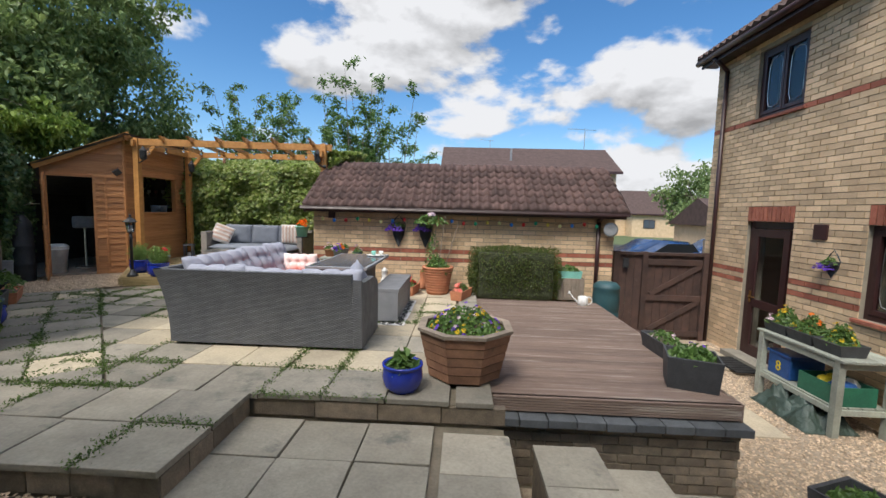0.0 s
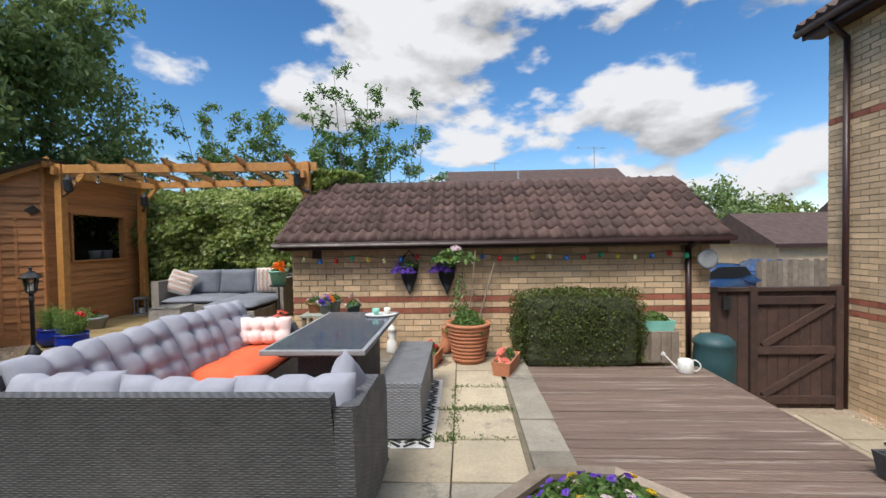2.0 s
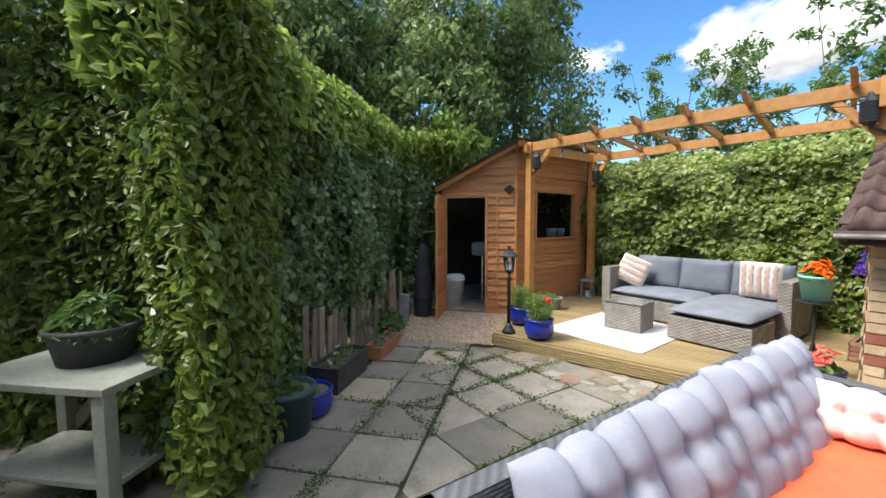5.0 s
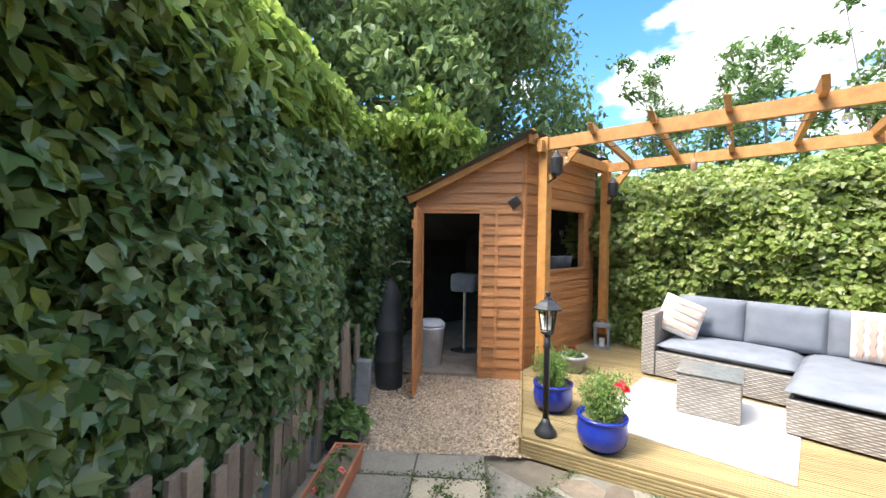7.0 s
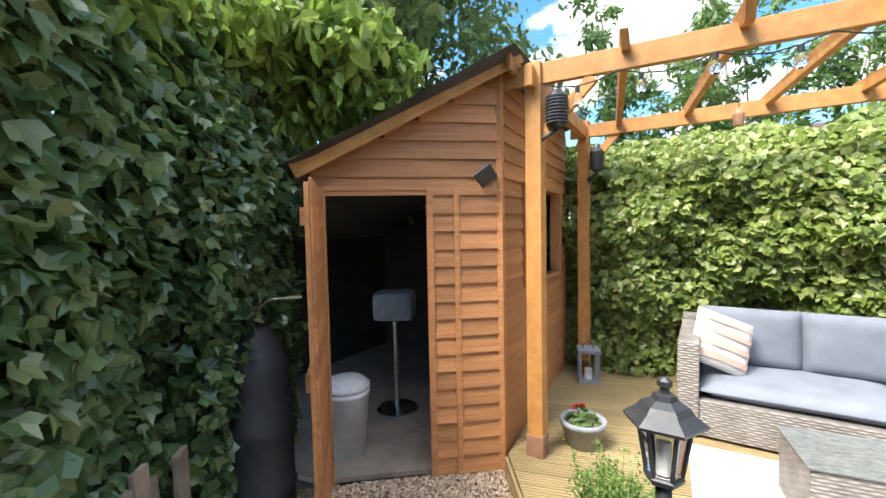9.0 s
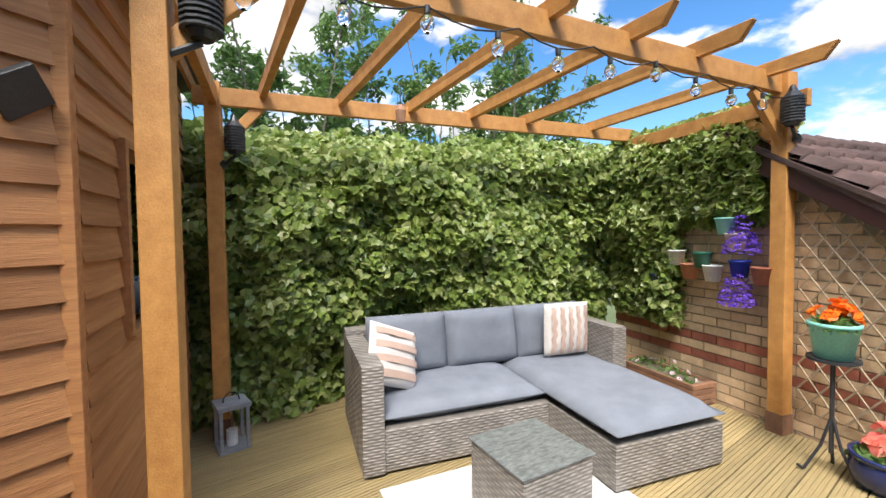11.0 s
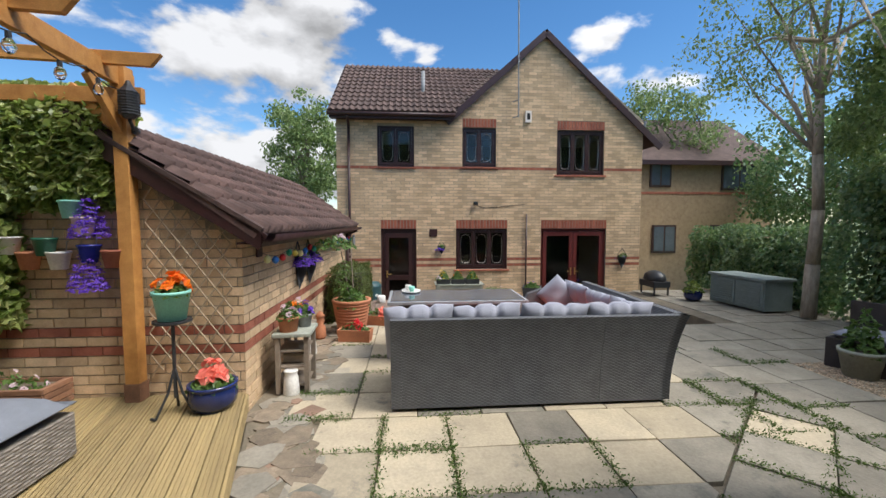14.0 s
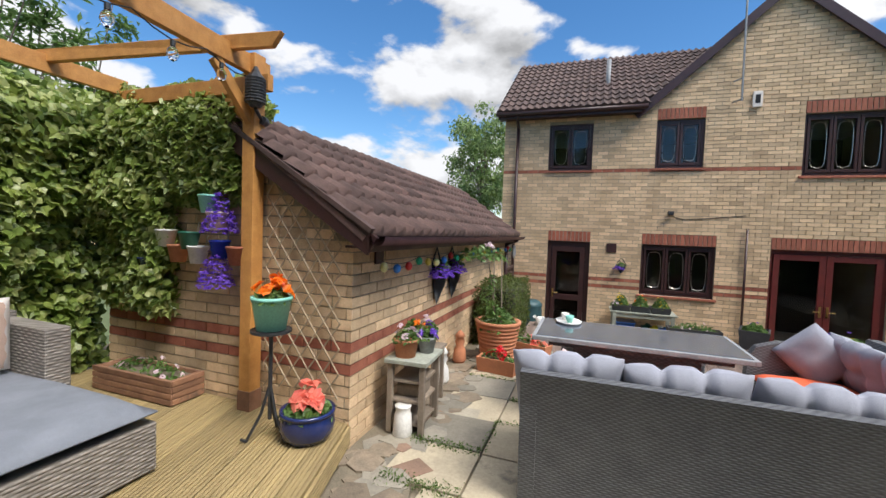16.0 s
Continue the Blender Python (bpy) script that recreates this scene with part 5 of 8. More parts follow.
terrace = thing("terrace", pose(0, 0, 0), "old square concrete paving slabs with weedy joints", "paving", kind="structure")
pd, pn = Vector((-0.683, 0.731, 0)), Vector((0.731, 0.683, 0))       # along the diagonal path, and away from the hedge
PA = Vector((-3.33, 3.75, 0))
side_of = lambda x, y: (Vector((x, y, 0)) - PA).dot(pn)
joints = []
xs = [-5.85 + 0.47 * i for i in range(14)]
for i, x in enumerate(xs):
    if x + 0.235 > 0.80:
        continue
    east = x > -2.2
    y = 3.745 if east else 2.35
    st = 0.505 if east else 0.475
    if not east:
        y = 5.61 - 0.475 * 7
    while y < 8.1:
        cx, cy = x + 0.235, y + st / 2
        ok = side_of(cx, cy) > 1.44 and cy < 7.95
        cut = []
        if not ok and side_of(cx, cy) > 0.86 and 3.76 < cy < 6.9:
            cut = clip_poly([(cx - 0.23, cy - st / 2 + 0.005), (cx + 0.23, cy - st / 2 + 0.005), (cx + 0.23, cy + st / 2 - 0.005), (cx - 0.23, cy + st / 2 - 0.005)], PA.to_2d(), pn.to_2d(), 1.10)
        if len(cut) > 2:
            part("slab", prism(cut, -0.04, random.uniform(-0.006, 0.0)), SLAB_OLD_SHADE if random.random() < 0.7 else SLAB_MID, terrace, "paver cut along the diagonal path")
            joints.append((cx - 0.235, cy, 0.0, 1.0))
            joints.append((cx, cy - st / 2, 1.0, 0.0))
        if cy > (7.14 if cx < -3.2 else 7.0) + 0.287 * (cx + 4.8) and cx < -1.9:
            ok = False
        if cy < 3.74 and cx > -0.74:
            ok = False
        if cy < 3.76:
            ok = False
        if ok:
            slab(terrace, cx, cy, 0.461, st - 0.010, 0.0, material=SLAB if (cx > -2.9 and cy > 4.1) and random.random() < 0.82 else SLAB_OLD_SHADE)
            joints.append((cx - 0.235, cy, 0.0, 1.0))
            joints.append((cx, cy - st / 2, 1.0, 0.0))
        y += st
for r in range(9):
    slab(terrace, 0.905, 3.98 + r * 0.47, 0.27, 0.455, 0.0, material=SLAB_OLD_SHADE)
for k in range(-3, 9):
    for r in range(3):
        c = PA + pd * (k * 0.472 + 0.2) + pn * (-0.10 + r * 0.472)
        if c.y < 4.1:
            quad = [(c + pd * (a * 0.2275) + pn * (b * 0.2275)).to_2d() for a, b in ((-1, -1), (-1, 1), (1, 1), (1, -1))]
            quad = clip_poly([tuple(q) for q in quad][::-1], Vector((0, 0)), Vector((0, 1)), 3.765)
            if len(quad) > 2 and max(q[1] for q in quad) > 3.85:
                part("slab", prism(quad, -0.04, 0.004), SLAB_OLD_SHADE, terrace)
            continue
        slab(terrace, c.x, c.y, 0.455, 0.455, 0.004, math.degrees(math.atan2(pd.y, pd.x)), SLAB_OLD_SHADE if random.random() < 0.75 else SLAB)
        joints.append((*(c - pn * 0.236).to_2d(), pd.x, pd.y))
        joints.append((*(c - pd * 0.236).to_2d(), pn.x, pn.y))
for k in range(9):
    joints.append((*(PA + pd * (0.45 * k - 0.5) + pn * 1.09).to_2d(), pd.x, pd.y))
# two straight rows along the west arm of the step
for r, yc in enumerate((3.06, 3.525)):
    for k in range(9):
        cx = -0.965 - k * 0.47 - (0.06 if r else 0.0)
        slab(terrace, cx if (k or not r) else -0.995, yc, 0.46 if (k or not r) else 0.52, 0.452, 0.0, material=SLAB_OLD_SHADE if random.random() < 0.7 else SLAB_MID)
        joints.append((cx - 0.235, yc, 0.0, 1.0))
        joints.append((cx, yc + 0.232, 1.0, 0.0))
# rubble and crazy paving between the slabs and the upper deck
rub = random.Random(5)
RUBRED = mat("broken_red_paver", (0.25, 0.155, 0.11), (0.19, 0.125, 0.09), rough=0.95, scale=8, fine=70, bump=0.5, vary=0.25)
part("bedding", prism([(-4.75, 6.85), (-1.9, 7.62), (0.6, 7.62), (0.6, 8.11), (-1.87, 8.11), (-4.75, 7.29)], -0.036, -0.010), SOIL, terrace, "gritty soil between broken pavers")
for k in range(210):
    t = rub.uniform(0, 1)
    x = -4.4 + 3.9 * t
    y = 7.25 + 0.287 * (x + 4.8) - rub.uniform(0.05, 0.45)
    if x > -1.9:
        y = rub.uniform(7.55, 8.0)
        x = rub.uniform(-1.85, 0.6)
    n = rub.randint(4, 6)
    r = rub.uniform(0.05, 0.17)
    bm = prism([(r * math.cos(2 * math.pi * i / n + rub.uniform(-0.35, 0.35)), r * rub.uniform(0.7, 1.0) * math.sin(2 * math.pi * i / n)) for i in range(n)], -0.03, rub.uniform(-0.004, 0.006))
    part("stone", bm, rub.choice([SLAB_OLD_SHADE, SLAB_MID, OLDB, OLDB, SLAB_OLD_SHADE, OLDB, RUBRED]), terrace, m=pose(x, y, 0.0, 0, 0, rub.uniform(0, 360)))
# risers of the terrace's edge
for k in range(4):
    part("riser_stone", boxm(0, 0.458, 0, 0.06, LOW, -0.042, 0.006), OLDB, terrace, m=pose(-0.72 + k * 0.464, 3.765 + random.uniform(-0.006, 0.006), 0))
for k in range(4):
    part("riser_stone", boxm(0, 0.06, 0, 0.22, LOW, -0.042, 0.006), OLDB, terrace, m=pose(-0.80 + random.uniform(-0.005, 0.005), 2.86 + k * 0.228, 0))
for k in range(12):
    part("riser_stone", boxm(0, 0.235, 0, 0.06, LOW, -0.042, 0.006), OLDB, terrace, m=pose(-0.98 - k * 0.24, 2.85, 0))

patio = thing("lower_patio", pose(0, 0, 0), "square concrete slabs of the lower patio", "paving", kind="structure")
for i in range(-5, 4):
    for r in range(9):
        cx, cy = -0.55 + i * 0.472, 3.50 - r * 0.466
        if cx > 0.66 or (cx < -0.78 and cy > 2.60):
            continue
        slab(patio, cx, cy, 0.455, 0.45, LOW + (0.0 if i < 3 else -0.0), material=SLAB_MID)
for i in range(3):
    for r in range(9):
        if i > 0 and r < 5:
            continue
        slab(patio, 0.90 + i * 0.472 + 0.02, 3.46 - r * 0.466, 0.455, 0.45, LOW - 0.02, material=SLAB_MID)
for i in range(3, 8):
    for r in range(5, 9):
        slab(patio, 0.90 + i * 0.472 + 0.02, 3.46 - r * 0.466, 0.455, 0.45, LOW - 0.02, material=SLAB_OLD_SHADE)
for k, (x, zt) in enumerate(((1.36, -0.34), (1.82, -0.50), (2.28, -0.67))):
    for r in range(2):
        slab(patio, x + 0.22, 3.62 - r * 0.46, 0.46, 0.45, zt, material=SLAB_MID)
    part("step_core", boxm(x - 0.0, x + 0.44, 2.94, 3.84, -0.95, zt - 0.045), OLDB, patio)

# weeds in the joints
wr = np.random.default_rng(11)
wp = []
for x, y, dx, dy in joints:
    patch = noise.noise((x * 1.1, y * 1.1, 1.0)) + (0.12 if (side_of(x, y) < 2.0 or y < 4.9) else -0.05)
    if patch > 0.0:
        m = int(60 + 900 * min(patch, 0.5) * wr.uniform(0.2, 1.0))
        al, ac = wr.uniform(-0.25, 0.25, m), wr.normal(0, 0.014 + 0.05 * min(patch, 0.4), m)
        wp.append(np.stack([x + al * dx - ac * dy, y + al * dy + ac * dx, np.abs(wr.normal(0.006, 0.012, m))], 1))
wp = np.concatenate(wp)
weeds = part("weeds", leaves("weeds", wp, np.tile((0, 0, 0.7), (len(wp), 1)), np.full(len(wp), 0.024), WEED_L, DART, 0.0, 1.1), None)
tagged(weeds, "low green weeds in the paving joints", "weeds", kind="stuff")

# gravel stones: along the house and before the shed
def pebbles(name, pts, size, label, zb):
    n = len(pts)
    base = np.array([(1, 0, 0), (-1, 0, 0), (0, 1, 0), (0, -1, 0), (0, 0, 1), (0, 0, -1)], float)
    tri = np.array([(0, 2, 4), (2, 1, 4), (1, 3, 4), (3, 0, 4), (2, 0, 5), (1, 2, 5), (3, 1, 5), (0, 3, 5)]).ravel()
    a = wr.uniform(0, np.pi, n)
    s = size * wr.uniform(0.5, 1.3, (n, 3)) * np.array((1, 0.8, 0.55))
    v = base[None] * s[:, None]
    ca, sa = np.cos(a)[:, None], np.sin(a)[:, None]
    v = np.stack([v[..., 0] * ca - v[..., 1] * sa, v[..., 0] * sa + v[..., 1] * ca, v[..., 2]], 2)
    v += np.stack([pts[:, 0], pts[:, 1], np.full(n, zb) + wr.uniform(0, size * 0.5, n)], 1)[:, None]
    v += wr.normal(0, size * 0.12, v.shape)
    f = (np.arange(n)[:, None] * 6 + tri[None]).ravel()
    return tagged(part(name, raw_mesh(name, v.reshape(-1, 3), f, 3, STONE), None), label, "gravel", kind="stuff")


g1 = np.stack([wr.uniform(2.9, FX - 0.02, 26000), wr.uniform(1.7, 8.1, 26000)], 1)
pebbles("gravel", g1[(g1[:, 0] > 3.0) | (g1[:, 1] < 4.0)], 0.016, "pale angular gravel along the house", BED)
g2 = np.stack([wr.uniform(-7.0, -4.3, 52000), wr.uniform(5.7, 8.8, 52000)], 1)
g2 = g2[(g2[:, 0] + 6.8) * 0.72 + (g2[:, 1] - 7.3) * 0.69 > 0.0]
g2 = np.array([q for q in g2 if (Vector((q[0], q[1], 0)) - SA).dot(fn) > -0.02 and (Vector((q[0], q[1], 0)) - PA).dot(pd) > 3.55 and ((q[0] + 4.80) * 1.22 + (q[1] - 7.30) * 0.86 < 0.0 or q[1] < 7.30 + (q[0] + 4.78) * 0.288)])
pebbles("gravel", g2, 0.014, "pale gravel before the shed door", 0.005)
g4 = np.stack([wr.uniform(-2.6, -0.8, 6000), wr.uniform(1.6, 2.84, 6000)], 1)
pebbles("gravel", g4, 0.015, "gravel below the terrace edge", LOW)

# dining corner sofa
def wicker_panel(bm, x0, x1, y0, y1, z0, z1, flare=(0, 0), bevel=0.012):
    r = bmesh.ops.create_cube(bm, size=1, matrix=Matrix.Translation(((x0 + x1) / 2, (y0 + y1) / 2, (z0 + z1) / 2)) @ Matrix.Diagonal((x1 - x0, y1 - y0, z1 - z0, 1)))
    for vv in r["verts"]:
        if vv.co.z > (z0 + z1) / 2:
            vv.co.x += flare[0]
            vv.co.y += flare[1]
    return bm


sofa = thing("corner_sofa", pose(0, 0, 0), "charcoal wicker corner dining sofa with grey and orange cushions", "sofa")
SX, SY, SE_, SN, ST = -2.03, 4.70, -0.14, 6.98, 0.75


def back_panel(a, b, n, h, t=0.07, bow=0.09, corner=None):
    """A back that leans and curves outward to its top; n points outward."""
    bm = bmesh.new()
    a, b, n = Vector(a), Vector(b), Vector(n)
    rows = []
    for k in range(11):
        q = k / 10
        o = n * (bow * (q ** 2.2) - 0.0)
        e = (b - a).normalized()
        ra = a + o - e * (bow * q ** 2.2 if corner in ("a", "ab") else 0)
        rb = b + o + e * (bow * q ** 2.2 if corner in ("b", "ab") else 0)
        rows.append([bm.verts.new(ra + Vector((0, 0, h * q))), bm.verts.new(rb + Vector((0, 0, h * q))), bm.verts.new(rb - n * t + Vector((0, 0, h * q))), bm.verts.new(ra - n * t + Vector((0, 0, h * q)))])
    for r0, r1 in zip(rows, rows[1:]):
        for i in range(4):
            j = (i + 1) % 4
            bm.faces.new((r0[i], r0[j], r1[j], r1[i]))
    bm.faces.new(rows[-1])
    bm.faces.new(rows[0][::-1])
    bmesh.ops.recalc_face_normals(bm, faces=bm.faces)
    return bm


part("back", back_panel((SX, SY, 0.03), (SE_ - 0.088, SY, 0.03), (0, -1, 0), ST - 0.03, corner="a"), WICKER, sofa, "woven charcoal back")
part("back", back_panel((SX, SY + 0.6, 0.03), (SX, SN, 0.03), (-1, 0, 0), ST - 0.03), WICKER, sofa)
part("corner_back", back_panel((SX, SY + 0.004, 0.03), (SX, SY + 0.597, 0.03), (-1, 0, 0), ST - 0.03, corner="a"), WICKER, sofa)
part("seat_base", boxm(SX + 0.07, SE_ - 0.09, SY + 0.07, SY + 0.66, 0.03, 0.30, 0.01), WICKER, sofa)
part("seat_base", boxm(SX + 0.07, SX + 0.72, SY + 0.665, SN - 0.09, 0.03, 0.30, 0.01), WICKER, sofa)


def arm(m, label=""):
    bm = bmesh.new()
    prof = [(0.0, 0.03), (0.72, 0.03), (0.72, 0.50), (0.66, 0.60), (0.5, 0.655), (0.05, 0.66), (-0.06, 0.70)]
    lo = [bm.verts.new((0, y, z)) for y, z in prof]
    hi = [bm.verts.new((0.085, y, z)) for y, z in prof]
    bm.faces.new(lo), bm.faces.new(hi[::-1])
    for i in range(len(prof)):
        j = (i + 1) % len(prof)
        bm.faces.new((lo[i], hi[i], hi[j], lo[j]))
    bmesh.ops.recalc_face_normals(bm, faces=bm.faces)
    return part("arm", bm, WICKER, sofa, label, m)


arm(pose(SE_ - 0.085, SY, 0))
arm(pose(SX, SN, 0, 0, 0, -90))
for i, (y0, y1) in enumerate(((SY + 0.1, SY + 1.16), (SY + 1.17, SN - 0.09))):
    part("seat_cushion", cushion(0.66, y1 - y0, 0.13, puff=0.15, seed=i), ORANGE, sofa, "orange seat cushion", pose(SX + 0.42, (y0 + y1) / 2, 0.365), True)
part("seat_cushion", cushion(1.02, 0.60, 0.13, puff=0.15, seed=5), ORANGE, sofa, "orange seat cushion", pose(SE_ - 0.63, SY + 0.40, 0.365), True)
for i in range(4):
    part("back_cushion", cushion(0.55, 0.53, 0.19, 3, 3, seed=10 + i), FABRIC, sofa, "tufted light grey back cushion",
         pose(SX + 0.15, SY + 0.42 + i * 0.545, 0.595, 64, random.uniform(-5, 5), 90 + random.uniform(-4, 4)), True)
for i in range(3):
    part("back_cushion", cushion(0.60, 0.40, 0.17, 3, 2, seed=20 + i), FABRIC, sofa, "tufted light grey back cushion",
         pose(SX + 0.38 + i * 0.585, SY + 0.11, 0.575 + (0.012, -0.01, 0.0)[i], -72 + (3, -4, 0)[i], (1.5, -2, 1)[i], 180 + random.uniform(-3, 3)), True)
pil = thing("pillow", pose(SX + 0.45, SN - 0.22, 0.56, 74, 0, 4), "pink and white tufted pillow on the orange seat", "pillow")
part("cover", cushion(0.50, 0.26, 0.14, 4, 2, seed=31), PINK, pil, m=pose(0, 0, 0), smooth=True)
pil2 = thing("pillow", pose(SE_ - 0.14, SY + 0.30, 0.58, 90, 0, 78), "pale grey pillow standing against the sofa arm", "pillow")
part("cover", cushion(0.40, 0.36, 0.14, seed=33), FABRIC, pil2, m=pose(0, 0, 0, 0, 0, 45), smooth=True)

# dining table and bench
table = thing("dining_table", pose(0, 0, 0), "charcoal wicker dining table with a grey glass top", "table")
tx0, tx1, ty0, ty1 = -1.045, -0.315, 5.60, 7.06
part("tabletop", boxm(tx0 + 0.03, tx1 - 0.03, ty0 + 0.03, ty1 - 0.03, 0.655, 0.684, 0.003), TABLEGLASS, table, "grey glass top")
bm = bmesh.new()
for q in ((tx0, tx1, ty0, ty0 + 0.035), (tx0, tx1, ty1 - 0.035, ty1), (tx0, tx0 + 0.035, ty0 + 0.035, ty1 - 0.035), (tx1 - 0.035, tx1, ty0 + 0.035, ty1 - 0.035)):
    box(bm, *q, 0.645, 0.680, 0.006)
part("rim", bm, GREYP, table, "pale grey metal rim")
part("pedestal", boxm(tx0 + 0.14, tx1 - 0.14, ty0 + 0.30, ty1 - 0.30, 0.03, 0.60, 0.01), WICKER, table)
part("apron", boxm(tx0 + 0.08, tx1 - 0.08, ty0 + 0.12, ty1 - 0.12, 0.60, 0.645, 0.004), WICKER, table)
bench = thing("bench", pose(0, 0, 0), "charcoal wicker bench beside the dining table", "bench")
part("seat", boxm(-0.27, 0.05, 5.72, 6.88, 0.375, 0.42, 0.008), WICKER_SUNLIT, bench, "slatted grey top")
for y in (5.72, 6.83):
    part("end_panel", boxm(-0.26, 0.04, y, y + 0.05, 0.02, 0.375, 0.006), WICKER_SUNLIT, bench)
part("front_panel", boxm(-0.245, 0.025, 5.77, 6.83, 0.02, 0.375), WICKER_SUNLIT, bench)
tray = thing("tray", pose(-0.45, 6.82, 0.684, 0, 0, 12), "oval white tray on the glass table", "tray")
part("plate", lathe([(0.13, 0), (0.15, 0.012), (0.155, 0.02), (0.13, 0.012), (0.01, 0.01)], 28, 0.7), WHITE, tray, smooth=True)
for k, (x, y) in enumerate(((-0.05, 0.0), (0.06, 0.02))):
    c = thing("cup", tray.matrix_basis @ pose(x, y, 0.012), "pale ceramic cup on the tray", "cup", "cups on the tray")
    part("body", lathe([(0.02, 0), (0.033, 0.03), (0.036, 0.06), (0.032, 0.06), (0.02, 0.01)], 16), WHITE if k else MINT, c, smooth=True)
mat_ = thing("outdoor_rug", pose(-0.72, 6.25, 0.006), "black and white geometric rug under the table", "rug")
part("backing", boxm(-0.85, 0.85, -0.62, 0.72, -0.005, 0.0), RUG, mat_)
bm = bmesh.new()
for i in range(-9, 10):
    for k in range(-7, 8):
        for s in (-1, 1):
            c = Vector((i * 0.10 - 0.02, k * 0.10 + 0.05, 0))
            if abs(c.x) < 0.80 and -0.58 < c.y < 0.68:
                box(bm, -0.047, 0.047, -0.013, 0.013, -0.003, 0.0025, 0, Matrix.Translation(c + Vector((0, s * 0.025, 0))) @ pose(0, 0, 0, 0, 0, 40 if (i + k) % 2 else -40))
part("pattern", bm, BLACK, mat_, "black chevron pattern")

# lounge sofa on the upper deck
lounge = thing("lounge_sofa", pose(0, 0, DECK), "grey brown wicker chaise sofa with slate cushions", "sofa")
lx0, lx1, ly0, ly1 = -4.76, -2.78, 9.36, 10.12
part("base", boxm(lx0 + 0.13, lx1, ly0, ly1, 0.02, 0.27, 0.01), WICKER_L, lounge)
part("back", boxm(lx0, lx1 + 0.13, ly1, ly1 + 0.13, 0.02, 0.70, 0.012), WICKER_L, lounge)
part("arm", boxm(lx0, lx0 + 0.13, ly0 - 0.02, ly1, 0.02, 0.66, 0.012), WICKER_L, lounge)
part("arm", boxm(lx1 + 0.0, lx1 + 0.13, ly1 - 0.55, ly1, 0.02, 0.66, 0.012), WICKER_L, lounge)
part("chaise_base", boxm(-3.52, -2.72, 8.74, ly0 - 0.004, 0.02, 0.27, 0.01), WICKER_L, lounge)
part("seat_cushion", cushion(1.12, 0.72, 0.11, puff=0.12, seed=40), SLATE, lounge, "slate grey seat cushion", pose(-4.08, 9.74, 0.325), True)
part("seat_cushion", cushion(0.80, 1.40, 0.12, puff=0.12, seed=41), SLATE, lounge, "slate grey chaise cushion", pose(-3.13, 9.42, 0.33), True)
for i in range(3):
    part("back_cushion", cushion(0.62, 0.44, 0.15, puff=0.35, seed=42 + i), SLATE, lounge, "slate grey back cushion", pose(-4.31 + i * 0.62, 10.03, 0.58, 80, 0, random.uniform(-2, 2)), True)


def striped(m, w, n, zig, label, seed):
    ob = thing("pillow", m, label, "pillow")
    part("cover", cushion(w, w, 0.13, puff=0.75, seed=seed), CREAM, ob, smooth=True)
    for i in range(n):
        bm = bmesh.new()
        y0 = (i + 0.5) / n - 0.5
        k = 18
        prev = None
        for j in range(k + 1):
            u = (j / k - 0.5) * 0.9
            vv = y0 * 0.9 + (0.018 * math.sin(j * 1.4) if zig else 0)
            hh = lambda a, b: 0.004 + 0.065 * ((max(0.0, 1 - (2 * a) ** 8) * max(0.0, 1 - (2 * b) ** 8)) ** 0.5 * (0.25 + 0.75 * (max(0.0, math.cos(math.pi * a)) * max(0.0, math.cos(math.pi * b))) ** 0.4)) + 0.010
            cur = [bm.verts.new((u * w, (vv + s) * w, hh(u, vv + s))) for s in (-0.22 / n, 0.22 / n)]
            if prev:
                bm.faces.new((prev[0], cur[0], cur[1], prev[1]))
            prev = cur
        part("stripe", bm, BEIGE, ob, "beige pink stripe", smooth=True)
    return ob


striped(pose(-4.50, 9.70, DECK + 0.60, 66, 22, 24), 0.40, 4, False, "cream and pink striped pillow on the lounge sofa", 50)
striped(pose(-3.02, 9.84, DECK + 0.62, 76, 90, -14), 0.42, 5, True, "pink pillow with white waves on the lounge sofa", 51)
coffee = thing("coffee_table", pose(0, 0, DECK + 0.008), "grey brown wicker coffee table with glass top", "coffee table")
part("body", boxm(-0.215, 0.215, -0.21, 0.21, 0.0, 0.32, 0.012), WICKER_L, coffee)
part("glass_top", boxm(-0.225, 0.225, -0.22, 0.22, 0.325, 0.333, 0.002), GLASS_TOP, coffee, "grey glass top")
coffee.matrix_basis = pose(-4.01, 8.80, DECK + 0.012, 0, 0, 9)
rug = thing("deck_rug", pose(-3.98, 8.55, DECK + 0.004, 0, 0, 4), "off-white ribbed rug on the deck", "rug")
part("weave", boxm(-0.66, 0.56, -0.62, 0.73, 0, 0.006), RUG, rug)


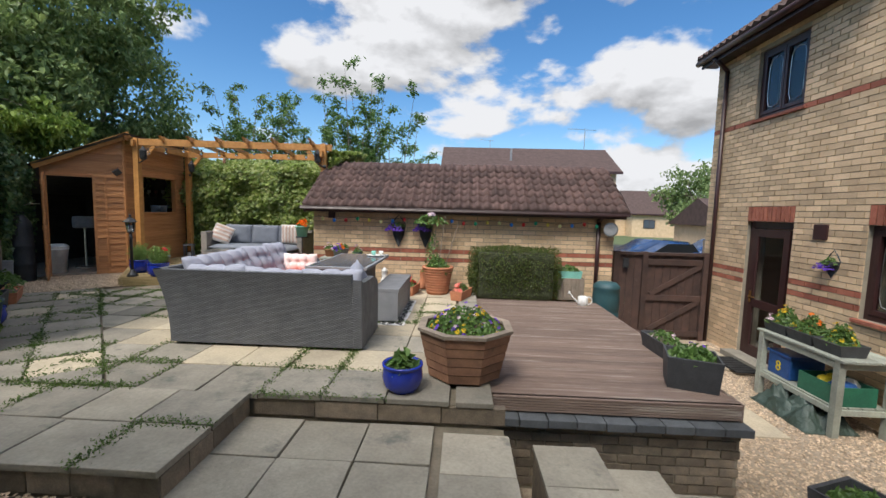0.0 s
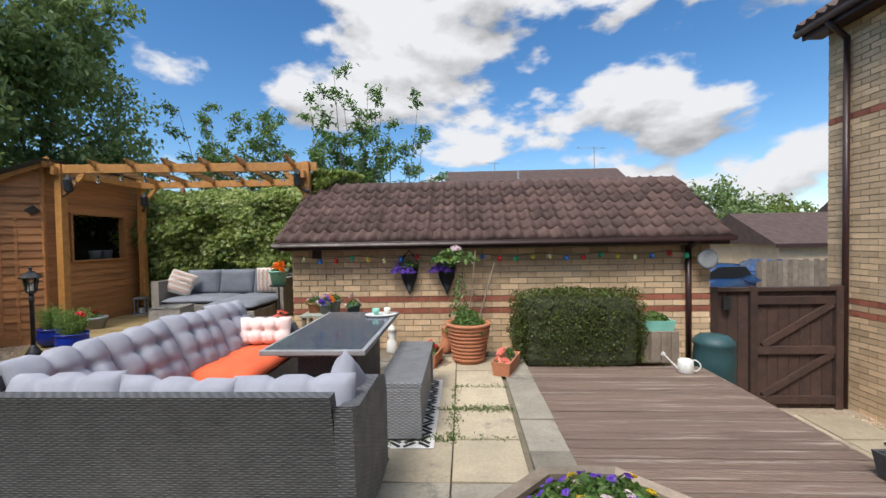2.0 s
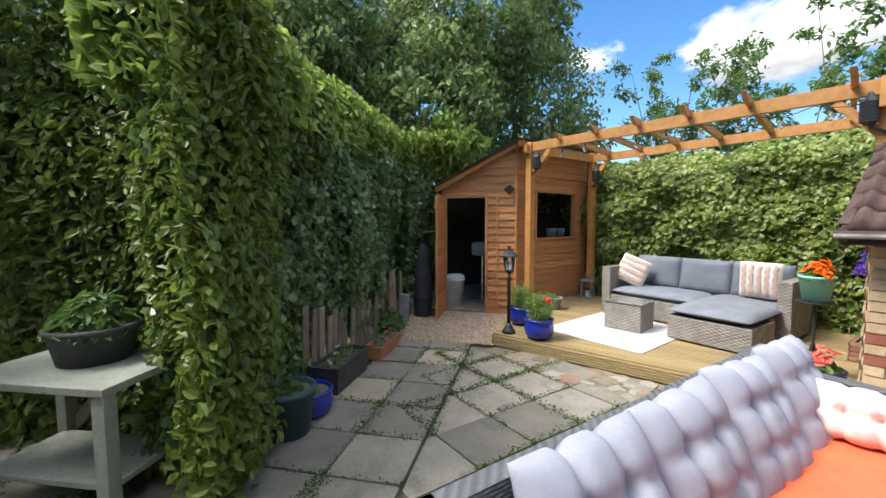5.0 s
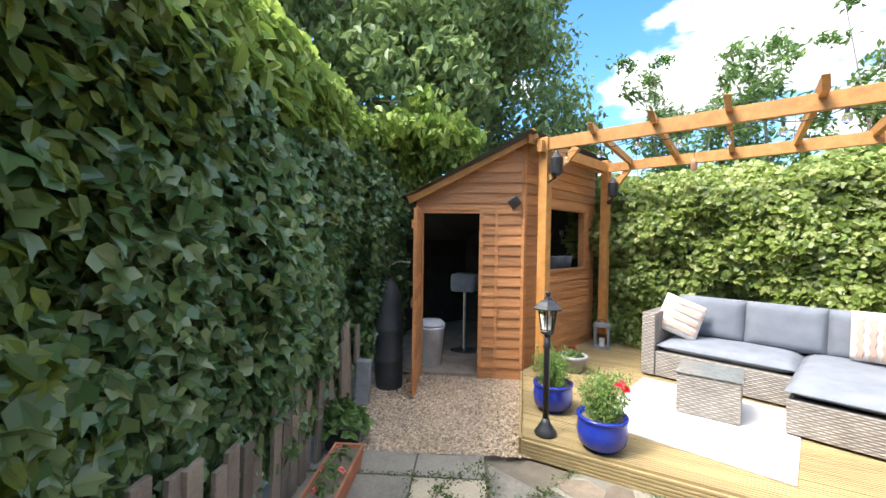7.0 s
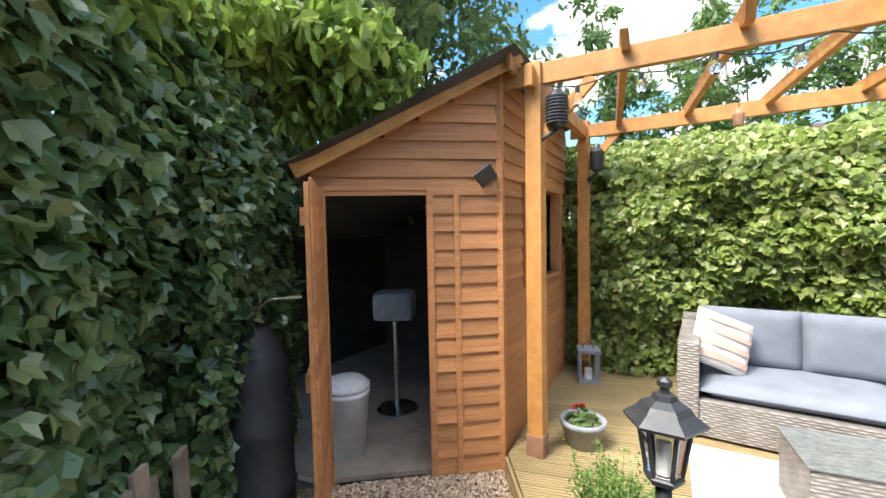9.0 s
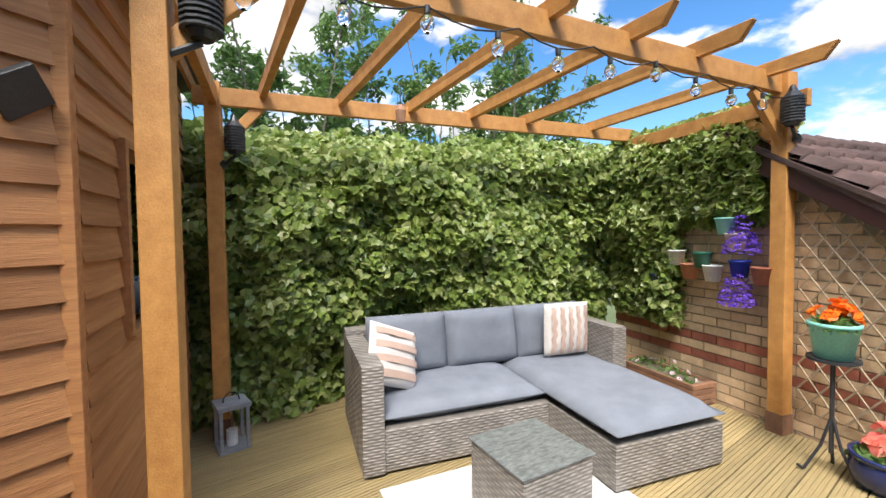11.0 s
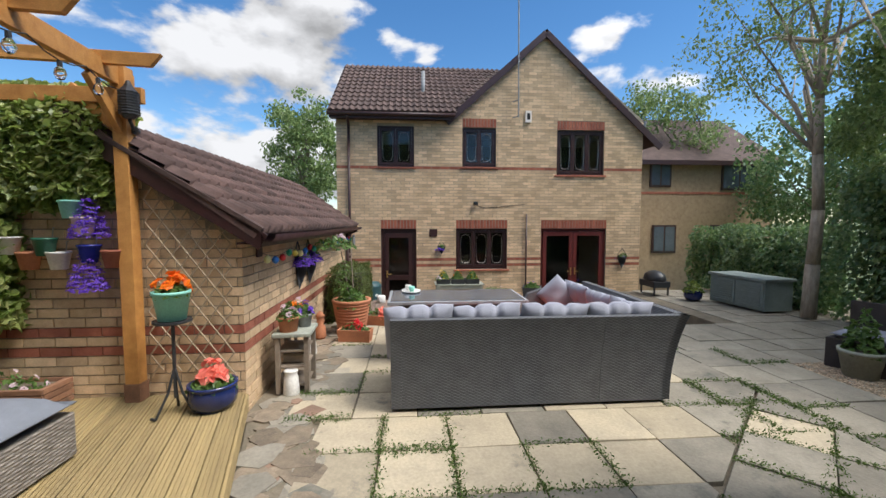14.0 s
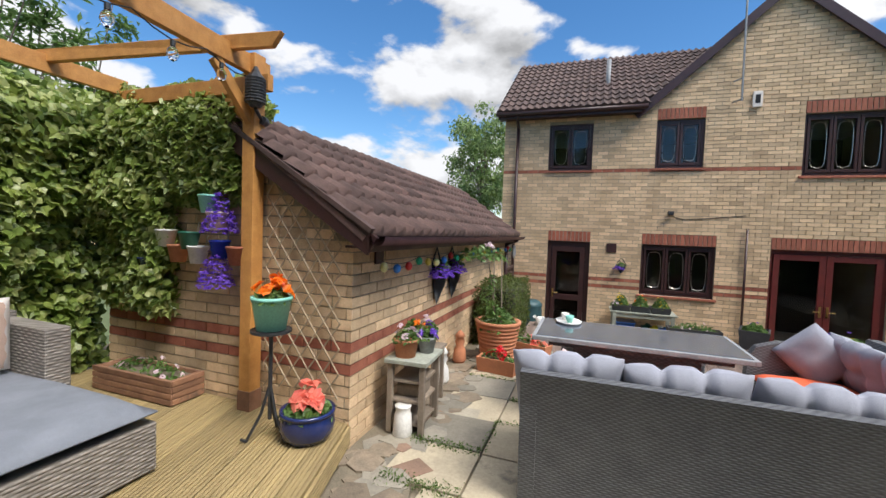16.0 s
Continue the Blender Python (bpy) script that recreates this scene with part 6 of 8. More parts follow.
# ---- hedges, climbers and trees ----
def hedge(name, segs, label, category="hedge", core=True):
    """segs: (a, b, z0, z1, leaves, size, material, shape, thick, lumps, top_round)."""
    ob = thing(name, pose(0, 0, 0), label, category)
    for a, b, z0, z1, n, size, material, shape, thick, lumps, tr in segs:
        p, nr = wall_points(a, b, z0, z1, n, thick, lumps, tr)
        tagged(part("foliage", leaves("foliage", p, nr, np.full(n, size), material, shape, 0.7, 0.65), None, ob), kind="stuff")
        a2, b2 = Vector((*a, 0)), Vector((*b, 0))
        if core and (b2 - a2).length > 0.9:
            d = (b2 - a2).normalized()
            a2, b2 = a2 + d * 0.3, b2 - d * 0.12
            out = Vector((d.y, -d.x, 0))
            # dark sheet behind the leaves stands in for the hedge's shaded depth
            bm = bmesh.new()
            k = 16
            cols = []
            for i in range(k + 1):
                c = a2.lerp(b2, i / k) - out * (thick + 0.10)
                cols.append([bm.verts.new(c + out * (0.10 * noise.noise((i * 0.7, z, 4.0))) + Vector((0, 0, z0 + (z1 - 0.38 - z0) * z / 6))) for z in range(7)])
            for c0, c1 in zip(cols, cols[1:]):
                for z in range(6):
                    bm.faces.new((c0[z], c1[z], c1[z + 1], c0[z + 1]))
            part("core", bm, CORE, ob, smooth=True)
    return ob


HA, HB = (-3.62, 4.02), (-6.75, 7.30)        # foot of the diagonal hedge
hedge("ivy_hedge", [
    ((-4.55, 5.01), (-6.95, 7.55), 0.24, 2.4, 19000, 0.085, IVY_D, IVY, 0.28, 0.16, 0.1),
    ((-3.75, 4.18), (-4.9, 5.38), 0.05, 2.6, 12000, 0.075, LAUREL, OVAL, 0.28, 0.20, 0.1),
    ((-3.75, 4.18), (-4.9, 5.38), 0.05, 2.6, 7000, 0.08, IVY_D, IVY, 0.3, 0.16, 0.1),
    ((-5.0, 3.4), (-3.95, 4.42), 0.05, 3.0, 8000, 0.07, LAUREL, OVAL, 0.25, 0.16, 0.1),
    ((-3.75, 4.15), (-6.95, 7.55), 2.2, 3.05, 13000, 0.12, SPRAY_L, OVAL, 0.5, 0.30, 0.5),
    ((-6.35, 7.05), (-6.70, 7.72), 0.35, 2.45, 3500, 0.085, IVY_D, IVY, 0.22, 0.12, 0.1),
    ((-3.36, 4.24), (-3.90, 4.78), 0.10, 2.8, 6000, 0.075, LAUREL, OVAL, 0.2, 0.14, 0.1),
    ((-4.05, 4.02), (-3.45, 4.30), 0.05, 2.9, 6500, 0.075, LAUREL, OVAL, 0.22, 0.12, 0.1),
    ((-5.2, 2.5), (-4.62, 4.4), LOW, 3.3, 12000, 0.085, LAUREL, OVAL, 0.3, 0.25, 0.1),
], "dense dark ivy and laurel hedge along the path")
hedge("ivy_wall", [
    ((-6.2, 10.42), (-1.75, 10.46), 0.15, 2.50, 34000, 0.086, IVY_V, IVY, 0.36, 0.36, 0.45),
    ((-2.08, 10.5), (-2.08, 9.68), 0.72, 2.46, 7000, 0.085, IVY_V, IVY, 0.26, 0.18, 0.1),
    ((-1.97, 9.7), (-1.97, 8.95), 1.58, 2.34, 3600, 0.085, IVY_V, IVY, 0.18, 0.12, 0.1),
    ((-2.03, 9.75), (-2.03, 9.04), 1.68, 2.48, 4200, 0.085, IVY_V, IVY, 0.12, 0.10, 0.1),
    ((-2.02, 10.4), (-2.02, 9.2), 1.85, 2.55, 5000, 0.085, IVY_V, IVY, 0.3, 0.2, 0.3),
], "variegated ivy covering the wall behind the deck", "ivy")
hedge("boundary_hedge", [
    ((5.4, -0.75), (1.5, -0.55), LOW, 1.42, 13000, 0.075, IVY_D, IVY, 0.4, 0.34, 0.35),
    ((1.5, -0.55), (-2.2, 0.9), LOW, 2.4, 9000, 0.085, IVY_D, IVY, 0.4, 0.35, 0.2),
    ((-2.2, 0.9), (-4.6, 3.1), LOW, 2.6, 8000, 0.085, TREE_L, OVAL, 0.4, 0.35, 0.2),
], "dark ivy hedge on the boundary fence")


def bushy(name, m, boxdim, n, size, material, label):
    """A clipped shrub: leaves over a rounded block with a core coloured as shaded twigs."""
    ob = thing(name, m, label, "shrub")
    hx, hy, hz = boxdim
    g = np.random.default_rng(17)
    v = g.normal(0, 1, (n, 3))
    v /= np.abs(v).max(1, keepdims=True) ** 0.8 * np.linalg.norm(v, axis=1, keepdims=True) ** 0.2
    lump = np.array([1 + 0.10 * noise.noise(tuple(q * 2.2)) + 0.05 * noise.noise(tuple(q * 5)) for q in v])
    p = v * np.array((hx, hy, hz)) * (lump * g.uniform(0.84, 1.02, n))[:, None] + np.array((0, 0, hz))
    p[:, 2] = np.maximum(p[:, 2], 0.02)
    tagged(part("foliage", leaves("foliage", p, v + np.array((0, 0, 0.3)), np.full(n, size), material, OVAL, 0.0, 0.8), None, ob), kind="stuff")
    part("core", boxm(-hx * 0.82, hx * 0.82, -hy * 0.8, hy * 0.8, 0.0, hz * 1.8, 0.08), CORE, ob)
    return ob


bushy("box_shrub", pose(1.68, 7.80, -0.06), (0.76, 0.30, 0.43), 15000, 0.032, BOX_L, "clipped green shrub with brown twigs by the garage")


def tree(name, base, height, trunk_r, blobs, per, leaf, material, label, seed, shape=OVAL, spread=0.34, lean=(0, 0), n_limbs=14, bark=None):
    ob = thing(name, pose(0, 0, 0), label, "tree")
    rnd = random.Random(seed)
    ends = np.concatenate([ellipsoid_ends(c, r, n, seed + i) for i, (c, r, n) in enumerate(blobs)])
    pts, nr = crown_points(ends, per, spread, seed)
    tagged(part("crown", leaves("crown", pts, nr, np.full(len(pts), leaf), material, shape, 0.8, 0.6), None, ob), kind="stuff")
    bm = bmesh.new()
    b = Vector(base)
    t = b + Vector((lean[0], lean[1], height))
    q = [b.lerp(t, k / 6) + Vector((rnd.uniform(-0.05, 0.05), rnd.uniform(-0.05, 0.05), 0)) for k in range(7)]
    for k in range(6):
        rod(bm, q[k], q[k + 1], trunk_r * (1 - 0.11 * k), 10, trunk_r * (1 - 0.11 * (k + 1)))
    for e in rnd.sample(range(len(ends)), min(n_limbs, len(ends))):
        s = q[rnd.randint(3, 6)]
        arm_bm = bmesh.new()
        limbs(arm_bm, s, [ends[e]], trunk_r * 0.32, rnd)
        part("limb", arm_bm, bark or BARK, ob, smooth=True)
    part("trunk", bm, bark or BARK, ob, smooth=True)
    return ob


tree("hedge_tree", (-8.6, 7.0, -0.9), 5.0, 0.16, [((-9.0, 6.6, 4.2), (1.7, 1.8, 1.7), 90), ((-7.9, 8.5, 3.6), (1.4, 1.5, 1.4), 85), ((-8.3, 9.7, 5.7), (2.3, 2.1, 2.5), 150)], 130, 0.135, TREE_L,
     "tall grey-green tree leaning over the shed", 3, spread=0.42)
tree("hedge_tree", (-8.4, 4.2, -0.9), 4.4, 0.15, [((-8.3, 4.6, 3.9), (1.5, 1.6, 1.5), 90), ((-7.6, 2.6, 3.4), (1.4, 1.4, 1.4), 60), ((-9.3, 6.0, 5.2), (1.8, 1.7, 1.9), 100)], 130, 0.135, TREE_L,
     "tall leafy tree behind the hedge", 9, spread=0.42)
tree("hedge_tree", (-8.4, 11.2, -0.9), 4.6, 0.14, [((-8.0, 11.2, 4.2), (1.7, 1.7, 1.9), 80), ((-7.0, 10.6, 2.6), (0.9, 0.9, 1.0), 40)], 100, 0.12, TREE_L, "leafy tree behind the shed", 21, spread=0.42)
hang = thing("overhanging_branch", pose(0, 0, 0), "pale green ash branches hanging over the shed roof", "branch")
pts, nr = crown_points(ellipsoid_ends((-6.68, 7.80, 2.62), (0.62, 0.62, 0.42), 90, 31, 0.2), 55, 0.2, 31)
tagged(part("foliage", leaves("foliage", pts, nr, np.full(len(pts), 0.11), SPRAY_L, OVAL, 1.0, 0.5), None, hang), kind="stuff")
bm = bmesh.new()
for k in range(8):
    limbs(bm, (-7.6, 7.6, 2.9), [(-6.75 + random.uniform(-0.4, 0.4), 7.7 + random.uniform(-0.4, 0.4), 2.65 + random.uniform(-0.3, 0.3))], 0.02, random)
part("twig", bm, BARK, hang)


def airy(name, base, h, n, label, seed, wid=0.9):
    """A thin young ash: upright whips with feathery leaves, sky between them."""
    ob = thing(name, pose(0, 0, 0), label, "tree")
    rnd = random.Random(seed)
    bm = bmesh.new()
    pts, nr = [], []
    for k in range(n):
        a = Vector(base) + Vector((rnd.uniform(-0.3, 0.3), rnd.uniform(-0.3, 0.3), 0))
        tip = a + Vector((rnd.uniform(-wid, wid), rnd.uniform(-wid, wid), h * rnd.uniform(0.7, 1.05)))
        mid = a.lerp(tip, 0.5) + Vector((rnd.uniform(-0.15, 0.15), rnd.uniform(-0.15, 0.15), 0.2))
        rod(bm, a, mid, 0.03, 6, 0.016)
        rod(bm, mid, tip, 0.016, 5, 0.004)
        for j in range(9):
            s = a.lerp(mid, 0.55 + 0.45 * j / 3) if j < 3 else mid.lerp(tip, (j - 3) / 5)
            e = s + Vector((rnd.uniform(-0.42, 0.42), rnd.uniform(-0.42, 0.42), rnd.uniform(0.0, 0.35)))
            rod(bm, s, e, 0.007, 4, 0.002)
            for q in range(74):
                c = s.lerp(e, rnd.uniform(0.25, 1.1))
                pts.append((c.x + rnd.gauss(0, 0.07), c.y + rnd.gauss(0, 0.07), c.z + rnd.gauss(0, 0.06)))
                nr.append((0, 0, 1.0))
    part("stem", bm, BARK, ob)
    tagged(part("crown", leaves("crown", pts, nr, np.full(len(pts), 0.125), ASH_L, DART, 0.4, 0.7), None, ob), kind="stuff")
    return ob


airy("young_ash", (-2.3, 12.6, -0.9), 5.9, 14, "slender young ash behind the garage", 4)
airy("young_ash", (-1.3, 13.0, -0.9), 5.2, 10, "slender young ash behind the garage roof", 5)
airy("young_ash", (-5.2, 12.2, -0.9), 5.6, 13, "slender young ash behind the ivy wall", 6)
airy("young_ash", (-3.9, 12.6, -0.9), 5.2, 12, "feathery young ash beyond the pergola", 8)
tree("birch", (1.33, -0.10, LOW), 5.6, 0.115, [((0.2, 0.2, 4.3), (1.6, 1.3, 1.2), 26), ((1.3, -0.4, 5.4), (1.6, 1.5, 1.1), 44), ((2.6, -0.8, 4.6), (1.4, 1.2, 1.1), 24), ((2.2, 0.9, 4.6), (0.8, 1.0, 0.8), 18), ((1.5, 0.7, 5.6), (0.9, 1.0, 0.8), 16)], 50, 0.075, TREE_L,
     "tall birch with pale flaking bark beside the patio", 12, spread=0.36, n_limbs=26, bark=BIRCH)
tree("conifer", (-0.9, -0.5, LOW), 4.6, 0.13, [((-0.8, -0.4, 3.4), (1.2, 1.0, 1.9), 90), ((-2.6, 0.6, 3.0), (1.2, 1.1, 1.4), 70), ((0.5, -0.9, 3.2), (1.1, 0.8, 1.8), 80), ((-1.5, -0.3, 5.0), (1.3, 1.0, 1.3), 70)], 110, 0.10, TREE_L, "dark leafy tree shading the patio", 14, spread=0.4)
tree("street_tree", (26, 14.4, -0.95), 8.0, 0.25, [((26, 14.4, 6.6), (2.8, 2.8, 4.0), 120)], 70, 0.28, TREE_L, "broad tree beyond the gate", 15, spread=0.8)
tree("far_tree", (17.5, 31, -0.95), 3.5, 0.2, [((17.5, 31, 2.6), (2.6, 2.4, 2.4), 60)], 70, 0.3, TREE_L, "far rounded tree by the houses", 16, spread=0.8)
tree("far_tree", (24, 36, -0.95), 3.5, 0.2, [((24, 36, 2.0), (3.4, 2.6, 2.2), 60)], 70, 0.3, LAUREL, "far bright green tree by the houses", 18, spread=0.9)
tree("garden_tree", (6.8, -6.2, -0.95), 4.0, 0.15, [((6.4, -5.4, 3.2), (2.2, 1.8, 2.2), 90), ((3.6, -4.6, 3.0), (1.8, 1.5, 2.4), 80)], 80, 0.15, IVY_D, "dark tree beyond the boundary hedge", 41, spread=0.55)
tree("garden_tree", (10.5, -5.0, -0.95), 5.0, 0.16, [((11.2, -3.4, 5.4), (2.6, 2.4, 1.7), 70)], 70, 0.16, TREE_L, "tree behind the neighbouring roof", 19, spread=0.6)

# palisade showing under the hedge
fence = thing("palisade_fence", pose(0, 0, 0), "rough grey-brown palisade fence under the ivy", "fence")
for k in range(24):
    c = PA + pd * (1.9 + k * 0.125) - pn * (0.06 + random.uniform(0, 0.05))
    bm = boxm(-0.045, 0.045, -0.012, 0.012, 0, random.uniform(0.55, 0.8), 0.004)
    part("pale", bm, OLDWOOD, fence, m=Matrix.Translation(c) @ pose(0, 0, 0, random.uniform(-3, 3), random.uniform(-3, 3), 133))
cp = thing("concrete_post", pose(-6.30, 6.92, 0, 2, 3, 45), "short grey concrete fence post", "post")
part("post", boxm(-0.06, 0.06, -0.05, 0.05, 0, 0.42, 0.008), GREYP, cp)

tank = thing("water_tank", pose(-6.50, 7.37, 0, 0, -2, 20) @ Matrix.Diagonal((0.86, 0.86, 0.95, 1.0)), "tall dark ribbed plastic tank half hidden in the ivy", "water tank")
part("barrel", lathe([(0.15, 0), (0.155, 0.02), (0.17, 0.3), (0.18, 0.32), (0.17, 0.34), (0.175, 0.62), (0.185, 0.64), (0.175, 0.66), (0.17, 0.92), (0.175, 0.95), (0.15, 1.06), (0.08, 1.16), (0.07, 1.2), (0.01, 1.21)], 26), DKGREY, tank, smooth=True)
part("lid", lathe([(0.075, 1.2), (0.08, 1.21), (0.08, 1.235), (0.01, 1.24)], 20), METAL, tank)

# ---- gate and neighbours ----
gate = thing("garden_gate", pose(3.55, 8.32, 0), "dark brown boarded side gate with diagonal braces", "gate")
for x, w in ((0.0, 0.11), (0.50, 0.09), (1.55, 0.09)):
    part("post", boxm(x - w / 2, x + w / 2, -0.05, 0.05, -0.97, 0.74, 0.006), GATE, gate)
for k in range(3):
    part("board", boxm(0.06 + k * 0.135, 0.06 + k * 0.135 + 0.128, 0.0, 0.02, -0.9, 0.68, 0.003), GATE, gate)
for k in range(7):
    part("board", boxm(0.56 + k * 0.135, 0.56 + k * 0.135 + 0.128, 0.0, 0.02, -0.88, 0.68, 0.003), GATE, gate)
for z in (0.56, -0.08, -0.72):
    part("rail", boxm(0.55, 1.5, -0.04, 0.0, z - 0.05, z + 0.05, 0.004), GATE, gate)
for a, b in (((0.62, -0.66), (1.48, -0.13)), ((0.62, -0.02), (1.48, 0.51))):
    bm = bmesh.new()
    beam(bm, (a[0], -0.022, a[1]), (b[0], -0.022, b[1]), 0.03, 0.085)
    part("brace", bm, GATE, gate)
part("top_rail", boxm(-0.05, 1.6, -0.045, 0.045, 0.68, 0.73, 0.004), GATE, gate)
part("latch", boxm(0.10, 0.2, -0.075, -0.05, 0.45, 0.62, 0.006), METAL, gate, "black bolt and latch")
for k in range(3):
    st = thing("timber_step", pose(3.3 + k * 0.0, 7.4 - k * 0.12, -0.84, 0, 0, 8), "dark red timber step by the deck", "step") if k == 0 else st
    part("tread", boxm(0, 0.5, -0.5, -0.12, 0.08 + 0.13 * 0, 0.12, 0.006), GATE, st, m=pose(0.0, 0.2 * k, 0.10 * k))
# paving by the back door
pv = thing("door_paving", pose(0, 0, 0), "pale concrete slabs by the back door", "paving", kind="structure")
for k in range(4):
    slab(pv, 4.1 + (k % 2) * 0.62, 7.75 - (k // 2) * 0.62, 0.6, 0.6, BED + 0.03, material=SLAB)
for k in range(3):
    slab(pv, 3.85, 6.55 - k * 0.62, 0.6, 0.6, BED + 0.02, material=SLAB)


def far_house(name, x0, x1, y0, y1, eave, ridge, label, wins=(), along="x", wall_m=None):
    """A plain house: walls, two roof slopes, and windows (x, z) on its -y or -x face."""
    ob = thing(name, pose(0, 0, 0), label, "house")
    part("wall", boxm(x0, x1, y0, y1, -1.0, eave), wall_m or BUFF_I, ob)
    bm = bmesh.new()
    o = 0.3
    if along == "x":
        ym = (y0 + y1) / 2
        v = [bm.verts.new(p) for p in ((x0 - o, y0 - o, eave - 0.1), (x1 + o, y0 - o, eave - 0.1), (x1 + o, ym, ridge), (x0 - o, ym, ridge), (x0 - o, y1 + o, eave - 0.1), (x1 + o, y1 + o, eave - 0.1))]
    else:
        xm = (x0 + x1) / 2
        v = [bm.verts.new(p) for p in ((x0 - o, y1 + o, eave - 0.1), (x0 - o, y0 - o, eave - 0.1), (xm, y0 - o, ridge), (xm, y1 + o, ridge), (x1 + o, y1 + o, eave - 0.1), (x1 + o, y0 - o, eave - 0.1))]
    bm.faces.new((v[0], v[1], v[2], v[3])), bm.faces.new((v[3], v[2], v[5], v[4]))
    bm.faces.new((v[0], v[3], v[4])), bm.faces.new((v[1], v[5], v[2]))
    part("roof", bm, TILE_I, ob, "brown tiled roof")
    a, b = (v_ for v_ in ((x0 - o, y0 - o), (x1 + o, y1 + o)))
    part("fascia", boxm(x0 - o - 0.02, (x1 + o) if along == "x" else x0 - o + 0.02, y0 - o - 0.02, (y0 - o + 0.02) if along == "x" else y1 + o, eave - 0.22, eave - 0.06), FRAME, ob)
    for c, z, w, h in wins:
        if along == "x":
            wn_ = part("window", boxm(c, c + w, y0 - 0.05, y0 - 0.003, z, z + h, 0.01), FRAME, ob)
            part("pane", boxm(c + 0.07, c + w / 2 - 0.03, y0 - 0.06, y0 - 0.052, z + 0.07, z + h - 0.07), TABLEGLASS, wn_)
            part("pane", boxm(c + w / 2 + 0.03, c + w - 0.07, y0 - 0.06, y0 - 0.052, z + 0.07, z + h - 0.07), TABLEGLASS, wn_)
        else:
            wn_ = part("window", boxm(x0 - 0.05, x0 - 0.003, c, c + w, z, z + h, 0.01), FRAME, ob)
            part("pane", boxm(x0 - 0.06, x0 - 0.052, c + 0.07, c + w / 2 - 0.03, z + 0.07, z + h - 0.07), TABLEGLASS, wn_)
            part("pane", boxm(x0 - 0.06, x0 - 0.052, c + w / 2 + 0.03, c + w - 0.07, z + 0.07, z + h - 0.07), TABLEGLASS, wn_)
    return ob


nb = far_house("neighbour_house", 8.8, 15, -6.4, 0.3, 3.72, 5.9, "neighbouring buff brick house with brown roof", [(-2.45, 2.75, 0.8, 0.9), (-5.7, 2.65, 1.35, 1.0), (-0.95, 2.6, 0.5, 0.95), (-5.2, 0.4, 1.2, 1.0), (-2.7, 0.4, 0.9, 1.0)], "y", FAR_BRICK)
part("band", boxm(8.785, 8.80, -6.4, 0.3, 2.5, 2.58), REDB_I, nb)
bm = bmesh.new()
rod(bm, (9.6, -1.9, 4.4), (9.6, -1.9, 5.25), 0.05, 8)
part("vent_pipe", bm, GREYP, nb)
fh = far_house("far_house", -0.4, 10.4, 27.4, 34, 4.15, 5.95, "far house with a brown tiled roof", [(8.6, 1.0, 1.2, 1.2)], "x")
bm = bmesh.new()
rod(bm, (9.2, 30.6, 5.9), (9.2, 30.6, 7.4), 0.025, 6)
for k in range(5):
    rod(bm, (8.2 + k * 0.4, 30.4, 7.35 - 0.02 * k), (8.2 + k * 0.4, 30.8, 7.35 - 0.02 * k), 0.012, 4)
rod(bm, (8.0, 30.6, 7.35), (10.0, 30.6, 7.27), 0.015, 4)
part("aerial", bm, GREYP, fh, "television aerial")
bm = bmesh.new()
rod(bm, (2.6, 30.6, 5.9), (2.6, 30.6, 6.5), 0.02, 6)
rod(bm, (1.9, 30.6, 6.5), (2.9, 30.6, 6.42), 0.012, 4)
part("aerial", bm, GREYP, fh)
bm = bmesh.new()
rod(bm, (3.9, 28.6, 4.6), (3.9, 28.6, 5.6), 0.07, 8)
part("vent_pipe", bm, GREYP, fh)
for k, (x, y, e) in enumerate(((20, 48, 1.2), (33, 52, 1.6), (12, 50, 1.0), (44, 50, 1.8))):
    far_house("distant_house", x, x + 8, y, y + 7, e + 0.5, e + 3.2, "distant house with red brown roof", [(x + 1.2, 0.0, 1.3, 1.0), (x + 5, 0.0, 1.3, 1.0)], "x", REDB_I if k % 2 else BUFF_I)
gs = far_house("far_garage", 13.5, 17.5, 20.5, 26, 1.05, 2.4, "low brick garage beyond the parking court", (), "x")
pf = thing("close_board_fence", pose(0, 0, 0), "grey timber fence beyond the parking court", "fence")
for k in range(20):
    part("board", boxm(9.6 + k * 0.16, 9.6 + k * 0.16 + 0.15, 16.2, 16.23, -0.95, 0.55 + 0.05 * (k % 2), 0.004), OLDWOOD, pf)


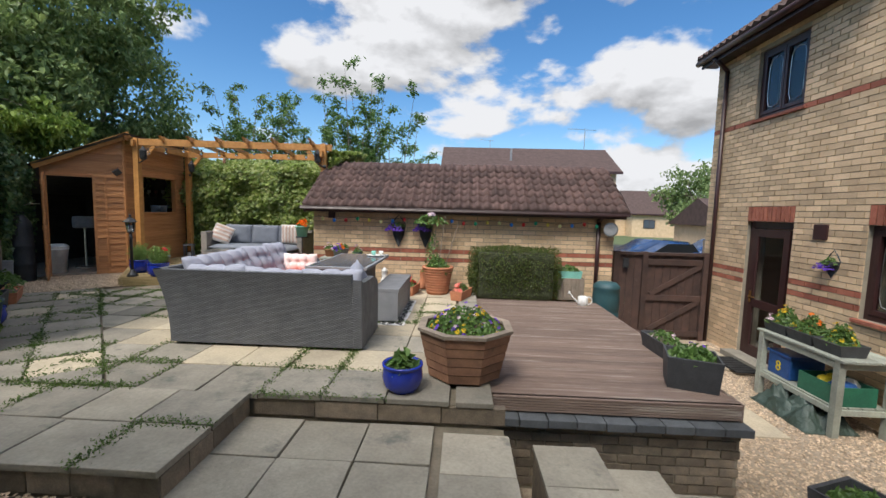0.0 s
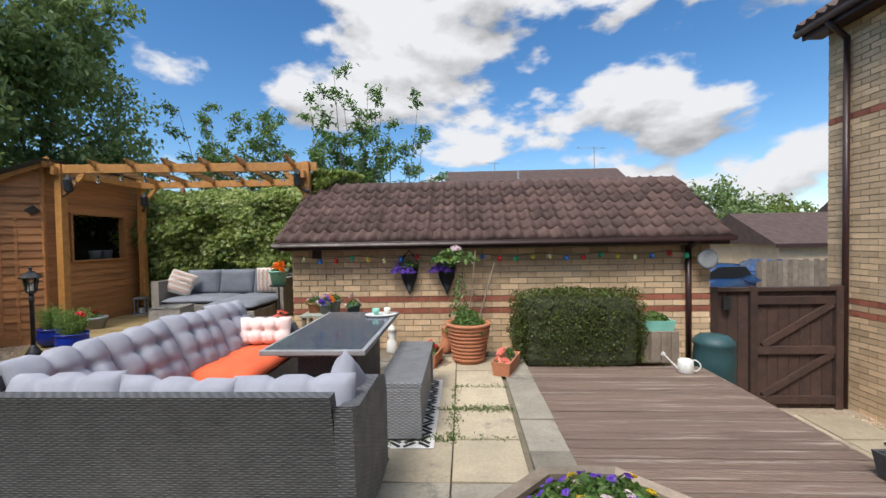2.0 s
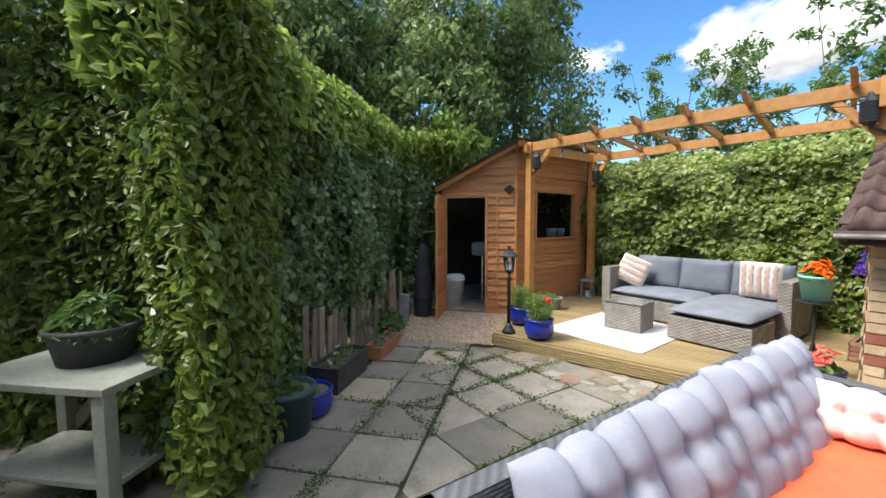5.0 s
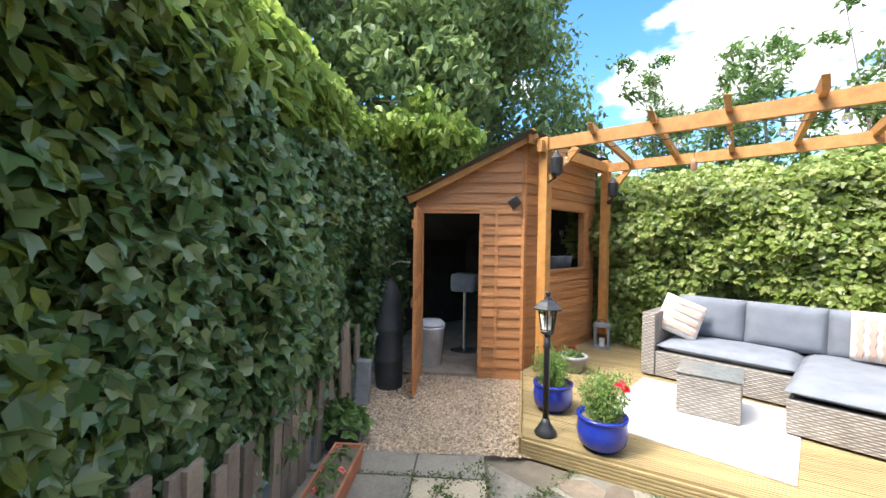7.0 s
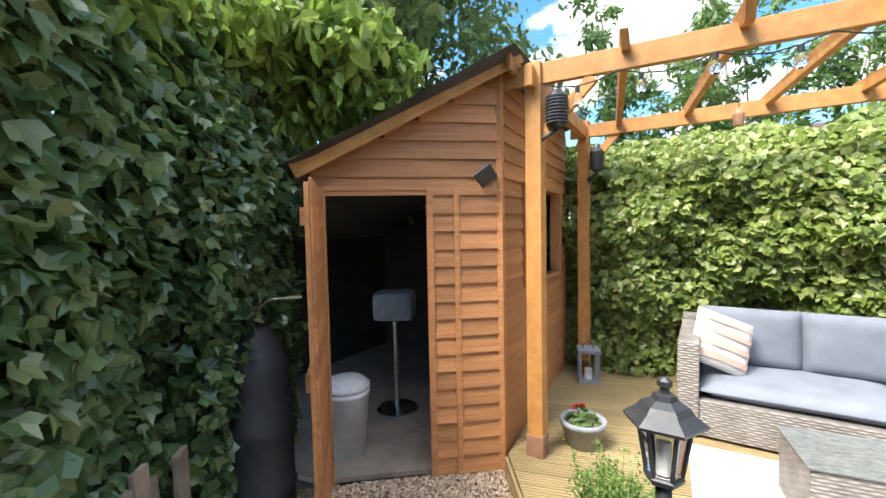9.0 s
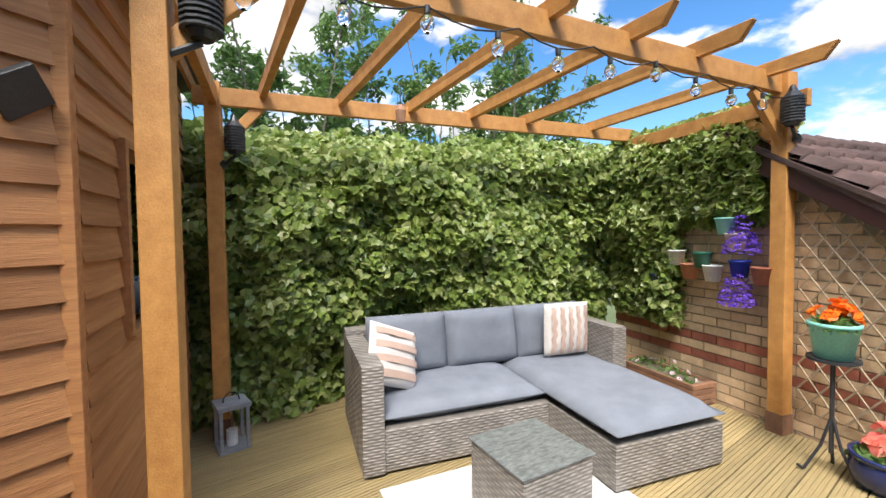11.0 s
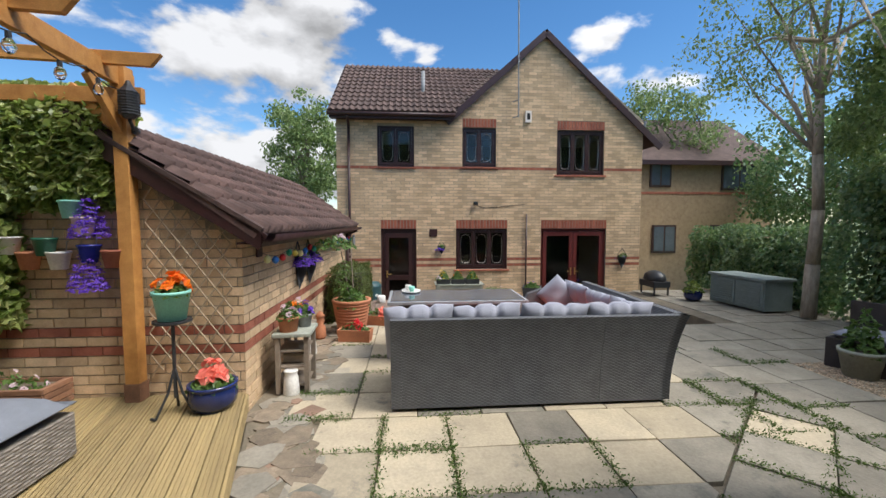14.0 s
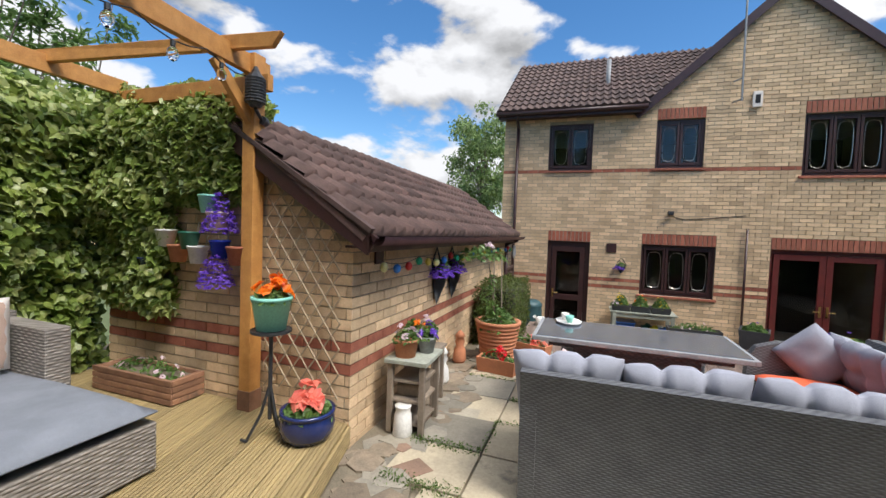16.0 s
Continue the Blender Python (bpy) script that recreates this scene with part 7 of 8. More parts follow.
def car(m, label):
    """A small hatchback: body shell, glasshouse, wheels."""
    ob = thing("car", m, label, "car")
    prof = [(-1.95, 0.35), (-2.0, 0.62), (-1.85, 0.88), (-1.05, 0.98), (-0.45, 1.40), (0.75, 1.47), (1.55, 1.10), (1.95, 0.95), (2.0, 0.5), (1.9, 0.32)]
    bm = bmesh.new()
    rows = [[bm.verts.new((x, s * (0.82 if z < 1.0 else 0.66), z)) for x, z in prof] for s in (-1, 1)]
    bm.faces.new(rows[0]), bm.faces.new(rows[1][::-1])
    for i in range(len(prof)):
        j = (i + 1) % len(prof)
        bm.faces.new((rows[0][i], rows[1][i], rows[1][j], rows[0][j]))
    bmesh.ops.recalc_face_normals(bm, faces=bm.faces)
    bmesh.ops.bevel(bm, geom=bm.edges[:], offset=0.05, segments=2, affect="EDGES")
    part("body", bm, CARBLUE, ob, smooth=True)
    for s in (-1, 1):
        part("side_window", prism([(-0.85, 0), (1.3, 0), (0.72, 0.36), (-0.42, 0.34)], -0.005, 0.005), METAL, ob, m=pose(0, s * 0.775, 1.03, 90 - s * 16, 0, 0))
        for x in (-1.25, 1.25):
            w = part("wheel", lathe([(0.2, -0.1), (0.31, -0.09), (0.32, 0.09), (0.2, 0.1)], 18), RUBBER, ob, m=pose(x, s * 0.76, 0.32, 90, 0, 0))
            part("rim", lathe([(0.19, -0.105), (0.19, 0.105)], 14), CHROME, w)
    part("windscreen", boxm(-0.35, 0.35, -0.58, 0.58, -0.01, 0.01), METAL, ob, m=pose(-0.78, 0, 1.21, 0, -36, 0))
    return ob


car(pose(8.4, 16.6, -0.95, 0, 0, 200), "dark blue hatchback parked beyond the gate")
car(pose(11.6, 17.8, -0.95, 0, 0, 195), "blue hatchback parked beside another car")

# ---- fixtures on the house ----
def fixture(name, label, category, bm, m=None, material=METAL):
    ob = thing(name, m or pose(0, 0, 0), label, category)
    part("body", bm, material, ob)
    return ob


fixture("air_vent", "brown plastic air vent in the brickwork", "vent", boxm(FX - 0.03, FX - 0.008, 6.13, 6.33, 1.13, 1.32, 0.006), material=FRAME)
al = fixture("alarm_box", "cream alarm box on the gable wall", "alarm", boxm(FX - 0.06, FX - 0.01, 3.72, 3.88, 4.03, 4.33, 0.015), material=CREAM)
part("emblem", boxm(FX - 0.066, FX - 0.061, 3.76, 3.84, 4.10, 4.26), BLACK, al)
sl = fixture("security_light", "black security light on the brick wall", "light", boxm(FX - 0.12, FX - 0.01, 5.10, 5.20, 1.94, 2.02, 0.01))
bm = bmesh.new()
for a, b in (((5.1, 1.92), (4.9, 1.86)), ((4.9, 1.86), (4.4, 1.9)), ((4.4, 1.9), (3.85, 1.96))):
    rod(bm, (FX - 0.02, a[0], a[1]), (FX - 0.02, b[0], b[1]), 0.006, 5)
part("cable", bm, METAL, sl)
ae = thing("television_aerial", pose(0, 0, 0), "thin aerial mast on the gable", "aerial")
bm = bmesh.new()
rod(bm, (FX - 0.2, 4.10, 4.12), (FX - 0.2, 4.13, 7.6), 0.018, 8)
for z in (4.15, 4.55):
    rod(bm, (FX - 0.2, 4.10, z), (FX - 0.01, 4.2, z), 0.014, 6)
part("mast", bm, GREYP, ae)
bm = bmesh.new()
for k in range(6):
    rod(bm, (FX - 0.2 - 0.1 * k, 3.9, 7.4), (FX - 0.2 - 0.1 * k, 4.35, 7.4), 0.005, 4)
part("boom", bm, GREYP, ae)


def wall_basket(name, m, w, h, label, flower=PURPLE, seed=3, n=90):
    """A pointed dark basket on a wall, filled with trailing flowers; faces -y."""
    ob = thing(name, m, label, "hanging basket")
    bm = bmesh.new()
    k = 10
    top = [bm.verts.new((w / 2 * math.cos(math.pi + math.pi * i / k), w * 0.45 * math.sin(math.pi + math.pi * i / k), 0)) for i in range(k + 1)]
    midr = [bm.verts.new((v.co.x * 0.75, v.co.y * 0.8, -h * 0.45)) for v in top]
    tip = bm.verts.new((0, -0.01, -h))
    for i in range(k):
        bm.faces.new((top[i], top[i + 1], midr[i + 1], midr[i]))
        bm.faces.new((midr[i], midr[i + 1], tip))
    bmesh.ops.solidify(bm, geom=bm.faces[:], thickness=0.006)
    part("basket", bm, METAL, ob, smooth=True)
    bm = bmesh.new()
    for s in (-1, 1):
        rod(bm, (s * w / 2, 0, 0), (0, 0.0, w * 0.7), 0.006, 6)
        rod(bm, (s * w / 2, 0, 0), (s * w * 0.2, 0.0, w * 0.5), 0.005, 6)
    part("frame", bm, METAL, ob)
    foliage(ob, w * 0.5, w * 0.45, -0.03, 160, 0.035, PLANT_L, seed=seed, at=(0, -w * 0.2), sy=0.7)
    blooms(ob, w * 0.62, w * 0.6, -0.10, n, 0.03, flower, seed + 1, at=(-w * 0.25, -w * 0.25), sy=0.8, petals=4)
    return ob


wall_basket("wall_basket", pose(-0.34, GY - 0.012, 1.10), 0.26, 0.40, "dark pointed wall basket with purple trailing flowers", seed=3, n=170)
wall_basket("wall_basket", pose(0.14, GY - 0.012, 1.10), 0.26, 0.40, "dark pointed wall basket with purple flowers and climber", seed=6, n=170)
wall_basket("wall_basket", pose(FX - 0.012, 6.02, 0.88, 0, 0, -90), 0.2, 0.2, "small wall basket with purple flowers by the door", seed=8)
wall_basket("wall_basket", pose(FX - 0.012, 1.20, 0.62, 0, 0, -90), 0.26, 0.36, "dark diamond wall planter by the french doors", PURPLE, 9, n=6)
fixture("air_vent", "dark square vent in the garage brickwork", "vent", boxm(-1.60, -1.48, GY - 0.02, GY - 0.003, 1.19, 1.32, 0.006), material=FRAME)
bb = thing("bulb_string", pose(0, 0, 0), "string of small coloured bulbs under the garage eave", "string lights")
bm = bmesh.new()
pts = [Vector((GX + 0.1 + i * 0.103, GY - 0.12, 1.235 - 0.045 * abs(math.sin(i * 0.42)))) for i in range(50)]
for a, b in zip(pts, pts[1:]):
    rod(bm, a, b, 0.003, 4)
part("cable", bm, METAL, bb)
cols = [(0.75, 0.75, 0.35), (0.04, 0.2, 0.65), (0.6, 0.03, 0.03), (0.03, 0.42, 0.22), (0.75, 0.6, 0.1)]
bms = []
for k, c in enumerate(cols):
    bms.append(mesh_of("bulb", lathe([(0.006, -0.07), (0.022, -0.06), (0.031, -0.035), (0.022, -0.011), (0.008, 0.0)], 12), mat("bulb_colour", c, rough=0.3, bump=0), True))
for i in range(1, 50, 2):
    part("bulb", bms[(i // 2) % 5], None, bb, m=Matrix.Translation(pts[i]))

# ---- pots and planters ----
bp = pot("blue_pot", pose(0.36, 3.93, 0.0), bowl(0.155, 0.21), BLUE, "small glossy blue pot with a leafy plant")
foliage(bp, 0.11, 0.16, 0.16, 46, 0.13, PLANT_L, seed=3)
oc = thing("octagonal_planter", pose(0.83, 4.30, 0, 0, 0, 22.5), "octagonal brown wooden planter full of pansies", "planter")
for k in range(8):
    a0, a1 = math.pi / 4 * k, math.pi / 4 * (k + 1)
    for r in range(5):
        R0, R1 = 0.31 + 0.018 * r, 0.31 + 0.018 * (r + 1) - 0.004
        bm = bmesh.new()
        q = []
        for R, z in ((R0, 0.02 + r * 0.076), (R1, 0.02 + (r + 1) * 0.076 - 0.006)):
            for rr in (R, R - 0.03):
                for a in (a0, a1):
                    q.append(bm.verts.new((rr * math.cos(a), rr * math.sin(a), z)))
        for f in ((0, 1, 5, 4), (3, 2, 6, 7), (4, 5, 7, 6), (0, 2, 3, 1), (0, 4, 6, 2), (1, 3, 7, 5)):
            bm.faces.new([q[i] for i in f])
        bmesh.ops.recalc_face_normals(bm, faces=bm.faces)
        part("plank", bm, PLANTER_W, oc)
    bm = bmesh.new()
    q = []
    for z in (0.40, 0.425):
        for rr in (0.415, 0.35):
            for a in (a0, a1):
                q.append(bm.verts.new((rr * math.cos(a), rr * math.sin(a), z)))
    for f in ((0, 1, 5, 4), (3, 2, 6, 7), (4, 5, 7, 6), (0, 2, 3, 1), (0, 4, 6, 2), (1, 3, 7, 5)):
        bm.faces.new([q[i] for i in f])
    bmesh.ops.recalc_face_normals(bm, faces=bm.faces)
    part("rim_board", bm, OLDWOOD, oc, "pale worn rim board")
part("soil", lathe([(0.345, 0.33), (0.345, 0.37)], 16), SOIL, oc)
foliage(oc, 0.34, 0.20, 0.37, 1900, 0.042, PLANT_L, seed=4)
blooms(oc, 0.32, 0.20, 0.40, 34, 0.034, YELLOW_F, 5)
blooms(oc, 0.32, 0.22, 0.40, 44, 0.032, PURPLE, 6)
blooms(oc, 0.30, 0.20, 0.40, 22, 0.034, WHITE_F, 7)
# ribbed terracotta pot with canes
rp = [(0.17, 0)]
for k in range(9):
    z0 = 0.03 + k * 0.043
    r = 0.175 + 0.075 * (z0 / 0.44)
    rp += [(r, z0), (r + 0.012, z0 + 0.012), (r + 0.012, z0 + 0.026), (r, z0 + 0.038)]
rp += [(0.262, 0.425), (0.262, 0.455), (0.225, 0.455), (0.21, 0.40), (0.01, 0.39)]
tp = pot("ribbed_pot", pose(0.40, 7.62, 0), rp, TERRA, "large ribbed terracotta pot with a climber on canes")
bm = bmesh.new()
for a, b in (((0, 0.05, 0.4), (0.10, 0.1, 1.28)), ((-0.1, 0, 0.4), (-0.05, 0.12, 1.1)), ((0.1, -0.02, 0.4), (0.32, 0.05, 1.15))):
    rod(bm, a, b, 0.007, 6)
part("cane", bm, OLDWOOD, tp)
foliage(tp, 0.24, 0.22, 0.38, 420, 0.09, PLANT_L, DART, seed=12)
foliage(tp, 0.30, 0.16, 1.15, 150, 0.075, PLANT_L, seed=13, at=(-0.14, 0.2), name="climber")
foliage(tp, 0.12, 0.6, 0.5, 110, 0.06, PLANT_L, seed=14, at=(-0.1, 0.1), name="stem_leaves")
blooms(tp, 0.12, 0.12, 1.26, 2, 0.09, WHITE_F, 15, at=(-0.12, 0.15))


def trough(m, l, w, h, material, label, fl=None, flsize=0.05, n=200, nf=8, seed=1, leaf=0.045, slats=False, grow=0.12):
    ob = thing("planter_trough", m, label, "planter")
    bm = bmesh.new()
    lo = [(-l / 2 * 0.93, -w / 2 * 0.8, 0), (l / 2 * 0.93, -w / 2 * 0.8, 0), (l / 2 * 0.93, w / 2 * 0.8, 0), (-l / 2 * 0.93, w / 2 * 0.8, 0)]
    hi = [(-l / 2, -w / 2, h), (l / 2, -w / 2, h), (l / 2, w / 2, h), (-l / 2, w / 2, h)]
    ins = [(x * 0.93, y * 0.86, h) for x, y, z in hi]
    dn = [(x * 0.9, y * 0.82, h * 0.7) for x, y, z in hi]
    R = [[bm.verts.new(p) for p in q] for q in (lo, hi, ins, dn)]
    bm.faces.new(R[0][::-1])
    for a, b in zip(R, R[1:]):
        for i in range(4):
            j = (i + 1) % 4
            bm.faces.new((a[i], a[j], b[j], b[i]))
    bm.faces.new(R[3])
    part("body", bm, material, ob)
    if slats:
        for k in range(4):
            part("slat", boxm(l / 2 + 0.002, l / 2 + 0.014, -w / 2, w / 2, 0.01 + k * h / 4, 0.01 + (k + 0.85) * h / 4, 0.004), material, ob)
            part("slat", boxm(-l / 2 - 0.012, l / 2 + 0.012, -w / 2 - 0.014, -w / 2 - 0.002, 0.01 + k * h / 4, 0.01 + (k + 0.85) * h / 4, 0.004), material, ob)
    part("soil", boxm(-l / 2 * 0.9, l / 2 * 0.9, -w / 2 * 0.8, w / 2 * 0.8, h * 0.6, h * 0.86), SOIL, ob)
    foliage(ob, 0.5, grow, h * 0.85, n, leaf, PLANT_L, seed=seed, sx=l * 0.92, sy=w * 0.9)
    if fl:
        blooms(ob, 0.5, grow + 0.03, h * 0.95, nf, flsize, fl, seed + 1, sx=l * 0.85, sy=w * 0.8)
    return ob


trough(pose(0.80, 7.30, 0.0, 0, 0, 70), 0.50, 0.20, 0.14, TERRA, "terracotta trough with coral begonias by the shrub", CORAL_F, 0.11, 140, 4, 5)
trough(pose(-0.02, 7.52, 0.0, 0, 0, 80), 0.42, 0.18, 0.15, TERRA, "terracotta trough with red geraniums", RED_F, 0.07, 140, 6, 7)
trough(pose(2.92, 5.12, LD, 0, 0, 92), 0.72, 0.22, 0.16, DKGREY, "long black trough of seedlings at the deck edge", WHITE_F, 0.03, 260, 12, 9)
bx = trough(pose(2.76, 4.40, LD, 0, 0, -20), 0.40, 0.36, 0.27, DKGREY, "square dark grey planter at the deck corner", PURPLE, 0.03, 160, 4, 11, 0.09)
trough(pose(3.45, 3.55, BED, 0, 0, 20), 0.42, 0.42, 0.40, DKGREY, "square black planter on the gravel", None, 0.03, 160, 4, 13, 0.08)
trough(pose(-2.035, 9.80, DECK, 0, 0, -90), 0.82, 0.25, 0.18, PLANTER_W, "slatted wooden trough with small pale flowers", WHITE_F, 0.035, 160, 9, 15, slats=True)
trough(pose(-5.30, 6.10, 0.0, 0, 0, 133), 0.62, 0.2, 0.15, TERRA, "long terracotta trough along the hedge", CORAL_F, 0.04, 60, 4, 17)
trough(pose(-4.78, 5.42, 0.0, 0, 0, 133), 0.66, 0.28, 0.24, DKGREY, "long black planter along the hedge", WHITE_F, 0.04, 120, 5, 19)
b2 = pot("blue_bowl", pose(-4.32, 4.98, 0), bowl(0.19, 0.2), BLUE, "wide blue glazed bowl by the hedge")
foliage(b2, 0.12, 0.08, 0.14, 60, 0.06, PLANT_L, seed=5)
b3 = pot("green_pot", pose(-4.12, 4.78, 0), cone_pot(0.15, 0.2, 0.33), BARREL, "green glazed pot by the hedge")
foliage(b3, 0.14, 0.1, 0.28, 90, 0.07, PLANT_L, seed=6)
b4 = pot("black_pot", pose(-5.78, 6.42, 0), cone_pot(0.12, 0.16, 0.2), DKGREY, "black pot with a bushy plant by the fence")
foliage(b4, 0.22, 0.22, 0.15, 320, 0.075, PLANT_L, seed=8)
def feathery(parent, z, r, h, n, seed):
    """A tuft of thin upright stems with thread-like leaves."""
    rnd = random.Random(seed)
    bm = bmesh.new()
    pts, nr = [], []
    for k in range(n):
        a = rnd.uniform(0, 2 * math.pi)
        q = r * rnd.uniform(0.1, 1.0)
        foot = Vector((math.cos(a) * q * 0.45, math.sin(a) * q * 0.45, z))
        tip = Vector((math.cos(a) * q * 1.15, math.sin(a) * q * 1.15, z + h * rnd.uniform(0.55, 1.1)))
        rod(bm, foot, tip, 0.0025, 4, 0.001)
        for j in range(48):
            c = foot.lerp(tip, rnd.uniform(0.15, 1.05))
            pts.append((c.x + rnd.gauss(0, 0.016), c.y + rnd.gauss(0, 0.016), c.z + rnd.gauss(0, 0.012)))
            nr.append((math.cos(a), math.sin(a), rnd.uniform(-0.2, 0.8)))
    part("stem", bm, PLANT_L, parent)
    tagged(part("foliage", leaves("foliage", pts, nr, np.full(len(pts), 0.026), FEATHER_L, DART, 0.0, 0.9), None, parent), kind="stuff")


FEATHER_L = leaf_mat("feathery_leaves", [(0.14, 0.24, 0.06), (0.20, 0.32, 0.08), (0.27, 0.38, 0.11)])
for x, y, r, s, lab in ((-4.34, 7.56, 0.165, 21, "glossy blue pot with feathery cosmos on the deck"), (-4.90, 7.86, 0.16, 22, "glossy blue pot with a feathery green plant on the deck")):
    p = pot("blue_pot", pose(x, y, DECK), bowl(r, 0.23, foot=0.6), BLUE, lab)
    feathery(p, 0.18, 0.17, 0.30, 70, s)
    if s == 21:
        blooms(p, 0.05, 0.05, 0.44, 1, 0.075, RED_F, 4, at=(0.12, -0.02), petals=8)
p = pot("grey_blue_pot", pose(-5.28, 8.88, DECK), cone_pot(0.10, 0.15, 0.18), GREYP, "grey blue pot with a red flower by the post")
foliage(p, 0.12, 0.12, 0.14, 100, 0.05, PLANT_L, seed=23)
blooms(p, 0.1, 0.1, 0.2, 2, 0.07, RED_F, 24)
p = pot("navy_bowl", pose(-2.13, 8.26, DECK), bowl(0.165, 0.19), NAVY, "dark blue glazed bowl with coral begonias")
foliage(p, 0.15, 0.10, 0.16, 120, 0.08, PLANT_L, seed=25)
blooms(p, 0.10, 0.14, 0.22, 5, 0.12, CORAL_F, 26, petals=9)
# plant stand with mint pot
stand = thing("plant_stand", pose(-2.22, 8.47, DECK), "tall black iron plant stand with scrolled feet", "plant stand")
bm = bmesh.new()
rod(bm, (0, 0, 0.12), (0, 0, 0.66), 0.012, 8)
part("stem", bm, METAL, stand)
part("plate", lathe([(0.11, 0.655), (0.12, 0.66), (0.12, 0.675), (0.11, 0.67)], 20), METAL, stand)
for k in range(3):
    a = 2 * math.pi * k / 3 + 0.4
    bm = bmesh.new()
    q = [Vector((0.0, 0, 0.34)), Vector((0.05 * math.cos(a), 0.05 * math.sin(a), 0.16)), Vector((0.13 * math.cos(a), 0.13 * math.sin(a), 0.01)), Vector((0.16 * math.cos(a), 0.16 * math.sin(a), 0.03))]
    for s, e in zip(q, q[1:]):
        rod(bm, s, e, 0.009, 6)
    part("leg", bm, METAL, stand)
p = pot("mint_pot", pose(-2.22, 8.47, DECK + 0.676), cone_pot(0.085, 0.12, 0.20, 0.02), MINT, "mint green metal pot with orange gazanias")
foliage(p, 0.11, 0.10, 0.17, 260, 0.06, PLANT_L, DART, seed=27)
blooms(p, 0.11, 0.12, 0.22, 13, 0.075, ORANGE_F, 28, petals=9)
# trellis on the gable
tr = thing("trellis", pose(GX - 0.03, 8.82, 0.30), "expanding willow trellis on the gable wall", "trellis")
bm = bmesh.new()
for k in range(-5, 12):
    for s in (1, -1):
        a, b = Vector((0, 0, k * 0.17)), Vector((0, -0.62, k * 0.17 + s * 0.85))
        pa, pb = a, b
        top = lambda q: 1.66 + 0.62 * q.y * 1.0
        seg = [pa.lerp(pb, j / 14) for j in range(15)]
        for q0, q1 in zip(seg, seg[1:]):
            if 0 <= q0.z and 0 <= q1.z and q0.z < top(q0) and q1.z < top(q1):
                rod(bm, q0, q1, 0.006, 5)
part("lattice", bm, mat("pale_willow", (0.42, 0.33, 0.22), rough=0.8, fine=80), tr)
# little hanging pots on the gable
for y, z, pot_m, flowers in ((9.90, 1.10, NAVY, 0), (9.70, 1.32, WHITE, 0), (9.57, 1.21, TERRA, 0), (9.46, 1.31, BINGREEN, 0), (9.37, 1.21, WHITE, 0),
                             (9.19, 1.46, PINK, 60), (9.27, 1.58, MINT, 0), (9.00, 1.22, REDB, 0), (9.16, 1.26, BLUE, 47)):
    p = pot("hanging_pot", pose(GX - 0.11, y, z - 0.065), cone_pot(0.05, 0.075, 0.13, 0.014), pot_m, "small coloured metal pot hung on the gable wall", "hanging pot")
    p["group"] = "hanging pots on the gable"
    bm = bmesh.new()
    rod(bm, (0.06, 0, 0.09), (0.075, 0, 0.2), 0.004, 5)
    rod(bm, (0.075, 0, 0.2), (0.09, 0, 0.2), 0.004, 5)
    part("hook", bm, CHROME, p)
    if flowers:
        blooms(p, 0.12, 0.30, -0.02 if flowers > 50 else -0.20, 260, 0.026, PURPLE, flowers, at=(-0.03, -0.06 if flowers > 50 else 0.0), petals=4)
# lamp post on the deck
lp = thing("lamp_post", pose(-4.70, 7.44, DECK), "black garden lamp post with a lantern head", "lamp post")
part("base", lathe([(0.075, 0), (0.08, 0.02), (0.06, 0.05), (0.035, 0.09), (0.025, 0.12)], 20), METAL, lp, smooth=True)
part("pole", lathe([(0.022, 0.1), (0.022, 0.62), (0.03, 0.63), (0.022, 0.66), (0.022, 0.72)], 14), METAL, lp, smooth=True)
part("gallery", lathe([(0.022, 0.72), (0.05, 0.735), (0.055, 0.75), (0.05, 0.755)], 6), METAL, lp)
gl_ = part("glass", lathe([(0.045, 0.757), (0.068, 0.906)], 6), CLEAR, lp)
gl_.visible_shadow = False
bm = bmesh.new()
for k in range(6):
    a = 2 * math.pi * k / 6
    rod(bm, (0.047 * math.cos(a), 0.047 * math.sin(a), 0.755), (0.071 * math.cos(a), 0.071 * math.sin(a), 0.908), 0.006, 5)
part("glazing_bar", bm, METAL, lp)
part("roof", lathe([(0.106, 0.905), (0.11, 0.915), (0.076, 0.94), (0.062, 0.958), (0.035, 0.972), (0.03, 0.985), (0.014, 0.99), (0.012, 1.0), (0.02, 1.01), (0.02, 1.025), (0.008, 1.035)], 6), METAL, lp)
bm = bmesh.new()
rod(bm, (0, 0, 0.76), (0, 0, 0.86), 0.02, 10)
part("bulb", bm, WHITE, lp)
# white lantern by the ivy
ln = thing("candle_lantern", pose(-5.52, 10.06, DECK, 0, 0, 20), "grey metal candle lantern on the deck", "lantern")
for x in (-0.08, 0.08):
    for y in (-0.08, 0.08):
        part("post", boxm(x - 0.01, x + 0.01, y - 0.01, y + 0.01, 0, 0.28), GREYP, ln)
part("base", boxm(-0.095, 0.095, -0.095, 0.095, 0, 0.02, 0.003), GREYP, ln)
part("top", boxm(-0.10, 0.10, -0.10, 0.10, 0.28, 0.31, 0.005), GREYP, ln)
bm = bmesh.new()
rod(bm, (0, 0, 0.02), (0, 0, 0.12), 0.035, 14)
part("candle", bm, WHITE, ln)
bm = bmesh.new()
for k in range(8):
    a, b = math.pi * k / 8, math.pi * (k + 1) / 8
    rod(bm, (0.05 * math.cos(a), 0, 0.31 + 0.06 * math.sin(a)), (0.05 * math.cos(b), 0, 0.31 + 0.06 * math.sin(b)), 0.004, 5)
part("handle", bm, METAL, ln)
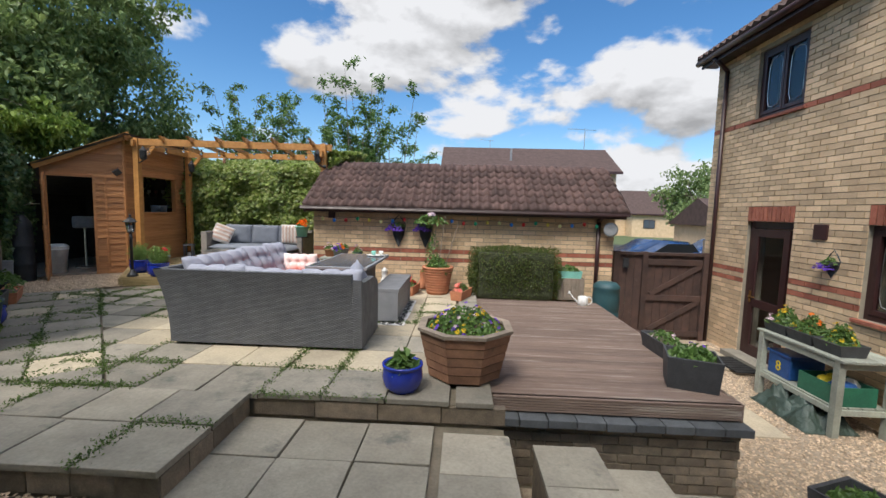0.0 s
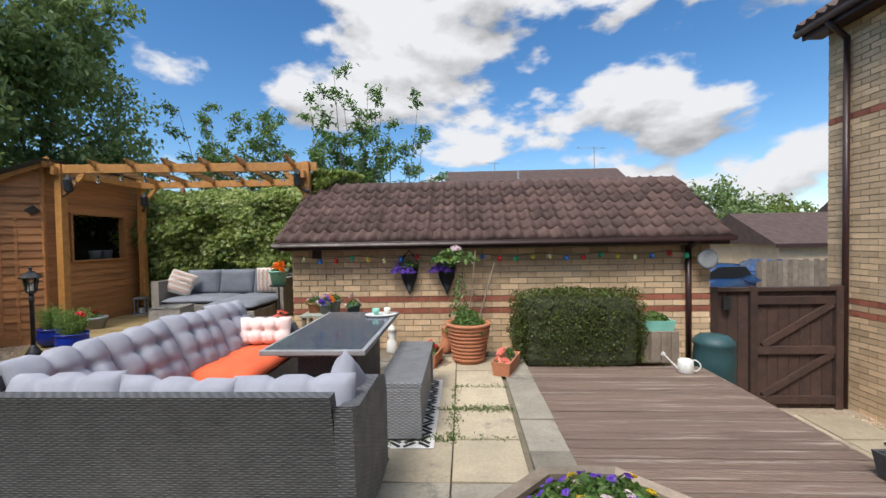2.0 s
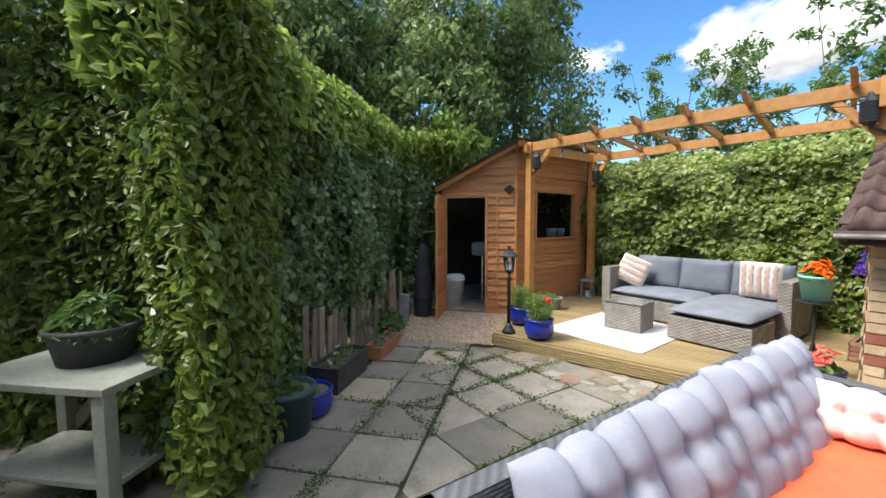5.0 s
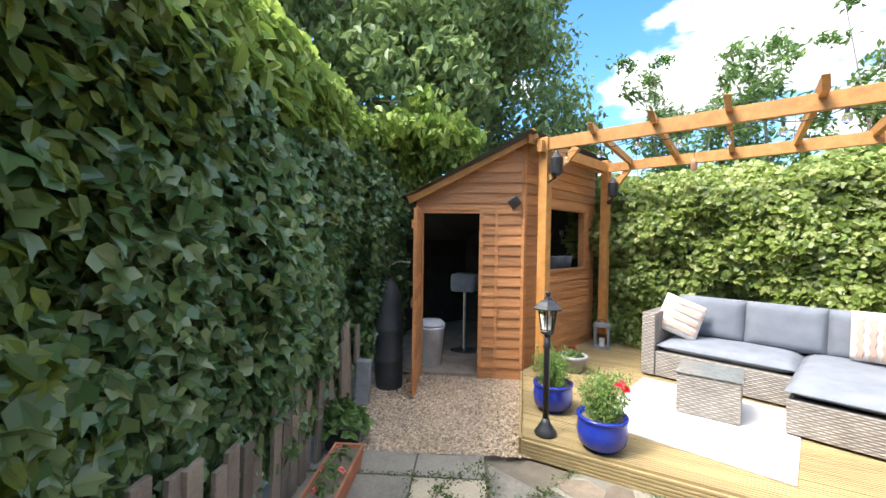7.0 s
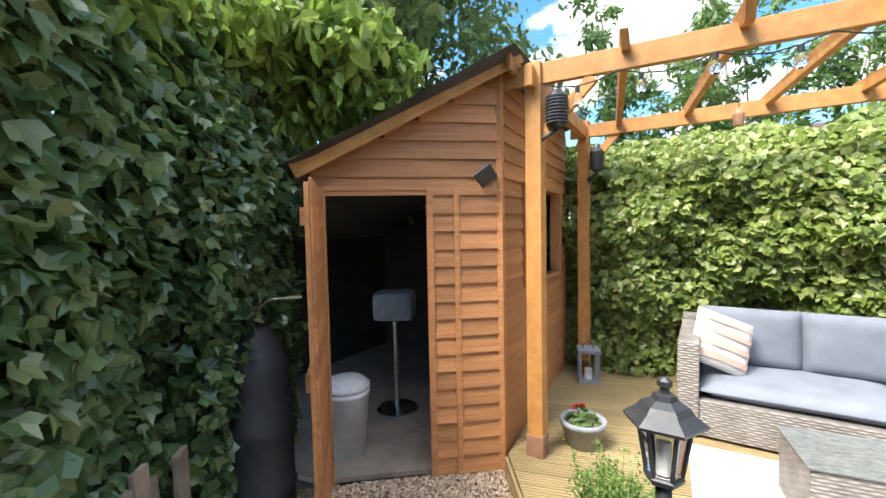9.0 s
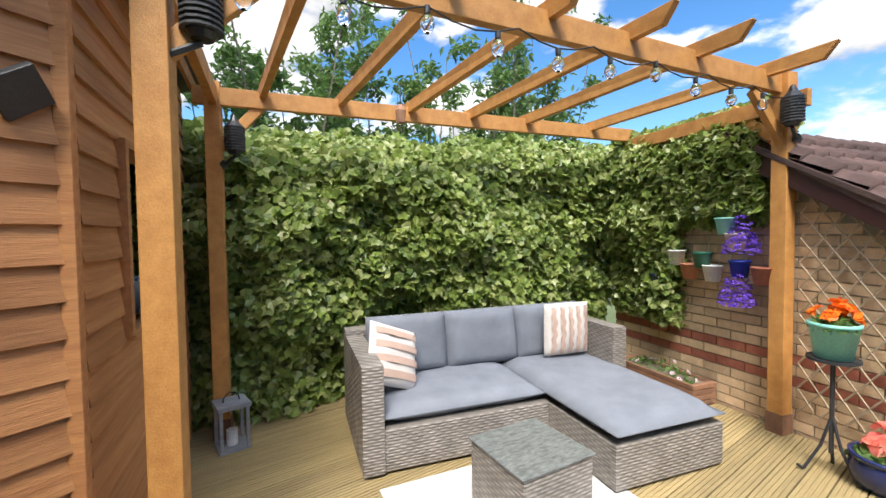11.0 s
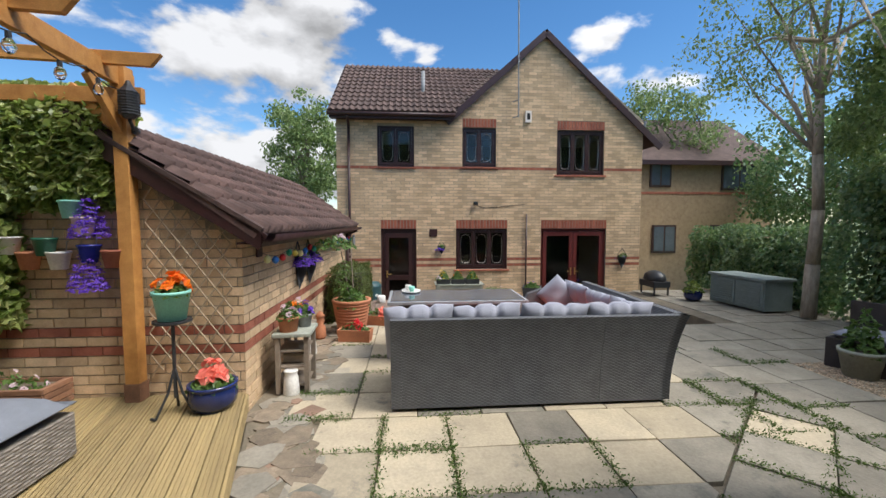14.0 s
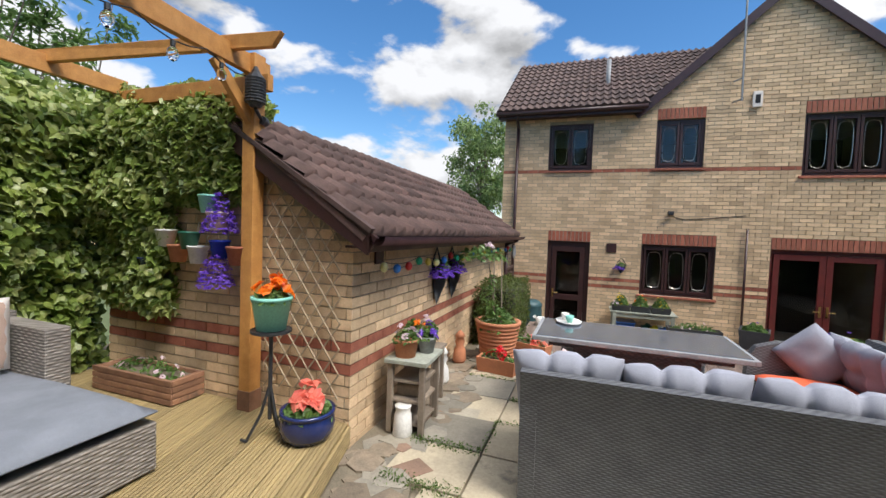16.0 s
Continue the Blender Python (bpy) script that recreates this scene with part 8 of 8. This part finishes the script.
# potted plants on an old stool by the garage
stl = thing("plant_table", pose(-1.42, 7.86, 0, 0, 0, 3), "bare old wooden plant table by the garage wall", "plant table")
part("top", boxm(-0.20, 0.20, -0.16, 0.16, 0.50, 0.53, 0.005), GREYWOOD, stl)
for x in (-0.16, 0.16):
    for y in (-0.12, 0.12):
        part("leg", boxm(x - 0.02, x + 0.02, y - 0.02, y + 0.02, 0, 0.50, 0.003), OLDWOOD, stl)
for z in (0.06, 0.22, 0.36):
    part("shelf", boxm(-0.16, 0.16, -0.12, 0.12, z, z + 0.02, 0.003), OLDWOOD, stl)
part("log", boxm(-0.1, 0.1, -0.1, 0.1, 0.245, 0.33, 0.02), OLDWOOD, stl)
for k, (x, y, r, h, m_, f_, lab) in enumerate(((-1.50, 7.90, 0.095, 0.13, TERRA, WHITE_F, "terracotta pot of small pale flowers"), (-1.34, 7.80, 0.07, 0.12, GREYP, PURPLE, "grey metal pot of violets"), (-1.27, 7.93, 0.09, 0.15, GREYP, ORANGE_F, "grey pot with orange flowers"), (-1.02, 7.92, 0.085, 0.14, BARREL, WHITE_F, "dark green pot with pink flowers"))):
    z0 = 0.53 if k < 3 else 0.48
    p = pot("flower_pot", pose(x, y, z0), cone_pot(r * 0.75, r, h, 0.02), m_, lab + " by the garage", "plant pot")
    foliage(p, r * 1.1, 0.10, h * 0.85, 170, 0.04, PLANT_L, seed=50 + k)
    blooms(p, r * 1.2, 0.13, h, 9 if k != 2 else 3, 0.05, f_, 60 + k)
st2 = thing("plant_table", pose(-1.0, 7.92, 0), "small low wooden plant stand by the garage wall", "plant table")
part("top", boxm(-0.14, 0.14, -0.12, 0.12, 0.455, 0.478, 0.004), OLDWOOD, st2)
for x in (-0.11, 0.11):
    for y in (-0.09, 0.09):
        part("leg", boxm(x - 0.015, x + 0.015, y - 0.015, y + 0.015, 0, 0.455, 0.003), OLDWOOD, st2)
jug = thing("enamel_churn", pose(-1.60, 7.86, 0), "small cream enamel milk churn on the paving", "churn")
part("body", lathe([(0.065, 0), (0.07, 0.01), (0.06, 0.15), (0.05, 0.17), (0.055, 0.20), (0.06, 0.21), (0.05, 0.215), (0.01, 0.21)], 22), WHITE, jug, smooth=True)
for k, (x, y) in enumerate(((-0.55, 7.95), (0.12, 7.98))):
    gn = thing("garden_gnome", pose(x, y, 0), "small painted garden gnome by the garage wall", "gnome")
    part("figure", lathe([(0.06, 0), (0.075, 0.03), (0.065, 0.14), (0.04, 0.19), (0.055, 0.23), (0.045, 0.28), (0.06, 0.29), (0.035, 0.33), (0.004, 0.36)], 16), TERRA if k else WHITE, gn, smooth=True)
# by the shrub and the gate
cr = thing("wooden_crate", pose(2.62, 7.86, -0.06), "old slatted wooden crate with a planter on it", "crate")
for k in range(4):
    part("slat", boxm(-0.22 + k * 0.115, -0.22 + k * 0.115 + 0.08, -0.14, -0.12, 0, 0.36, 0.004), OLDWOOD, cr)
part("box", boxm(-0.22, 0.22, -0.118, 0.14, 0.0, 0.36), OLDWOOD, cr)
trough(pose(2.60, 7.84, 0.30), 0.40, 0.22, 0.12, MINT, "pale green planter on an old crate", WHITE_F, 0.03, 200, 4, 31, 0.06)
wb = thing("water_butt", pose(3.12, 7.45, -0.84), "dark green plastic water butt by the gate", "water butt")
wb.matrix_basis = pose(3.16, 7.62, -0.50)
part("barrel", lathe([(0.17, 0), (0.20, 0.1), (0.21, 0.3), (0.20, 0.32), (0.21, 0.34), (0.21, 0.55), (0.20, 0.66), (0.21, 0.68), (0.21, 0.72), (0.15, 0.78), (0.05, 0.79)], 28), BARREL, wb, smooth=True)
part("plinth", boxm(-0.2, 0.2, -0.2, 0.2, -0.34, 0.0, 0.01), OLDB, wb)
wc = thing("watering_can", pose(2.72, 7.38, LD, 0, 0, 160), "white metal watering can on the deck", "watering can")
part("body", lathe([(0.075, 0), (0.08, 0.005), (0.075, 0.13), (0.06, 0.14), (0.05, 0.14), (0.05, 0.1), (0.01, 0.1)], 20), WHITE, wc, smooth=True)
bm = bmesh.new()
rod(bm, (0.07, 0, 0.03), (0.2, 0, 0.17), 0.012, 8, 0.008)
rod(bm, (0.2, 0, 0.17), (0.225, 0, 0.185), 0.02, 10, 0.028)
part("spout", bm, WHITE, wc)
bm = bmesh.new()
for k in range(8):
    a, b = math.pi * (0.5 + k / 8), math.pi * (0.5 + (k + 1) / 8)
    rod(bm, (-0.07 + 0.07 * math.cos(a), 0, 0.08 + 0.06 * math.sin(a)), (-0.07 + 0.07 * math.cos(b), 0, 0.08 + 0.06 * math.sin(b)), 0.007, 6)
part("handle", bm, WHITE, wc)
wl2 = thing("wall_clock", pose(3.30, GY - 0.14, 1.12, 90, 0, 0), "round pale metal ornament on the garage corner", "ornament")
part("ring", lathe([(0.09, 0), (0.12, 0.01), (0.12, 0.03), (0.09, 0.035), (0.01, 0.02)], 24), GREYP, wl2, smooth=True)

# potting bench by the kitchen wall
pb = thing("potting_bench", pose(4.88, 5.62, BED), "grey green timber potting bench with lower shelf", "bench")
for x in (-0.26, 0.26):
    for y in (-0.52, 0.52):
        part("leg", boxm(x - 0.035, x + 0.035, y - 0.035, y + 0.035, 0, 0.80, 0.004), GREYWOOD, pb)
for k in range(5):
    part("slat", boxm(-0.30 + k * 0.122, -0.30 + k * 0.122 + 0.115, -0.60, 0.60, 0.80, 0.825, 0.004), GREYWOOD, pb)
for k in range(4):
    part("shelf_slat", boxm(-0.26 + k * 0.135, -0.26 + k * 0.135 + 0.12, -0.52, 0.52, 0.30, 0.32, 0.004), GREYWOOD, pb)
for y in (-0.52, 0.52):
    part("rail", boxm(-0.26, 0.26, y - 0.02, y + 0.02, 0.72, 0.79, 0.004), GREYWOOD, pb)
    part("rail", boxm(-0.26, 0.26, y - 0.02, y + 0.02, 0.24, 0.298, 0.004), GREYWOOD, pb)
part("rail", boxm(-0.28, -0.24, -0.5, 0.5, 0.24, 0.298, 0.004), GREYWOOD, pb)
part("rail", boxm(-0.28, -0.24, -0.5, 0.5, 0.72, 0.79, 0.004), GREYWOOD, pb)
bench_top = BED + 0.826
for k in range(3):
    trough(pose(4.78, 5.30 + k * 0.36, bench_top, 0, 0, 90), 0.34, 0.30, 0.12, DKGREY, "black tray of marigolds on the potting bench", [YELLOW_F, ORANGE_F, YELLOW_F][k], 0.045, 620, 16, 70 + k, 0.045, grow=0.22)
p = pot("metal_pot", pose(4.72, 6.12, bench_top), cone_pot(0.06, 0.085, 0.12, 0.015), GREYP, "grey metal pot of pale flowers on the bench")
foliage(p, 0.1, 0.1, 0.1, 140, 0.045, PLANT_L, seed=77)
blooms(p, 0.09, 0.12, 0.12, 7, 0.04, WHITE_F, 78)
cb = thing("recycling_box", pose(4.86, 5.92, BED + 0.32, 0, 0, 90), "blue plastic recycling box numbered 8 on the shelf", "box")
part("body", boxm(-0.17, 0.17, -0.2, 0.2, 0, 0.26, 0.02), BINBLUE, cb)
part("rim", boxm(-0.185, 0.185, -0.215, 0.215, 0.26, 0.29, 0.008), BINBLUE, cb)
txt = bpy.data.curves.new("number", "FONT")
txt.body, txt.size, txt.extrude, txt.align_x = "8", 0.17, 0.002, "CENTER"
tm = bpy.data.objects.new("number_text", txt)
scene.collection.objects.link(tm)
bpy.context.view_layer.update()
num = bpy.data.meshes.new_from_object(tm.evaluated_get(bpy.context.evaluated_depsgraph_get()))
bpy.data.objects.remove(tm)
num.materials.append(YELLOW)
part("number", num, None, cb, "yellow number eight", Matrix.Translation((0.0, 0.203, 0.07)) @ pose(0, 0, 0, 90, 0, 180))
gb = thing("recycling_box", pose(4.84, 5.36, BED + 0.32, 0, 0, 90), "green plastic box full of bags on the shelf", "box")
bm = bmesh.new()
for q in ((-0.24, 0.24, -0.2, -0.185), (-0.24, 0.24, 0.185, 0.2), (-0.24, -0.225, -0.185, 0.185), (0.225, 0.24, -0.185, 0.185)):
    box(bm, *q, 0, 0.2, 0.004)
box(bm, -0.225, 0.225, -0.185, 0.185, 0, 0.02)
part("body", bm, BINGREEN, gb)
for k, m_ in enumerate((BINBLUE, WHITE, YELLOW, BINGREEN)):
    bag = thing("plastic_bag", gb.matrix_basis @ pose(-0.13 + k * 0.085, 0.06 * (-1) ** k, 0.16, 20 * k, 15, 40 * k), "crumpled plastic bag in the green box", "bag", "bags in the box")
    part("bag", cushion(0.2, 0.18, 0.14, 2, 2, seed=80 + k), m_, bag, smooth=True)
tarp = thing("tarpaulin", pose(4.66, 5.55, BED + 0.01), "crumpled dark green tarpaulin under the bench", "tarpaulin")
bm = bmesh.new()
bmesh.ops.create_grid(bm, x_segments=44, y_segments=60, size=0.5)
for vv in bm.verts:
    x, y = vv.co.x, vv.co.y
    f = max(0.0, 1 - (2 * x) ** 4) * max(0.0, 1 - (2 * y) ** 4)
    vv.co.z = f * (0.15 + 0.20 * noise.noise((x * 5, y * 5, 2)) + 0.10 * abs(noise.noise((x * 12, y * 9, 7)))) + 0.003
    vv.co.x = x * 0.55 + 0.03 * noise.noise((y * 6, x * 6, 1))
    vv.co.y = y * 0.85
part("sheet", bm, SHEET, tarp, smooth=True)
dmx = thing("door_mat", pose(4.86, 7.0, BED + 0.045), "dark rubber mat before the back door", "door mat")
for k in range(7):
    part("strip", boxm(-0.17, 0.17, -0.34 + k * 0.097, -0.34 + k * 0.097 + 0.075, 0, 0.02, 0.004), RUBBER, dmx)

# south side: storage box, barbecue, bench
sb = thing("storage_box", pose(2.36, 0.12, LOW, 0, 0, 4), "grey green resin storage box with louvred doors", "storage box")
part("body", boxm(-0.62, 0.62, -0.30, 0.30, 0.02, 0.56, 0.008), BOXGREY, sb)
part("lid", boxm(-0.66, 0.66, -0.34, 0.34, 0.565, 0.62, 0.012), BOXGREY, sb, "pale grey lid")
for x in (-0.6, 0.01):
    dd = part("door", boxm(x, x + 0.59, 0.302, 0.318, 0.05, 0.54, 0.004), BOXGREY, sb)
    for k in range(10):
        part("louvre", boxm(x + 0.05, x + 0.54, 0.318, 0.334, 0.08 + k * 0.044, 0.08 + k * 0.044 + 0.03, 0.004), BOXGREY, dd)
bq = thing("barbecue", pose(3.85, 1.15, LOW), "covered black barbecue on the patio", "barbecue")
part("lid", lathe([(0.30, 0.32), (0.31, 0.36), (0.27, 0.46), (0.15, 0.53), (0.01, 0.55)], 20, 0.7), METAL, bq, smooth=True)
part("bowl", boxm(-0.3, 0.3, -0.2, 0.2, 0.18, 0.32, 0.02), METAL, bq)
for x in (-0.26, 0.26):
    for y in (-0.16, 0.16):
        part("leg", boxm(x - 0.015, x + 0.015, y - 0.015, y + 0.015, 0, 0.18), METAL, bq)
p = pot("blue_pot", pose(3.05, 0.78, LOW), bowl(0.18, 0.22), NAVY, "dark blue pot with a leafy plant by the box")
foliage(p, 0.2, 0.24, 0.18, 260, 0.07, LAUREL, seed=91)
p = pot("green_pot", pose(-1.25, 2.02, LOW), cone_pot(0.14, 0.2, 0.3), GREYWOOD, "pale green pot under the tree")
foliage(p, 0.18, 0.5, 0.25, 260, 0.08, PLANT_L, seed=92)
wbn = thing("wicker_bench", pose(-1.15, 1.62, LOW, 0, 0, 20), "dark brown wicker bench with a lilac cushion", "bench")
part("seat", boxm(-0.4, 0.4, -0.25, 0.3, 0.0, 0.34, 0.012), WICKER_D, wbn)
part("back", boxm(-0.4, 0.4, -0.32, -0.25, 0.0, 0.72, 0.012), WICKER_D, wbn)
part("cushion", cushion(0.74, 0.5, 0.09, puff=0.2, seed=95), FABRIC, wbn, "pale lilac cushion", pose(0, 0.02, 0.385), True)
pt = thing("potting_table", pose(-4.15, 3.72, 0.0, 0, 0, 47), "old grey green table with a pot beside the hedge", "table")
part("top", boxm(-0.45, 0.45, -0.28, 0.28, 0.66, 0.70, 0.006), GREYWOOD, pt)
for x in (-0.40, 0.40):
    for y in (-0.23, 0.23):
        part("leg", boxm(x - 0.035, x + 0.035, y - 0.035, y + 0.035, 0, 0.66, 0.004), GREYWOOD, pt)
part("shelf", boxm(-0.4, 0.4, -0.22, 0.22, 0.16, 0.19, 0.004), GREYWOOD, pt)
bm = bmesh.new()
beam(bm, (-0.38, 0.26, 0.2), (0.0, 0.26, 0.64), 0.03, 0.06)
part("brace", bm, GREYWOOD, pt)
p = pot("black_tub", pose(-4.22, 3.78, 0.70), cone_pot(0.17, 0.22, 0.20), DKGREY, "wide black tub with a red geranium on the old table")
foliage(p, 0.22, 0.24, 0.16, 300, 0.08, PLANT_L, seed=96)
blooms(p, 0.18, 0.26, 0.2, 3, 0.06, WHITE_F, 97)

# inside the shed
stool = thing("bar_stool", pose(-6.85, 8.85, 0.035, 0, 0, 30), "bar stool with a pale seat shell inside the shed", "stool")
part("shell", boxm(-0.17, 0.17, -0.15, 0.15, 0.80, 1.04, 0.05), GREYP, stool, "pale grey seat shell")
bm = bmesh.new()
rod(bm, (0, 0, 0.02), (0, 0, 0.80), 0.02, 10)
part("column", bm, CHROME, stool)
part("foot", lathe([(0.18, 0), (0.18, 0.015), (0.03, 0.03)], 20), CHROME, stool)
ws = thing("wooden_stool", pose(-6.28, 8.95, 0.035, 0, 0, 10), "tall wooden stool inside the shed", "stool")
part("seat", boxm(-0.15, 0.15, -0.15, 0.15, 0.60, 0.63, 0.01), OLDWOOD, ws)
for x in (-0.12, 0.12):
    for y in (-0.12, 0.12):
        bm = bmesh.new()
        beam(bm, (x * 1.3, y * 1.3, 0), (x, y, 0.6), 0.03, 0.03)
        part("leg", bm, OLDWOOD, ws)
bn = thing("plastic_bin", pose(-6.72, 8.14, 0.035), "white plastic bin just inside the shed door", "bin")
part("body", lathe([(0.12, 0), (0.155, 0.42), (0.165, 0.43), (0.165, 0.46), (0.14, 0.46)], 22), WHITE, bn, smooth=True)
part("lid", lathe([(0.165, 0.462), (0.165, 0.49), (0.12, 0.53), (0.01, 0.54)], 22), WHITE, bn, smooth=True)
bar = thing("bar_counter", pose(-6.12, 9.55, 0.035), "wooden bar counter behind the shed hatch", "counter")
part("top", boxm(-0.25, 0.22, -0.75, 0.75, 1.08, 1.11, 0.006), OLDWOOD, bar)
part("front", boxm(-0.2, 0.18, -0.73, 0.73, 0, 1.08), SHADE_IN, bar)
for k in range(2):
    bu = thing("metal_bucket", pose(-5.95, 9.62 + k * 0.22, 1.146), "pale blue metal bucket on the hatch sill", "bucket", "buckets in the hatch")
    part("body", lathe([(0.07, 0), (0.09, 0.17), (0.095, 0.175), (0.085, 0.175), (0.065, 0.02)], 20), mat("pale_blue_metal", (0.32, 0.40, 0.48), rough=0.4, metal=0.3), bu, smooth=True)
sh = thing("glass_shelf", pose(-7.2, 10.32, 1.5), "dark shelf with red glasses inside the shed", "shelf")
part("board", boxm(-0.6, 1.2, -0.1, 0.1, 0, 0.02), SHADE_IN, sh)
for k in range(8):
    gls = thing("wine_glass", pose(-7.3 + k * 0.17, 10.30, 1.52), "wine glass on the shed shelf", "glass", "glasses on the shelf")
    part("bowl", lathe([(0.03, 0), (0.006, 0.01), (0.006, 0.07), (0.035, 0.1), (0.035, 0.16)], 12), REDFR if k % 2 else GREYP, gls, smooth=True)
